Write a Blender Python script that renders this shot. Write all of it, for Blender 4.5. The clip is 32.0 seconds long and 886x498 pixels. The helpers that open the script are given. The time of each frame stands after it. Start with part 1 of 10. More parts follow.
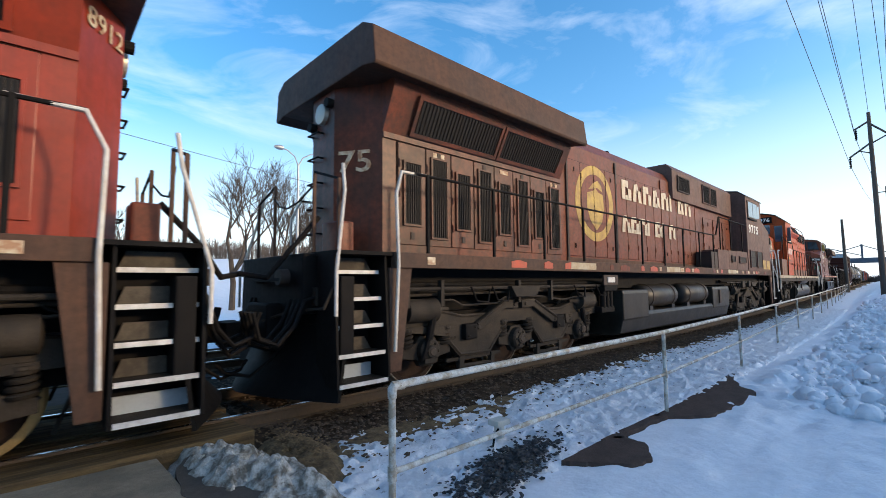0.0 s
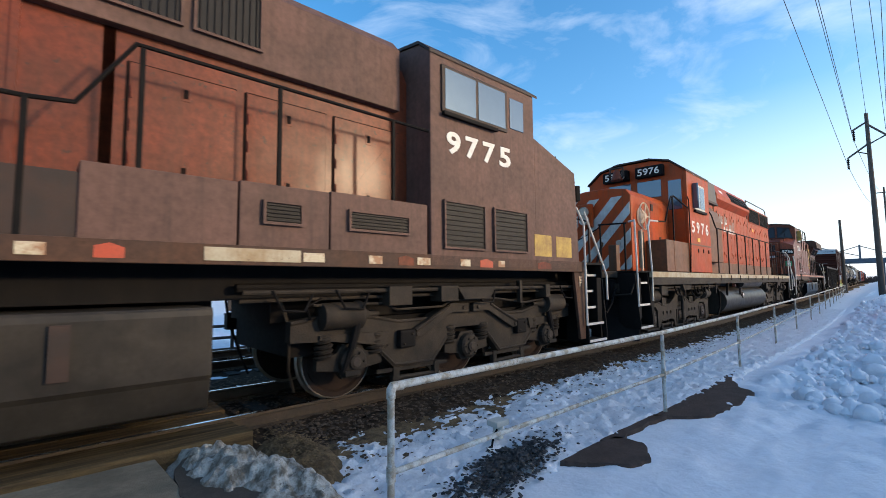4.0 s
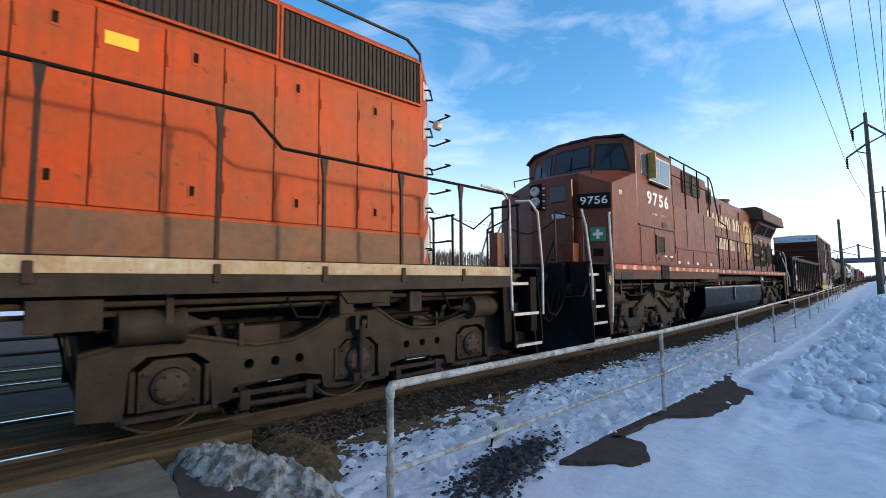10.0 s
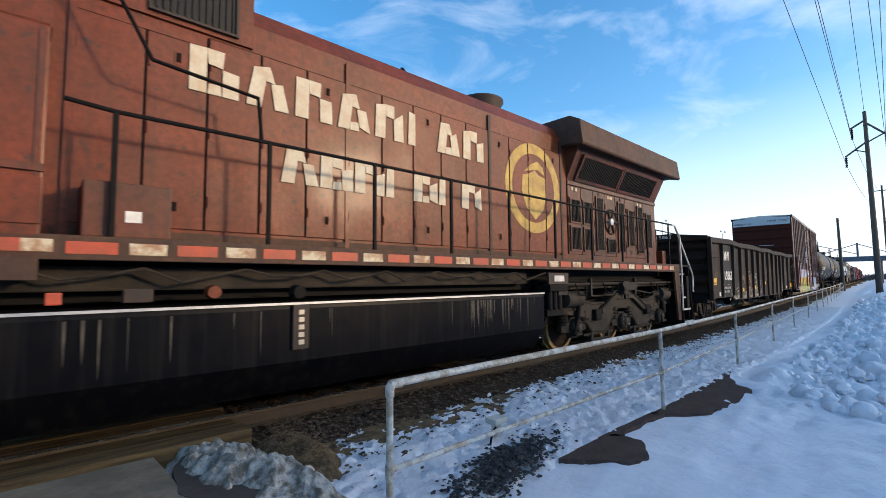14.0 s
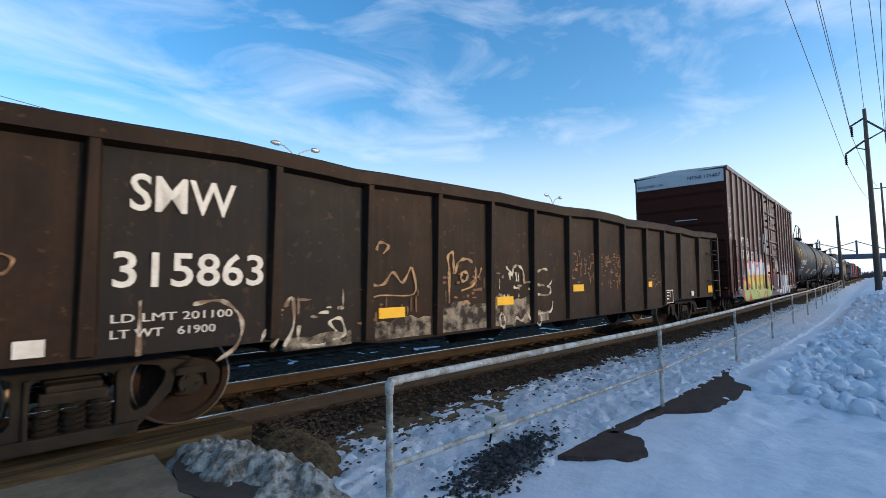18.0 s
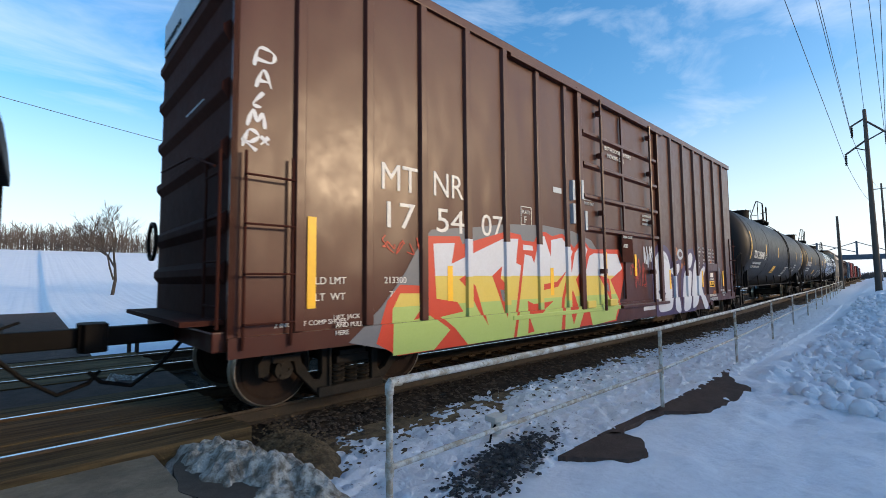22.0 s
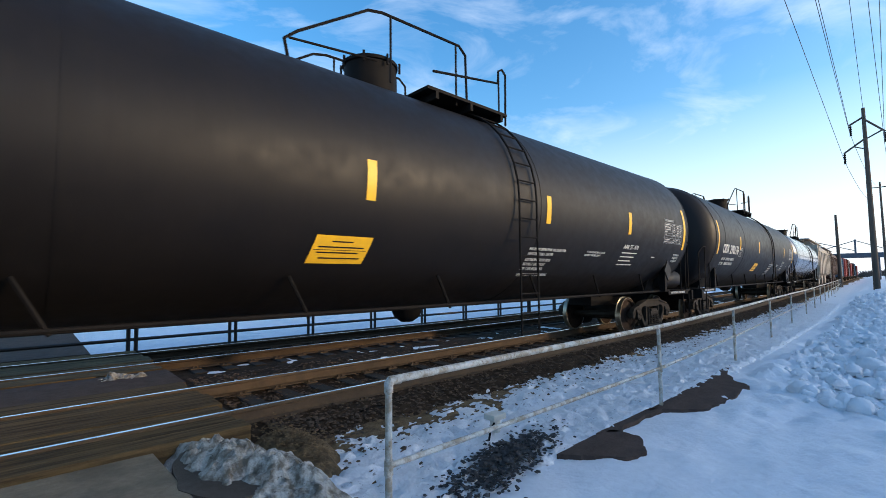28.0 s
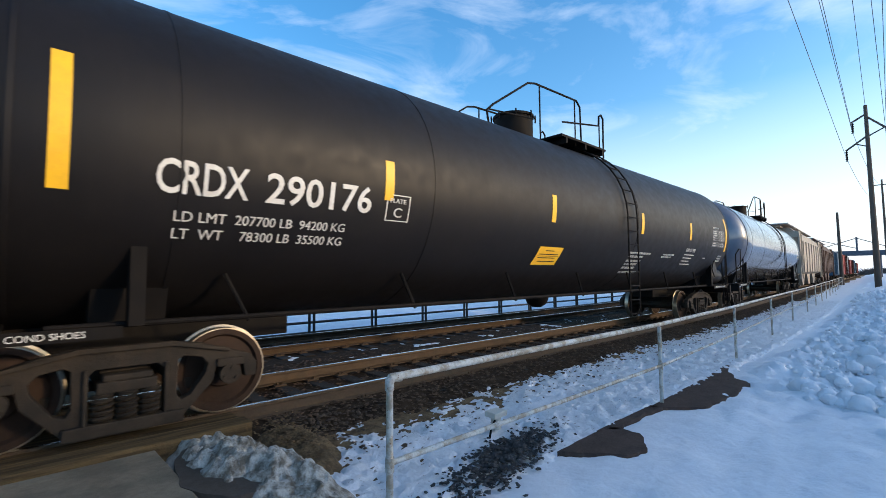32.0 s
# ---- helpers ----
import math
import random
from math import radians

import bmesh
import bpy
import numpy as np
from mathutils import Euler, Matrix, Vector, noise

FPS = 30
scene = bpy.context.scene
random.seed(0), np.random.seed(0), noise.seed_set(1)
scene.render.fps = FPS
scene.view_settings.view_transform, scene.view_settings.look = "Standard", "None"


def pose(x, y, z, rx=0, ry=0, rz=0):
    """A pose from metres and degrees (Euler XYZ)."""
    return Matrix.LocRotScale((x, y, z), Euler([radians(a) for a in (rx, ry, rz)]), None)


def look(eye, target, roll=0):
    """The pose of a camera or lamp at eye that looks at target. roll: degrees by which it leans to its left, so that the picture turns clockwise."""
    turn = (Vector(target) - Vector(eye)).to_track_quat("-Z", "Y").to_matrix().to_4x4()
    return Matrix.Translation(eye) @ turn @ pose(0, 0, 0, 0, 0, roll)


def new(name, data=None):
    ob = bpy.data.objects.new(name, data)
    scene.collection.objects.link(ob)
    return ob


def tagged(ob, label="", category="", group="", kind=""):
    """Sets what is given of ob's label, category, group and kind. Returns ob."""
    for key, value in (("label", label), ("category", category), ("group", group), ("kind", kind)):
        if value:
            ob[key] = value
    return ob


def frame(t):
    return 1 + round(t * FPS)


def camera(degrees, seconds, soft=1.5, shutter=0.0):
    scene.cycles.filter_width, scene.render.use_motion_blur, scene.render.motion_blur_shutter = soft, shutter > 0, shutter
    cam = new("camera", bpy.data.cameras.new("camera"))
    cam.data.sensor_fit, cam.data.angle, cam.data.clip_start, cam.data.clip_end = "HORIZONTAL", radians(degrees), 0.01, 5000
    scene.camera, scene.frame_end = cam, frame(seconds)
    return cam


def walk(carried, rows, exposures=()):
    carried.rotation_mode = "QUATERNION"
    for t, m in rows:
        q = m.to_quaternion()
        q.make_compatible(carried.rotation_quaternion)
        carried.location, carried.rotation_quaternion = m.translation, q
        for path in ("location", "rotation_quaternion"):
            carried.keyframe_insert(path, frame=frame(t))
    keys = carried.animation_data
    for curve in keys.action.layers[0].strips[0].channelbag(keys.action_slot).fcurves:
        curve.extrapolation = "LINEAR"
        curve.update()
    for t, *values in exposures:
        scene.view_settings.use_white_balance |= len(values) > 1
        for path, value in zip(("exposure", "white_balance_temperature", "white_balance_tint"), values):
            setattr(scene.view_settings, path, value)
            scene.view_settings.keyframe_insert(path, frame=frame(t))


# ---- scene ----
# ---- camera: held by hand almost still beside the crossing ----
RAIL_EYE = 1.462   # eye height over the rail head; z = 0 is the rail head
cam = camera(89.40, 32.0, soft=0.85, shutter=0.15)


def eye_pose(yaw, tilt, roll=-0.52):
    """yaw: degrees from +y (across the track) towards +x (along it)."""
    a, b = radians(yaw), radians(tilt)
    way = Vector((math.sin(a) * math.cos(b), math.cos(a) * math.cos(b), math.sin(b)))
    eye = Vector((0, 0, RAIL_EYE))
    return look(eye, eye + way, roll)


walk(cam, [(t, eye_pose(yaw, tilt)) for t, yaw, tilt in (
    (0, 42.243, 4.331), (1, 42.299, 4.249), (2, 42.442, 4.181), (3, 42.402, 4.361),
    (3.5, 42.401, 4.399), (5.5, 42.340, 4.286), (7, 42.367, 4.134), (8.5, 42.435, 4.257),
    (10, 42.480, 4.301), (12, 42.462, 4.222), (14, 42.553, 4.130), (16.5, 42.527, 4.005),
    (18, 42.602, 3.812), (20, 42.686, 3.884), (22, 42.594, 3.882), (24, 42.662, 3.927),
    (25.5, 42.659, 3.972), (27.5, 42.700, 3.709), (28.5, 42.703, 3.680), (30, 42.647, 3.560),
    (31, 42.538, 3.451), (32, 42.596, 3.393),
)], [(0, 0.78), (3.5, 0.76), (6, 0.66), (9, 0.72), (14, 0.74), (16, 0.72), (17, 0.64), (18, 0.52), (19, 0.45), (22, 0.52), (25.5, 0.52), (28, 0.74), (32, 0.76)])

# ---- the track's line: straight past the eye, then a gentle curve away ----
TRACK_Y = 6.13
CURVE_AT, CURVE_R, CURVE_TURN = 8.76, 277.7, 0.0647


def track(a, side=0.0):
    """Place (x, y) and heading at a metres along the track, side metres to its far side."""
    length = CURVE_R * CURVE_TURN
    t = min(max(a - CURVE_AT, 0), length) / CURVE_R
    rest = max(a - CURVE_AT - length, 0)
    x = min(a, CURVE_AT) + CURVE_R * math.sin(t) + rest * math.cos(t)
    y = TRACK_Y + CURVE_R * (1 - math.cos(t)) + rest * math.sin(t)
    return x - math.sin(t) * side, y + math.cos(t) * side, t


# ---- world, sun ----
SUN_AZ, SUN_EL = 31.0, 13.0   # azimuth: degrees from -y towards +x
world = bpy.data.worlds.new("winter_sky")
scene.world = world
world.use_nodes = True
wn, wl = world.node_tree.nodes, world.node_tree.links
wn.clear()
w_out, w_bg = wn.new("ShaderNodeOutputWorld"), wn.new("ShaderNodeBackground")
w_sky = wn.new("ShaderNodeTexSky")
w_sky.sky_type, w_sky.sun_disc = "NISHITA", False
w_sky.sun_elevation, w_sky.sun_rotation = radians(SUN_EL), radians(180 - SUN_AZ)
w_sky.air_density, w_sky.dust_density, w_sky.ozone_density = 1.0, 1.6, 2.0
w_bg.inputs["Strength"].default_value = 0.15
# thin cirrus, stretched along one way, and white haze low down
w_tc, w_map, w_noise = wn.new("ShaderNodeTexCoord"), wn.new("ShaderNodeMapping"), wn.new("ShaderNodeTexNoise")
w_map.inputs["Scale"].default_value, w_map.inputs["Rotation"].default_value = (1.3, 3.2, 6.0), (0.2, 0.5, 0.6)
w_noise.inputs["Scale"].default_value, w_noise.inputs["Detail"].default_value, w_noise.inputs["Roughness"].default_value = 1.6, 7.0, 0.58
w_noise.inputs["Distortion"].default_value = 0.6
w_ramp = wn.new("ShaderNodeMapRange")
for k, v in (("From Min", 0.47), ("From Max", 0.78), ("To Min", 0.0), ("To Max", 0.5)):
    w_ramp.inputs[k].default_value = v
w_sep, w_low = wn.new("ShaderNodeSeparateXYZ"), wn.new("ShaderNodeMapRange")
for k, v in (("From Min", 0.0), ("From Max", 0.34), ("To Min", 0.92), ("To Max", 0.0)):
    w_low.inputs[k].default_value = v
w_hsv = wn.new("ShaderNodeHueSaturation")
w_hsv.inputs["Saturation"].default_value, w_hsv.inputs["Value"].default_value = 1.35, 1.5
w_max, w_mix = wn.new("ShaderNodeMath"), wn.new("ShaderNodeMix")
w_max.operation, w_mix.data_type = "MAXIMUM", "RGBA"
w_mix.inputs["B"].default_value = (4.7, 5.2, 6.0, 1)
wl.new(w_tc.outputs["Generated"], w_map.inputs["Vector"]), wl.new(w_map.outputs["Vector"], w_noise.inputs["Vector"])
wl.new(w_noise.outputs["Fac"], w_ramp.inputs["Value"])
wl.new(w_tc.outputs["Generated"], w_sep.inputs["Vector"]), wl.new(w_sep.outputs["Z"], w_low.inputs["Value"])
wl.new(w_ramp.outputs["Result"], w_max.inputs[0]), wl.new(w_low.outputs["Result"], w_max.inputs[1])
wl.new(w_max.outputs["Value"], w_mix.inputs["Factor"]), wl.new(w_sky.outputs["Color"], w_hsv.inputs["Color"]), wl.new(w_hsv.outputs["Color"], w_mix.inputs["A"])
wl.new(w_mix.outputs["Result"], w_bg.inputs["Color"]), wl.new(w_bg.outputs["Background"], w_out.inputs["Surface"])

sun = new("sun", bpy.data.lights.new("sun", "SUN"))
sun.data.energy, sun.data.angle, sun.data.color = 1.55, radians(4.0), (1.0, 0.74, 0.48)
_az, _el = radians(SUN_AZ), radians(SUN_EL)
SUN_FROM = Vector((math.sin(_az) * math.cos(_el), -math.cos(_az) * math.cos(_el), math.sin(_el)))
sun.matrix_world = look(SUN_FROM * 60, (0, 0, 0))

# ---- materials ----
def surface(name, rgb, rough=0.6, metal=0.0, other=None, amount=0.5, scale=3.0, stretch=(1, 1, 1), bump=0.0, bump_scale=60.0,
            streak=0.0, streak_rgb=(0.08, 0.06, 0.045), island=0.0, coat=0.0, spread=0.12, spec=0.3,
            chip=0.0, chip_rgb=(0.05, 0.028, 0.018), wave=0.0, wave_scale=2.0, coat_rough=0.2, grain=0.35):
    """Paint, stone, metal or snow: base colour, worn patches of another, fine grain, runs of dirt down the sides and relief."""
    m = bpy.data.materials.new(name)
    m.use_nodes = True
    n, l = m.node_tree.nodes, m.node_tree.links
    b = n["Principled BSDF"]
    b.inputs["Roughness"].default_value, b.inputs["Metallic"].default_value = rough, metal
    b.inputs["Coat Weight"].default_value, b.inputs["Specular IOR Level"].default_value = coat, spec
    b.inputs["Coat Roughness"].default_value = coat_rough
    tc = n.new("ShaderNodeTexCoord")
    mp = n.new("ShaderNodeMapping")
    mp.inputs["Scale"].default_value = stretch
    l.new(tc.outputs["Object"], mp.inputs["Vector"])

    def noise_at(sc, detail=5.0, vec=None):
        t = n.new("ShaderNodeTexNoise")
        t.inputs["Scale"].default_value, t.inputs["Detail"].default_value, t.inputs["Roughness"].default_value = sc, detail, 0.6
        l.new(vec or mp.outputs["Vector"], t.inputs["Vector"])
        return t.outputs["Fac"]

    def ranged(v, a, z, lo=0.0, hi=1.0):
        r = n.new("ShaderNodeMapRange")
        for k, w in (("From Min", a), ("From Max", z), ("To Min", lo), ("To Max", hi)):
            r.inputs[k].default_value = w
        l.new(v, r.inputs["Value"])
        return r.outputs["Result"]

    def mixed(fac, a, c):
        x = n.new("ShaderNodeMix")
        x.data_type = "RGBA"
        l.new(fac, x.inputs["Factor"])
        for k, v in (("A", a), ("B", c)):
            if isinstance(v, tuple):
                x.inputs[k].default_value = (*v, 1)
            else:
                l.new(v, x.inputs[k])
        return x.outputs["Result"]

    other = other or tuple(0.6 * v for v in rgb)
    col = mixed(ranged(noise_at(scale), 0.5 - spread, 0.5 + spread, 0, amount), rgb, other)
    col = mixed(ranged(noise_at(scale * 9, 3.0), 0.35, 0.75, 0, grain * amount), col, tuple(0.5 * v for v in other))
    if streak:
        sm = n.new("ShaderNodeMapping")
        sm.inputs["Scale"].default_value = (7.0, 7.0, 0.35)
        l.new(tc.outputs["Object"], sm.inputs["Vector"])
        col = mixed(ranged(noise_at(1.6, 6.0, sm.outputs["Vector"]), 0.5, 0.78, 0, streak), col, streak_rgb)
    if chip:
        col = mixed(ranged(noise_at(scale * 6, 8.0), 0.635, 0.66, 0, chip), col, chip_rgb)
    if island:
        oi, hsv = n.new("ShaderNodeObjectInfo"), n.new("ShaderNodeHueSaturation")
        gi, ad = n.new("ShaderNodeNewGeometry"), n.new("ShaderNodeMath")
        l.new(oi.outputs["Random"], ad.inputs[0]), l.new(gi.outputs["Random Per Island"], ad.inputs[1])
        l.new(ranged(ad.outputs["Value"], 0, 2, 1 - island, 1 + island), hsv.inputs["Value"])
        l.new(col, hsv.inputs["Color"])
        col = hsv.outputs["Color"]
    l.new(col, b.inputs["Base Color"])
    l.new(ranged(noise_at(scale * 4, 3.0), 0.3, 0.7, max(rough - 0.05, 0.03), min(rough + 0.07, 1)), b.inputs["Roughness"])
    if bump:
        bp = n.new("ShaderNodeBump")
        bp.inputs["Strength"].default_value, bp.inputs["Distance"].default_value = bump, 0.02
        l.new(noise_at(bump_scale, 6.0, tc.outputs["Object"]), bp.inputs["Height"])
        l.new(bp.outputs["Normal"], b.inputs["Normal"])
    if wave:   # sheet metal drawn out of true between its frames
        wv = n.new("ShaderNodeBump")
        wv.inputs["Strength"].default_value, wv.inputs["Distance"].default_value = wave, 0.02
        wm = n.new("ShaderNodeMapping")
        wm.inputs["Scale"].default_value = (1.0, 1.0, 0.6)
        l.new(tc.outputs["Object"], wm.inputs["Vector"])
        l.new(noise_at(wave_scale, 0.4, wm.outputs["Vector"]), wv.inputs["Height"])
        l.new(wv.outputs["Normal"], b.inputs["Coat Normal"])
        if bump:
            l.new(wv.outputs["Normal"], bp.inputs["Normal"])
        else:
            l.new(wv.outputs["Normal"], b.inputs["Normal"])
    return m


M_SNOW = surface("snow", (0.80, 0.81, 0.83), 0.55, other=(0.70, 0.72, 0.76), amount=0.5, scale=1.3, bump=0.9, bump_scale=12)
M_MELT = surface("gritty_melting_snow", (0.78, 0.79, 0.81), 0.5, other=(0.66, 0.66, 0.67), amount=0.7, scale=3.0, bump=0.8, bump_scale=26, spread=0.15, chip=0.6, chip_rgb=(0.10, 0.075, 0.05))
M_DIRTY_SNOW = surface("dirty_snow", (0.60, 0.56, 0.49), 0.5, other=(0.14, 0.108, 0.072), amount=0.9, scale=11, bump=1.0, bump_scale=55, spread=0.10, chip=0.9, chip_rgb=(0.06, 0.045, 0.03))
M_BALLAST = surface("ballast", (0.062, 0.042, 0.027), 0.95, other=(0.027, 0.020, 0.015), amount=0.8, scale=8, bump=1.0, bump_scale=40, island=0.5, spec=0.05)
M_STONE = surface("ballast_stone", (0.115, 0.074, 0.046), 0.85, other=(0.045, 0.032, 0.023), amount=0.7, scale=14, bump=0.4, island=0.6)
M_BLACK_STONE = surface("dark_gravel", (0.05, 0.05, 0.052), 0.8, other=(0.10, 0.095, 0.09), amount=0.6, scale=14, bump=0.5, island=0.6)
M_DIRT = surface("wet_dirt", (0.24, 0.162, 0.088), 0.9, other=(0.09, 0.062, 0.038), amount=0.8, scale=9, bump=1.0, bump_scale=70, spec=0.08)
M_CONCRETE = surface("road_concrete", (0.30, 0.235, 0.160), 0.85, other=(0.16, 0.125, 0.088), amount=0.7, scale=2.5, bump=0.5, bump_scale=90, spec=0.12)
M_PATH = surface("wet_path", (0.105, 0.074, 0.060), 0.85, other=(0.066, 0.048, 0.040), amount=0.6, scale=5, bump=0.5, bump_scale=110, spec=0.05)
M_WETCON = surface("wet_concrete", (0.105, 0.085, 0.068), 0.7, other=(0.07, 0.057, 0.046), amount=0.6, scale=4, bump=0.4, bump_scale=90, spec=0.12)
M_TIMBER = surface("crossing_timber", (0.17, 0.112, 0.052), 0.85, other=(0.055, 0.038, 0.023), amount=0.85, scale=3, stretch=(0.4, 6, 6), bump=0.8, bump_scale=25, island=0.3, spec=0.06)
M_TIE = surface("sleeper_wood", (0.04, 0.032, 0.025), 0.9, other=(0.03, 0.026, 0.022), amount=0.8, scale=4, bump=0.8, bump_scale=40)
M_RAIL = surface("rail_rust", (0.11, 0.072, 0.042), 0.75, 0.0, other=(0.08, 0.055, 0.035), amount=0.7, scale=6, bump=0.3)
M_RAILTOP = surface("rail_polished", (0.55, 0.55, 0.56), 0.22, 1.0, other=(0.35, 0.34, 0.33), amount=0.4, scale=4)
M_PIPE = surface("worn_pipe_paint", (0.62, 0.61, 0.56), 0.5, other=(0.30, 0.22, 0.13), amount=0.8, scale=9, bump=0.4, spread=0.07, chip=0.8, chip_rgb=(0.14, 0.07, 0.035))
M_DARKPIPE = surface("dark_pipe", (0.055, 0.055, 0.055), 0.55, 0.4, other=(0.09, 0.06, 0.04), amount=0.6, scale=8)
M_POLE = surface("pole_wood", (0.10, 0.08, 0.065), 0.85, other=(0.06, 0.05, 0.04), amount=0.7, scale=3, stretch=(6, 6, 0.4))
M_WIRE = surface("wire", (0.10, 0.10, 0.11), 0.6)
M_BARK = surface("bark", (0.085, 0.066, 0.052), 0.9, other=(0.05, 0.04, 0.032), amount=0.7, scale=5)
M_GALV = surface("galvanised", (0.45, 0.46, 0.47), 0.45, 0.7, other=(0.30, 0.30, 0.31), amount=0.6, scale=5)
M_BRIDGE = surface("bridge_steel", (0.09, 0.12, 0.16), 0.7, other=(0.06, 0.07, 0.08), amount=0.5, scale=2)
M_WOODS = surface("far_woods", (0.115, 0.095, 0.085), 0.95, other=(0.075, 0.064, 0.058), amount=0.8, scale=1.5, spec=0.05)

M_RED = surface("faded_red_paint", (0.190, 0.036, 0.0125), 0.48, other=(0.105, 0.030, 0.0135), amount=0.95, scale=1.6, streak=0.5, streak_rgb=(0.055, 0.026, 0.014), bump=0.03, bump_scale=30, spec=0.2, wave=0.6, wave_scale=2.2, coat=0.08, spread=0.2, chip=0.7, grain=0.7)
M_RED_DIRTY = surface("sooty_red_paint", (0.125, 0.034, 0.0155), 0.5, other=(0.055, 0.026, 0.0155), amount=0.8, scale=1.3, streak=0.6, streak_rgb=(0.04, 0.03, 0.024), bump=0.03, bump_scale=30, spec=0.25, wave=0.4, coat=0.06, chip=0.6, grain=0.7)
M_RED_SOOT = surface("sooty_brown_red_paint", (0.155, 0.040, 0.0185), 0.5, other=(0.050, 0.027, 0.017), amount=0.8, scale=1.5, streak=0.7, streak_rgb=(0.032, 0.025, 0.02), bump=0.03, bump_scale=30, spec=0.25, wave=0.4, coat=0.06, chip=0.6, grain=0.7)
M_RED_CLEAN = surface("bright_red_paint", (0.27, 0.034, 0.013), 0.45, other=(0.19, 0.030, 0.013), amount=0.7, scale=1.6, streak=0.4, streak_rgb=(0.08, 0.025, 0.014), bump=0.03, bump_scale=30, spec=0.25, wave=0.4, coat=0.1)
M_SEAM = surface("dark_panel_seam", (0.018, 0.011, 0.009), 0.8, spec=0.05)
M_GREY_RED = surface("sooted_paint", (0.094, 0.048, 0.030), 0.6, other=(0.058, 0.040, 0.032), amount=0.7, scale=1.6, streak=0.5, streak_rgb=(0.04, 0.03, 0.024), bump=0.06, spec=0.12, chip=0.5, grain=0.7)
M_ORANGE = surface("bright_orange_paint", (0.44, 0.054, 0.006), 0.5, other=(0.27, 0.064, 0.020), amount=0.85, scale=1.4, streak=0.75, streak_rgb=(0.15, 0.055, 0.024), bump=0.03, bump_scale=30, spec=0.15, wave=0.35, spread=0.16, chip=0.6, chip_rgb=(0.12, 0.045, 0.02), grain=0.3)
M_ORANGE_DIRTY = surface("sooty_orange_paint", (0.185, 0.070, 0.028), 0.55, other=(0.115, 0.060, 0.032), amount=0.8, scale=1.1, streak=0.7, streak_rgb=(0.10, 0.07, 0.05), grain=0.7)
M_AXLECAP = surface("rusty_axle_cap", (0.045, 0.031, 0.022), 0.6, other=(0.028, 0.02, 0.015), amount=0.8, scale=14, spec=0.3)
M_UNDER = surface("running_gear_grime", (0.017, 0.0142, 0.0112), 0.75, other=(0.043, 0.033, 0.023), amount=0.9, scale=3.6, streak=0.2, streak_rgb=(0.05, 0.038, 0.028), bump=0.3, bump_scale=30, spec=0.22, grain=0.7)
M_BLACKIRON = surface("black_iron", (0.0065, 0.006, 0.006), 0.7, other=(0.012, 0.010, 0.0085), amount=0.7, scale=4, streak=0.2, streak_rgb=(0.022, 0.018, 0.014), spec=0.1)
M_TANKBLACK = surface("black_tank_paint", (0.0072, 0.0061, 0.0061), 0.50, other=(0.0112, 0.0092, 0.0086), amount=0.5, scale=1.2, streak=0.3, streak_rgb=(0.017, 0.014, 0.012), bump=0.03, bump_scale=40, spec=0.22, wave=0.2, wave_scale=1.0)
# blue-grey part-metal base stands in for sky mirrored in black gloss paint
M_GLOSSTANK = surface("glossy_tank_paint", (0.20, 0.21, 0.235), 0.13, 0.6, other=(0.15, 0.16, 0.19), amount=0.4, scale=1.0)
M_FUEL = surface("oily_fuel_tank", (0.0022, 0.0025, 0.0042), 0.34, other=(0.0045, 0.0045, 0.005), amount=0.6, scale=2, streak=0.5, streak_rgb=(0.024, 0.021, 0.017), bump=0.04, bump_scale=2.5, spec=0.07)
M_GRILLE = surface("grille_black", (0.008, 0.0075, 0.0075), 0.6)
M_SLAT = surface("grille_slat", (0.014, 0.0115, 0.010), 0.6, other=(0.022, 0.015, 0.012), amount=0.6, scale=5, spec=0.2)
M_GRIME = surface("grille_frame", (0.03, 0.022, 0.018), 0.65, other=(0.055, 0.03, 0.021), amount=0.6, scale=5)
M_WHITE = surface("white_lettering", (0.72, 0.70, 0.64), 0.55, other=(0.50, 0.46, 0.40), amount=0.5, scale=8)
M_FADEWHITE = surface("flaked_lettering", (0.58, 0.51, 0.36), 0.6, other=(0.32, 0.16, 0.08), amount=0.9, scale=7, spread=0.08)
M_GOLD = surface("faded_gold", (0.50, 0.33, 0.065), 0.55, other=(0.24, 0.14, 0.05), amount=0.8, scale=4, streak=0.4, streak_rgb=(0.15, 0.08, 0.04), spread=0.15)
M_YELLOW = surface("reflective_yellow", (0.85, 0.48, 0.02), 0.4, other=(0.7, 0.38, 0.03), amount=0.4, scale=10)
# bluish part-metal colour stands in for the sky seen through the cab
M_GLASS = surface("sky_tinted_glass", (0.10, 0.14, 0.185), 0.05, 0.6, other=(0.12, 0.165, 0.21), amount=0.3, scale=2)
M_ALU = surface("window_frame_alloy", (0.42, 0.38, 0.31), 0.4, 0.4, other=(0.4, 0.37, 0.32), amount=0.5, scale=8)
M_STEPEDGE = surface("step_tread_edge", (0.62, 0.60, 0.56), 0.5, other=(0.35, 0.32, 0.28), amount=0.6, scale=9)
M_SILLWHITE = surface("sill_stripe", (0.43, 0.38, 0.27), 0.55, other=(0.27, 0.17, 0.07), amount=0.7, scale=3, streak=0.5, streak_rgb=(0.22, 0.12, 0.05), chip=0.7, chip_rgb=(0.10, 0.06, 0.03))
M_GONDOLA = surface("rusted_brown_steel", (0.0115, 0.0078, 0.0062), 0.6, other=(0.034, 0.019, 0.0115), amount=0.9, scale=1.7, streak=0.6, streak_rgb=(0.040, 0.024, 0.014), bump=0.25, bump_scale=5, spec=0.14, spread=0.16, chip=0.7, chip_rgb=(0.07, 0.038, 0.02), grain=0.7)
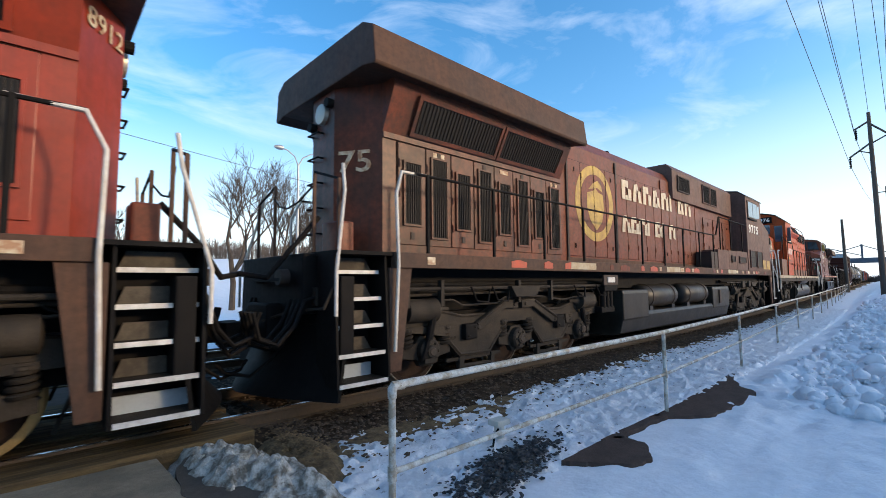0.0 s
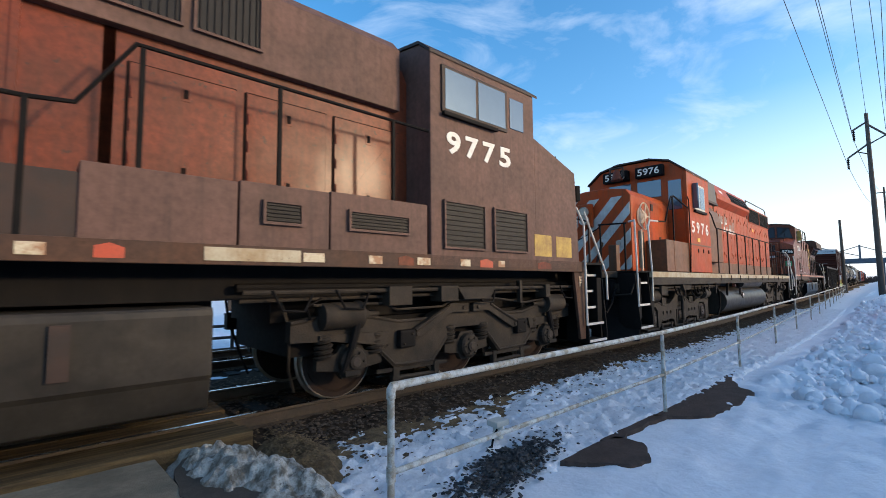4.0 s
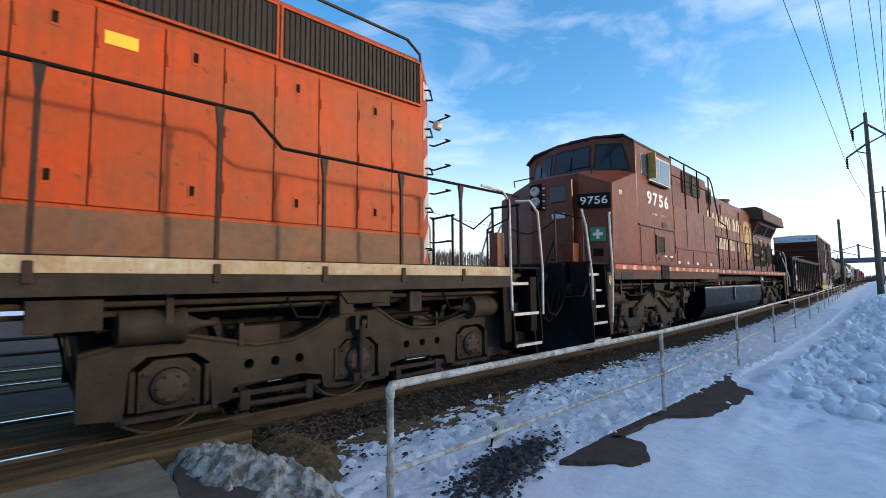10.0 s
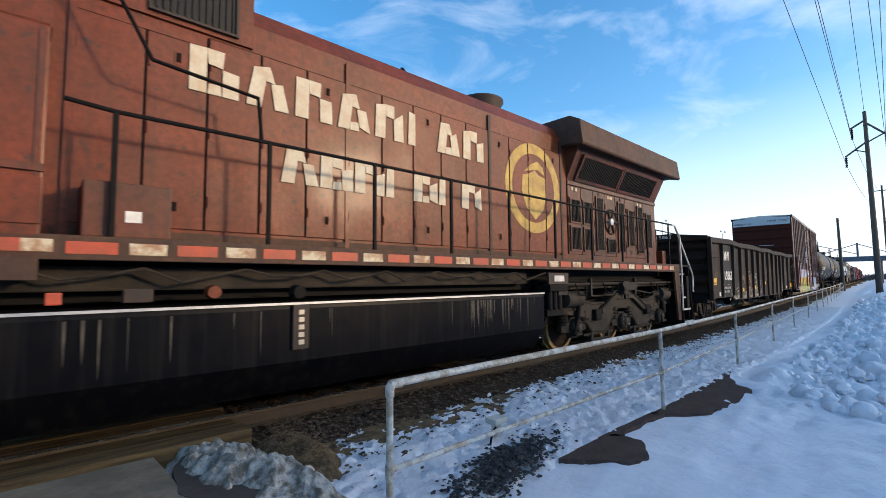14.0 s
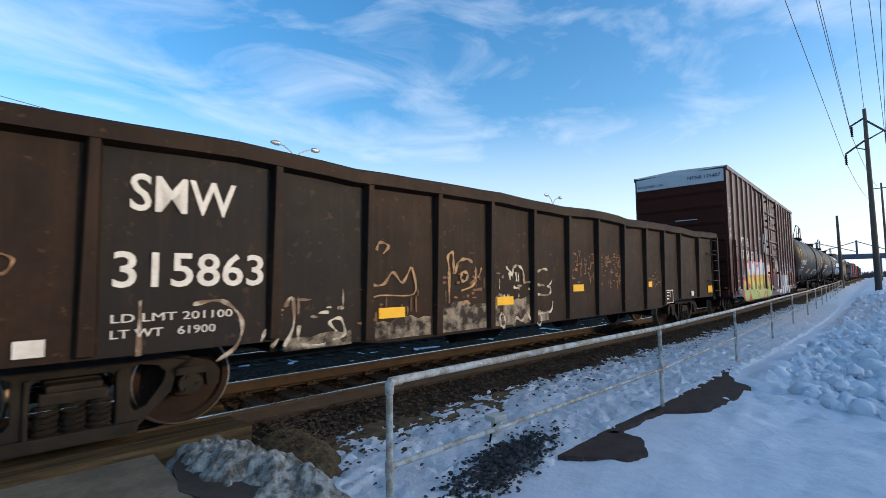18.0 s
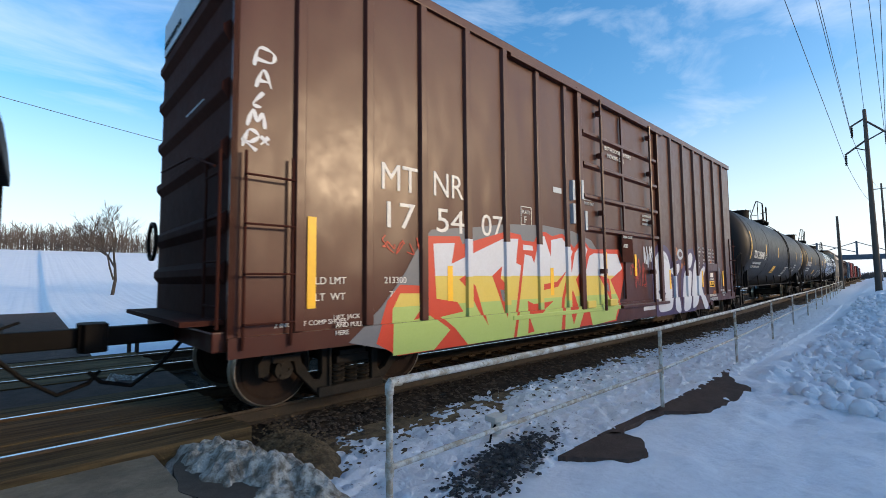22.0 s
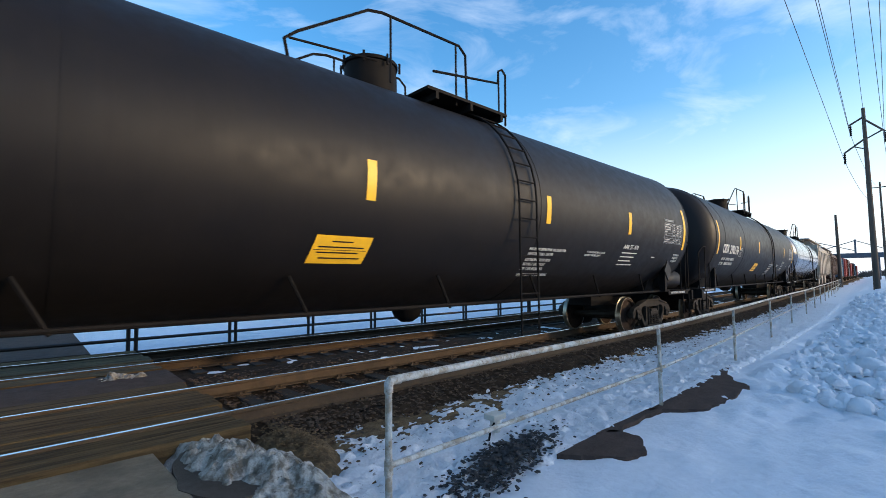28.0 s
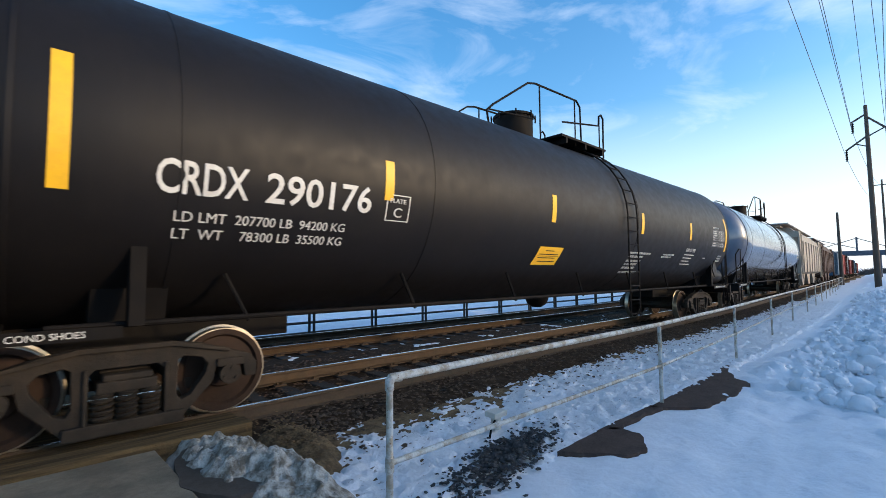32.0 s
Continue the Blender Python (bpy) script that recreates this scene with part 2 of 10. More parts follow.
M_CHARCOAL = surface("charcoal_patch_paint", (0.0125, 0.0125, 0.0140), 0.6, other=(0.020, 0.0155, 0.0125), amount=0.8, scale=1.7, streak=0.5, streak_rgb=(0.034, 0.024, 0.017), bump=0.25, bump_scale=5, spec=0.14, chip=0.6, chip_rgb=(0.06, 0.034, 0.02))
M_BOXCAR = surface("boxcar_brown_paint", (0.066, 0.0185, 0.0105), 0.34, other=(0.064, 0.021, 0.013), amount=0.5, scale=1.2, streak=0.25, streak_rgb=(0.05, 0.022, 0.015), bump=0.02, bump_scale=25, spec=0.22, wave=1.0, wave_scale=2.3, coat=0.10, coat_rough=0.26)
M_BOXEND = surface("boxcar_end_brown", (0.050, 0.016, 0.011), 0.8, other=(0.040, 0.016, 0.012), amount=0.5, scale=2, streak=0.3, streak_rgb=(0.03, 0.016, 0.012), spec=0.05)
M_HOPPER = surface("hopper_tan", (0.36, 0.31, 0.24), 0.6, other=(0.24, 0.20, 0.16), amount=0.6, scale=1.5, streak=0.4)
M_WHEEL = surface("wheel_plate", (0.045, 0.027, 0.018), 0.75, 0.0, other=(0.028, 0.019, 0.015), amount=0.7, scale=6, spec=0.15)
M_TREAD = surface("wheel_tread", (0.42, 0.37, 0.29), 0.35, 0.9, other=(0.3, 0.22, 0.12), amount=0.5, scale=6)
M_GREYWHITE = surface("pale_grey_paint", (0.42, 0.46, 0.48), 0.5, other=(0.34, 0.37, 0.39), amount=0.4, scale=3)
M_RISER = surface("riser_plastic", (0.62, 0.60, 0.53), 0.5, other=(0.5, 0.47, 0.40), amount=0.5, scale=6)
M_STAIN = surface("dried_runs", (0.085, 0.072, 0.056), 0.7, other=(0.03, 0.026, 0.022), amount=0.8, scale=6)
M_CRATE_RED = surface("red_box_paint", (0.30, 0.05, 0.035), 0.6, other=(0.2, 0.05, 0.04), amount=0.5, scale=1.5)
M_CRATE_BLUE = surface("blue_box_paint", (0.04, 0.10, 0.16), 0.6, other=(0.05, 0.08, 0.10), amount=0.5, scale=1.5)

# ---- mesh helpers ----
from mathutils import geometry


class Mesh:
    """Gathers plain solids into one mesh."""

    def __init__(self):
        self.v, self.f = [], []

    def add(self, verts, faces):
        k = len(self.v)
        self.v.extend(tuple(p) for p in verts)
        self.f.extend(tuple(i + k for i in q) for q in faces)
        return self

    def box(self, x0, x1, y0, y1, z0, z1, m=None):
        p = [(x, y, z) for x in (x0, x1) for y in (y0, y1) for z in (z0, z1)]
        if m is not None:
            p = [m @ Vector(q) for q in p]
        return self.add(p, [(0, 1, 3, 2), (4, 6, 7, 5), (0, 4, 5, 1), (2, 3, 7, 6), (0, 2, 6, 4), (1, 5, 7, 3)])

    def prism(self, outline, axis, a, b):
        """outline: points in the plane across the axis ('x': (y, z); 'y': (x, z); 'z': (x, y)), pushed from a to b."""
        put = {"x": lambda p, d: (d, p[0], p[1]), "y": lambda p, d: (p[0], d, p[1]), "z": lambda p, d: (p[0], p[1], d)}[axis]
        n = len(outline)
        v = [put(p, a) for p in outline] + [put(p, b) for p in outline]
        return self.add(v, [tuple(range(n)), tuple(range(2 * n - 1, n - 1, -1))] + [(i, i + n, (i + 1) % n + n, (i + 1) % n) for i in range(n)])

    def tube(self, path, r, n=8, r2=None, caps=True):
        """A round bar along a path of points, mitred at the bends."""
        path = [Vector(p) for p in path]
        rings, up = [], None
        for i, p in enumerate(path):
            d0 = (p - path[i - 1]).normalized() if i else None
            d1 = (path[i + 1] - p).normalized() if i + 1 < len(path) else None
            d = (d0 + d1).normalized() if d0 and d1 else (d0 or d1)
            if up is None or abs(up.dot(d)) > 0.95:
                up = Vector((0, 0, 1)) if abs(d.z) < 0.9 else Vector((1, 0, 0))
            s = d.cross(up).normalized()
            t = s.cross(d).normalized()
            up = t
            k = 1 / max(0.5, d.dot(d1)) if d0 and d1 else 1.0
            rr = r if r2 is None else r + (r2 - r) * i / (len(path) - 1)
            rings.append([p + (s * math.cos(a) * k + t * math.sin(a)) * rr for a in (math.tau * j / n for j in range(n))])
        v = [q for ring in rings for q in ring]
        f = [(i * n + j, i * n + (j + 1) % n, (i + 1) * n + (j + 1) % n, (i + 1) * n + j) for i in range(len(path) - 1) for j in range(n)]
        if caps:
            f += [tuple(range(n - 1, -1, -1)), tuple(range(len(v) - n, len(v)))]
        return self.add(v, f)

    def plate(self, outer, holes, a, b):
        """A casting in the x-z plane from y = a to b, pierced by holes."""
        loops = [outer] + list(holes)
        flat_ = [p for q in loops for p in q]
        n = len(flat_)
        tris = geometry.tessellate_polygon([[Vector((p[0], p[1], 0)) for p in q] for q in loops])
        f = [tuple(t) for t in tris] + [tuple(i + n for i in t[::-1]) for t in tris]
        k = 0
        for q in loops:
            f += [(k + i, k + (i + 1) % len(q), k + (i + 1) % len(q) + n, k + i + n) for i in range(len(q))]
            k += len(q)
        return self.add([(p[0], a, p[1]) for p in flat_] + [(p[0], b, p[1]) for p in flat_], f)

    def turned(self, profile, axis="y", at=(0, 0, 0), n=24, ring=False):
        """A turned solid: profile of (distance along the axis, radius). ring: an open ring, its profile closed on itself."""
        v = []
        for d, r in profile:
            for j in range(n):
                c, s = math.cos(math.tau * j / n) * r, math.sin(math.tau * j / n) * r
                p = {"x": (d, c, s), "y": (c, d, s), "z": (c, s, d)}[axis]
                v.append((p[0] + at[0], p[1] + at[1], p[2] + at[2]))
        k = len(profile)
        f = [(i * n + j, i * n + (j + 1) % n, (i + 1) * n + (j + 1) % n, (i + 1) * n + j) for i in range(k - 1) for j in range(n)]
        f += [((k - 1) * n + j, (k - 1) * n + (j + 1) % n, (j + 1) % n, j) for j in range(n)] if ring else [tuple(range(n)), tuple(range((k - 1) * n, k * n))[::-1]]
        return self.add(v, f)

    def data(self, name, material, smooth=False, bevel=0.0):
        me = bpy.data.meshes.new(name)
        me.from_pydata(self.v, [], self.f)
        bm = bmesh.new()
        bm.from_mesh(me)
        bmesh.ops.recalc_face_normals(bm, faces=bm.faces)
        if bevel:
            sharp = [e for e in bm.edges if len(e.link_faces) == 2 and e.calc_face_angle(0) > 0.6]
            bmesh.ops.bevel(bm, geom=sharp, offset=bevel, segments=2, profile=0.6, affect="EDGES", clamp_overlap=True)
        bm.to_mesh(me)
        bm.free()
        if smooth:
            for p in me.polygons:
                p.use_smooth = True
            me.set_sharp_from_angle(angle=radians(40))
        me.materials.append(material)
        return me


def part(name, mesh, material, parent, label="", smooth=False, bevel=0.0):
    ob = new(name, mesh.data(name, material, smooth, bevel) if isinstance(mesh, Mesh) else mesh)
    ob.parent = parent
    if label:
        ob["label"] = label
    return ob


def empty(name, m, label, category, group="", kind=""):
    ob = new(name)
    ob.matrix_world = m
    ob.empty_display_size = 0.2
    return tagged(ob, label, category, group, kind)


def lone(name, mesh, material, label, category, group="", kind="", smooth=False, bevel=0.0):
    return tagged(new(name, mesh.data(name, material, smooth, bevel)), label, category, group, kind)


def letters(text, height, parent, at, material, name="lettering", width=None, turn=0.0, bold=0.0, far=False, end=0):
    """Lettering in thin relief on a side that faces the eye (-y). at: the left foot of the line; width: squeezes or stretches it.
    end: 1 for lettering on the end that faces -x."""
    cu = bpy.data.curves.new("letters", "FONT")
    cu.body, cu.size, cu.extrude, cu.offset, cu.resolution_u = text, 1.0, 0.004, bold, 3
    tmp = bpy.data.objects.new("letters", cu)
    me = bpy.data.meshes.new_from_object(tmp)
    bpy.data.objects.remove(tmp)
    bpy.data.curves.remove(cu)
    xs, ys = [v.co.x for v in me.vertices], [v.co.y for v in me.vertices]
    x0, x1, y0, y1 = min(xs), max(xs), min(ys), max(ys)
    ky = height / 0.729
    kx = width / (x1 - x0) if width else ky
    me.transform(Matrix.Diagonal((kx, ky, 1, 1)) @ Matrix.Translation((-x0, 0, 0)))
    me.materials.append(material)
    ob = new(name, me)
    ob.parent = parent
    ob.matrix_basis = Matrix.Translation(at) @ (pose(0, 0, 0, 90, 0, -90) if end else pose(0, 0, 0, 90, 0, 0)) @ pose(0, 0, 0, 0, 0, turn)
    return ob

# ---- ground: one snow sheet out to the horizon ----
def fbm(x, y, s, seed=0.0, octaves=4):
    return noise.fractal(Vector((x * s + seed, y * s - seed, seed)), 1.0, 2.0, octaves)


def blend(a, b, t):
    t = min(max(t, 0.0), 1.0)
    return a + (b - a) * t * t * (3 - 2 * t)


def lateral(x, y):
    """Metres from the track's middle line, to its far side."""
    a = x
    for _ in range(3):
        px, py, t = track(a)
        a += (x - px) * math.cos(t) + (y - py) * math.sin(t)
    px, py, t = track(a)
    return (y - py) * math.cos(t) - (x - px) * math.sin(t)


def snow_height(x, y):
    d = lateral(x, y)
    z = -0.25
    if d < -1.6:                                  # walk side
        far_slope = blend(0, 1, (x - 5) / 30)
        z += 0.55 * far_slope * blend(0, 1, (-3.4 - d) / 3.0)     # ploughed bank beside the path
        rough = blend(0, 1, (-3.6 - d) / 0.8) * blend(0.25, 1, (x - 5.0) / 5.0)
        z += rough * (0.14 * fbm(x, y, 1.1) + 0.17 * max(0, fbm(x, y, 2.3, 4)) + 0.09 * abs(fbm(x, y, 5, 2)) + 0.04 * fbm(x, y, 13, 8))
        z += 0.010 * fbm(x, y, 4, 1)
        if x < 34 and d > -4:                     # the thin melting snow there is a sheet of its own
            z -= 0.2 * blend(0, 1, (d + 3.62) / 0.12) * blend(0, 1, (34 - x) / 3)
        z = blend(z, -0.40, (d + 1.78 + 0.3 * fbm(x, y, 2.4, 5)) / 0.5)
        z = blend(z, 4.4, (-5.5 - y) / 4.0)        # unseen rise behind the eye, added to keep low sun off the ground
    elif d < 6.0:
        z = -0.6
    else:
        z = blend(-0.5, -0.12, (d - 6.0) / 0.8) + 0.04 * fbm(x, y, 1.2, 3) + 0.03 * fbm(x, y, 4, 9)
        if 6.5 < d < 12:
            z += 0.12 * max(0, fbm(x, y, 0.9, 11))
        z += blend(0, 8.0, (y - 32) / 90)
    # the road's bed, cut through the snow
    z = blend(z, -0.5 if y < 30 else z - 0.3, (1.0 + 0.06 * fbm(0, y, 2) - x) / 0.35) if -7.2 < x < 1.1 and -4 < y < 100 else z
    if x <= -7.2:
        z = blend(-0.5, z, (-7.2 - x) / 0.5) if -4 < y < 100 else z
    return z


def spaced(lo, fine_lo, fine_hi, hi, step, grow=1.28):
    v = list(np.arange(fine_lo, fine_hi, step))
    s, p = step, v[-1]
    while p < hi:
        s *= grow
        p += s
        v.append(min(p, hi))
    s, p, low = step, fine_lo, []
    while p > lo:
        s *= grow
        p -= s
        low.append(max(p, lo))
    return low[::-1] + v


def melt_height(x, y, d):
    """Thin, pitted snow between the railing and the stone bed, wasting away towards the rails."""
    thin = blend(0.0, 0.055, (d + 2.5) / 1.0) + 0.028 * blend(1, 0, (x - 3.0) / 4.5)
    lump = 0.030 * fbm(x, y, 2.0, 7) + 0.036 * fbm(x, y, 5.0, 3) + 0.040 * fbm(x, y * 1.4, 11.0, 13, 3) + 0.018 * abs(fbm(x, y, 24.0, 2, 2))
    return -0.208 + lump - thin


xs, ys = spaced(-2500, -1.5, 26, 3500, 0.085, 1.12), spaced(-1800, 0.2, 4.6, 3500, 0.075, 1.16)
g = Mesh()
g.v = [(x, y, snow_height(x, y)) for y in ys for x in xs]
nx = len(xs)
g.f = [(j * nx + i, j * nx + i + 1, (j + 1) * nx + i + 1, (j + 1) * nx + i) for j in range(len(ys) - 1) for i in range(nx - 1)]
lone("ground", g, M_SNOW, "rough melting snow over the ground beside the railway", "ground", kind="structure", smooth=True)


def strip(d0, d1, z0, z1, a0, a1, step, wob=0.0, scale=3.0, across=8):
    """A sheet along the track, from d0 to d1 metres to the side."""
    m = Mesh()
    aa = list(np.arange(a0, 30, step)) + list(np.arange(30, a1, step * 12))
    for a in aa:
        for k in range(across + 1):
            d = d0 + (d1 - d0) * k / across
            x, y, _ = track(a, d)
            m.v.append((x, y, z0 + (z1 - z0) * k / across + wob * fbm(x, y, scale, 6)))
    w = across + 1
    m.f = [(i * w + k, i * w + k + 1, (i + 1) * w + k + 1, (i + 1) * w + k) for i in range(len(aa) - 1) for k in range(across)]
    return m


lone("verge", strip(-3.75, -1.45, -0.270, -0.262, -40, 420, 0.12, 0.03, 2.5, 16), M_DIRT, "wet brown soil and grit beside the track", "ground", kind="structure", smooth=True)
melt = Mesh()
aa = list(np.arange(0.9, 12, 0.05)) + list(np.arange(12, 33.5, 0.14))
dd = list(np.linspace(-3.92, -1.4, 58))
for a in aa:
    for d in dd:
        x, y, _ = track(a, d)
        melt.v.append((x, y, melt_height(x, y, d) - 0.14 * blend(0, 1, (-3.58 - d) / 0.34)))
w_ = len(dd)
melt.f = [(i * w_ + k, i * w_ + k + 1, (i + 1) * w_ + k + 1, (i + 1) * w_ + k) for i in range(len(aa) - 1) for k in range(w_ - 1)]
lone("melting_snow", melt, M_MELT, "thin pitted snow with grit melting beside the track", "snow", kind="structure", smooth=True)
bed = Mesh()
for q in (strip(-1.80, -1.22, -0.34, -0.165, -60, 700, 0.12, 0.05, 6), strip(-1.22, -0.80, -0.165, -0.165, -60, 700, 0.12, 0.03, 6), strip(-0.80, 5.0, -0.205, -0.205, -60, 700, 0.2, 0.035, 5, 30), strip(5.0, 6.4, -0.21, -0.5, -60, 700, 0.2, 0.03, 5)):
    bed.add(q.v, q.f)
lone("ballast_bed", bed, M_BALLAST, "dark brown crushed stone bed under the tracks", "ballast", kind="structure", smooth=True)

lone("track_snow", strip(1.0, 3.1, -0.235, -0.235, 2.1, 300, 0.12, 0.055, 2.1, 22), M_SNOW, "thin patches of snow between the two tracks", "snow", kind="structure", smooth=True)
lone("track_snow", strip(4.9, 6.3, -0.235, -0.30, 2.1, 300, 0.12, 0.06, 2.1, 16), M_SNOW, "thin patches of snow beyond the far track", "snow", kind="structure", smooth=True)

# loose stones on the bed, too many to count
rnd = random.Random(4)
ICO = [(0, 0, 1), (0.89, 0, 0.45), (0.28, 0.85, 0.45), (-0.72, 0.53, 0.45), (-0.72, -0.53, 0.45), (0.28, -0.85, 0.45)]
ICO_F = [(0, 1, 2), (0, 2, 3), (0, 3, 4), (0, 4, 5), (0, 5, 1), (1, 5, 4, 3, 2)]


def stones(m, places, lo, hi, r):
    for x, y, z in places:
        k, a = r.uniform(lo, hi), r.uniform(0, 6.28)
        c, s = math.cos(a), math.sin(a)
        fx, fy, fz = r.uniform(0.7, 1.3), r.uniform(0.7, 1.2), r.uniform(0.5, 1.0)
        tilt = r.uniform(-0.5, 0.5)
        v = []
        for px, py, pz in ICO:
            px, py, pz = px * fx * r.uniform(0.8, 1.2), py * fy * r.uniform(0.8, 1.2), pz * fz - 0.2 + tilt * px
            v.append((x + k * (px * c - py * s), y + k * (px * s + py * c), z + k * pz))
        m.add(v, ICO_F)


m = Mesh()
pl = []
for i in range(13000):
    a = 2.0 + 40 * rnd.random() ** 1.8
    d = rnd.choice((rnd.uniform(-1.7, -0.85), rnd.uniform(-0.62, 0.65), rnd.uniform(0.85, 2.4), rnd.triangular(-2.6, -1.0, -1.5)))
    x, y, _ = track(a, d)
    z = -0.195 + 0.035 * fbm(x, y, 5, 6) if d > -0.8 else -0.155 + 0.03 * fbm(x, y, 6, 6) if d > -1.22 else max(blend(-0.155, -0.33, (-1.22 - d) / 0.6), melt_height(x, y, d) - 0.005)
    pl.append((x, y, z))
stones(m, pl, 0.012, 0.038, rnd)
lone("ballast_stones", m, M_STONE, "loose brown ballast stones along the rails", "ballast", kind="stuff")
m = Mesh()
pl = []
for _ in range(2200):
    x, y = 3.28 + 0.34 * rnd.gauss(0, 1), 2.74 + 0.15 * rnd.gauss(0, 1)
    x += 1.6 * (y - 2.74)
    pl.append((x, y, melt_height(x, y, y - TRACK_Y) + 0.012 + 0.05 * math.exp(-((x - 3.28) / 0.4) ** 2 - ((y - 2.74) / 0.2) ** 2)))
stones(m, pl, 0.010, 0.032, rnd)
lone("dark_gravel", m, M_BLACK_STONE, "patch of black crushed gravel showing through the snow", "gravel", kind="stuff")

# clods thrown up by the plough
m = Mesh()
for i in range(2600):
    a = 7.5 + 34 * rnd.random() ** 1.5
    d = rnd.uniform(-6.9, -4.2 - 0.9 * blend(1, 0, (a - 6) / 5))
    x, y, _ = track(a, d)
    k = rnd.uniform(0.02, 0.06) if rnd.random() < 0.88 else rnd.uniform(0.07, 0.15)
    z = snow_height(x, y)
    fx, fy = rnd.uniform(0.8, 1.3), rnd.uniform(0.8, 1.3)
    ringv = []
    for lat, rr in ((-0.5, 0.8), (0.0, 1.0), (0.5, 0.85), (0.85, 0.5), (1.0, 0.15)):
        for j in range(8):
            an = math.tau * j / 8
            w = 1 + 0.4 * fbm(math.cos(an) + i, math.sin(an) + lat, 1.2, i * 0.37)
            ringv.append((x + k * fx * rr * w * math.cos(an), y + k * fy * rr * w * math.sin(an), z + k * (lat + 0.15)))
    m.add(ringv, [(r_ * 8 + j, r_ * 8 + (j + 1) % 8, (r_ + 1) * 8 + (j + 1) % 8, (r_ + 1) * 8 + j) for r_ in range(4) for j in range(8)] + [tuple(range(32, 40))])
lone("snow_clods", m, M_SNOW, "rounded clods of refrozen snow on the ploughed bank", "snow", kind="stuff", smooth=True)


# ---- rails and sleepers ----
PROFILE = [(-0.075, -0.172), (0.075, -0.172), (0.075, -0.160), (0.012, -0.145), (0.010, -0.045), (0.036, -0.032), (0.036, -0.006), (0.030, -0.001), (-0.030, -0.001), (-0.036, -0.006), (-0.036, -0.032), (-0.010, -0.045), (-0.012, -0.145), (-0.075, -0.160)]
STATIONS = [-60, -30, -10, 0] + list(np.arange(CURVE_AT, 28, 1.0)) + [28, 60, 120, 300, 700]


def along(profile, side, stations=STATIONS, lift=0.0):
    m = Mesh()
    for a in stations:
        for d, z in profile:
            x, y, _ = track(a, side + d)
            m.v.append((x, y, z + lift))
    n = len(profile)
    m.f = [(i * n + j, i * n + (j + 1) % n, (i + 1) * n + (j + 1) % n, (i + 1) * n + j) for i in range(len(stations) - 1) for j in range(n)]
    m.f += [tuple(range(n)), tuple(range(len(m.v) - n, len(m.v)))[::-1]]
    return m


def railway(middle, label, polished):
    t = empty("railway_track", pose(0, 0, 0), label, "railway track", "railway tracks", "structure")
    for s in (-0.75, 0.75):
        rail = part("rail", along(PROFILE, middle + s), M_RAIL, t)
        part("running_surface", along([(-0.026, -0.0005), (0.026, -0.0005), (0.024, 0.001), (-0.024, 0.001)], middle + s), polished, rail, "polished top of the rail")
    tie = Mesh().box(-0.11, 0.11, -1.28, 1.28, -0.17, 0.0).data("sleeper", M_TIE, bevel=0.012)
    plate = Mesh()
    for s in (-0.75, 0.75):
        plate.box(-0.09, 0.09, s - 0.17, s + 0.17, 0.0, 0.022)
        for e in (-0.12, 0.12):
            plate.box(-0.05, -0.02, s + e - 0.015, s + e + 0.015, 0.02, 0.05).box(0.02, 0.05, s + e - 0.015, s + e + 0.015, 0.02, 0.05)
    plate = plate.data("tie_plate", M_RAIL)
    for i in range(70):
        x, y, h = track(-6 + 0.52 * i, middle)
        ob = part("sleeper", tie, None, t)
        ob.matrix_basis = pose(x, y, -0.185, 0, 0, math.degrees(h) + 0.8 * math.sin(i * 7.1))
        part("tie_plate", plate, None, ob)
    far = Mesh()
    for i in range(400):
        x, y, h = track(30.4 + 0.52 * i, middle)
        far.box(-0.11, 0.11, -1.28, 1.28, -0.35, -0.185, pose(x, y, 0, 0, 0, math.degrees(h)))
    tagged(part("far_sleepers", far, M_TIE, t), kind="stuff")
    return t


railway(0.0, "railway track with rusty rails polished on top", M_RAILTOP)
railway(4.05, "second railway track behind, rusty and snowed in", M_RAILTOP)

# ---- the road's level crossing ----
road = empty("road", pose(0, 0, 0), "pale worn concrete road running up to the tracks", "road", kind="structure")
near_slab = Mesh().prism([(-7.2, -3.5), (0.95, -3.5), (0.92, 3.2), (0.86, 4.74), (-7.2, 4.74)], "z", -0.4, -0.06)
part("concrete_slab", near_slab, M_CONCRETE, road, bevel=0.01)
part("far_slab", Mesh().box(-7.2, 1.0, 12.0, 31, -0.4, -0.06), M_PATH, road, bevel=0.01)
crossing = empty("level_crossing", pose(0, 0, 0), "weathered brown timber planks between and beside the rails", "level crossing", kind="structure")
for mid in (TRACK_Y, TRACK_Y + 4.05):
    lanes = [(-1.36, -1.08), (-1.07, -0.82)] + [(-0.66 + 0.331 * k, -0.66 + 0.331 * k + 0.322) for k in range(4)] + [(0.82, 1.07), (1.08, 1.36)]
    for k, (a, b) in enumerate(lanes):
        for j in range(3):
            x0 = -7.2 + 3.0 * j
            x1 = min(x0 + 2.99, 1.72 + 0.05 * math.sin(5 * k))
            part("plank", Mesh().box(x0, x1, mid + a, mid + b, -0.2, -0.012 - 0.004 * (k % 3)), M_TIMBER, crossing, bevel=0.012)
part("ramp", Mesh().box(-7.2, 1.75, TRACK_Y + 1.37, TRACK_Y + 2.68, -0.35, -0.03), M_PATH, crossing, bevel=0.01)


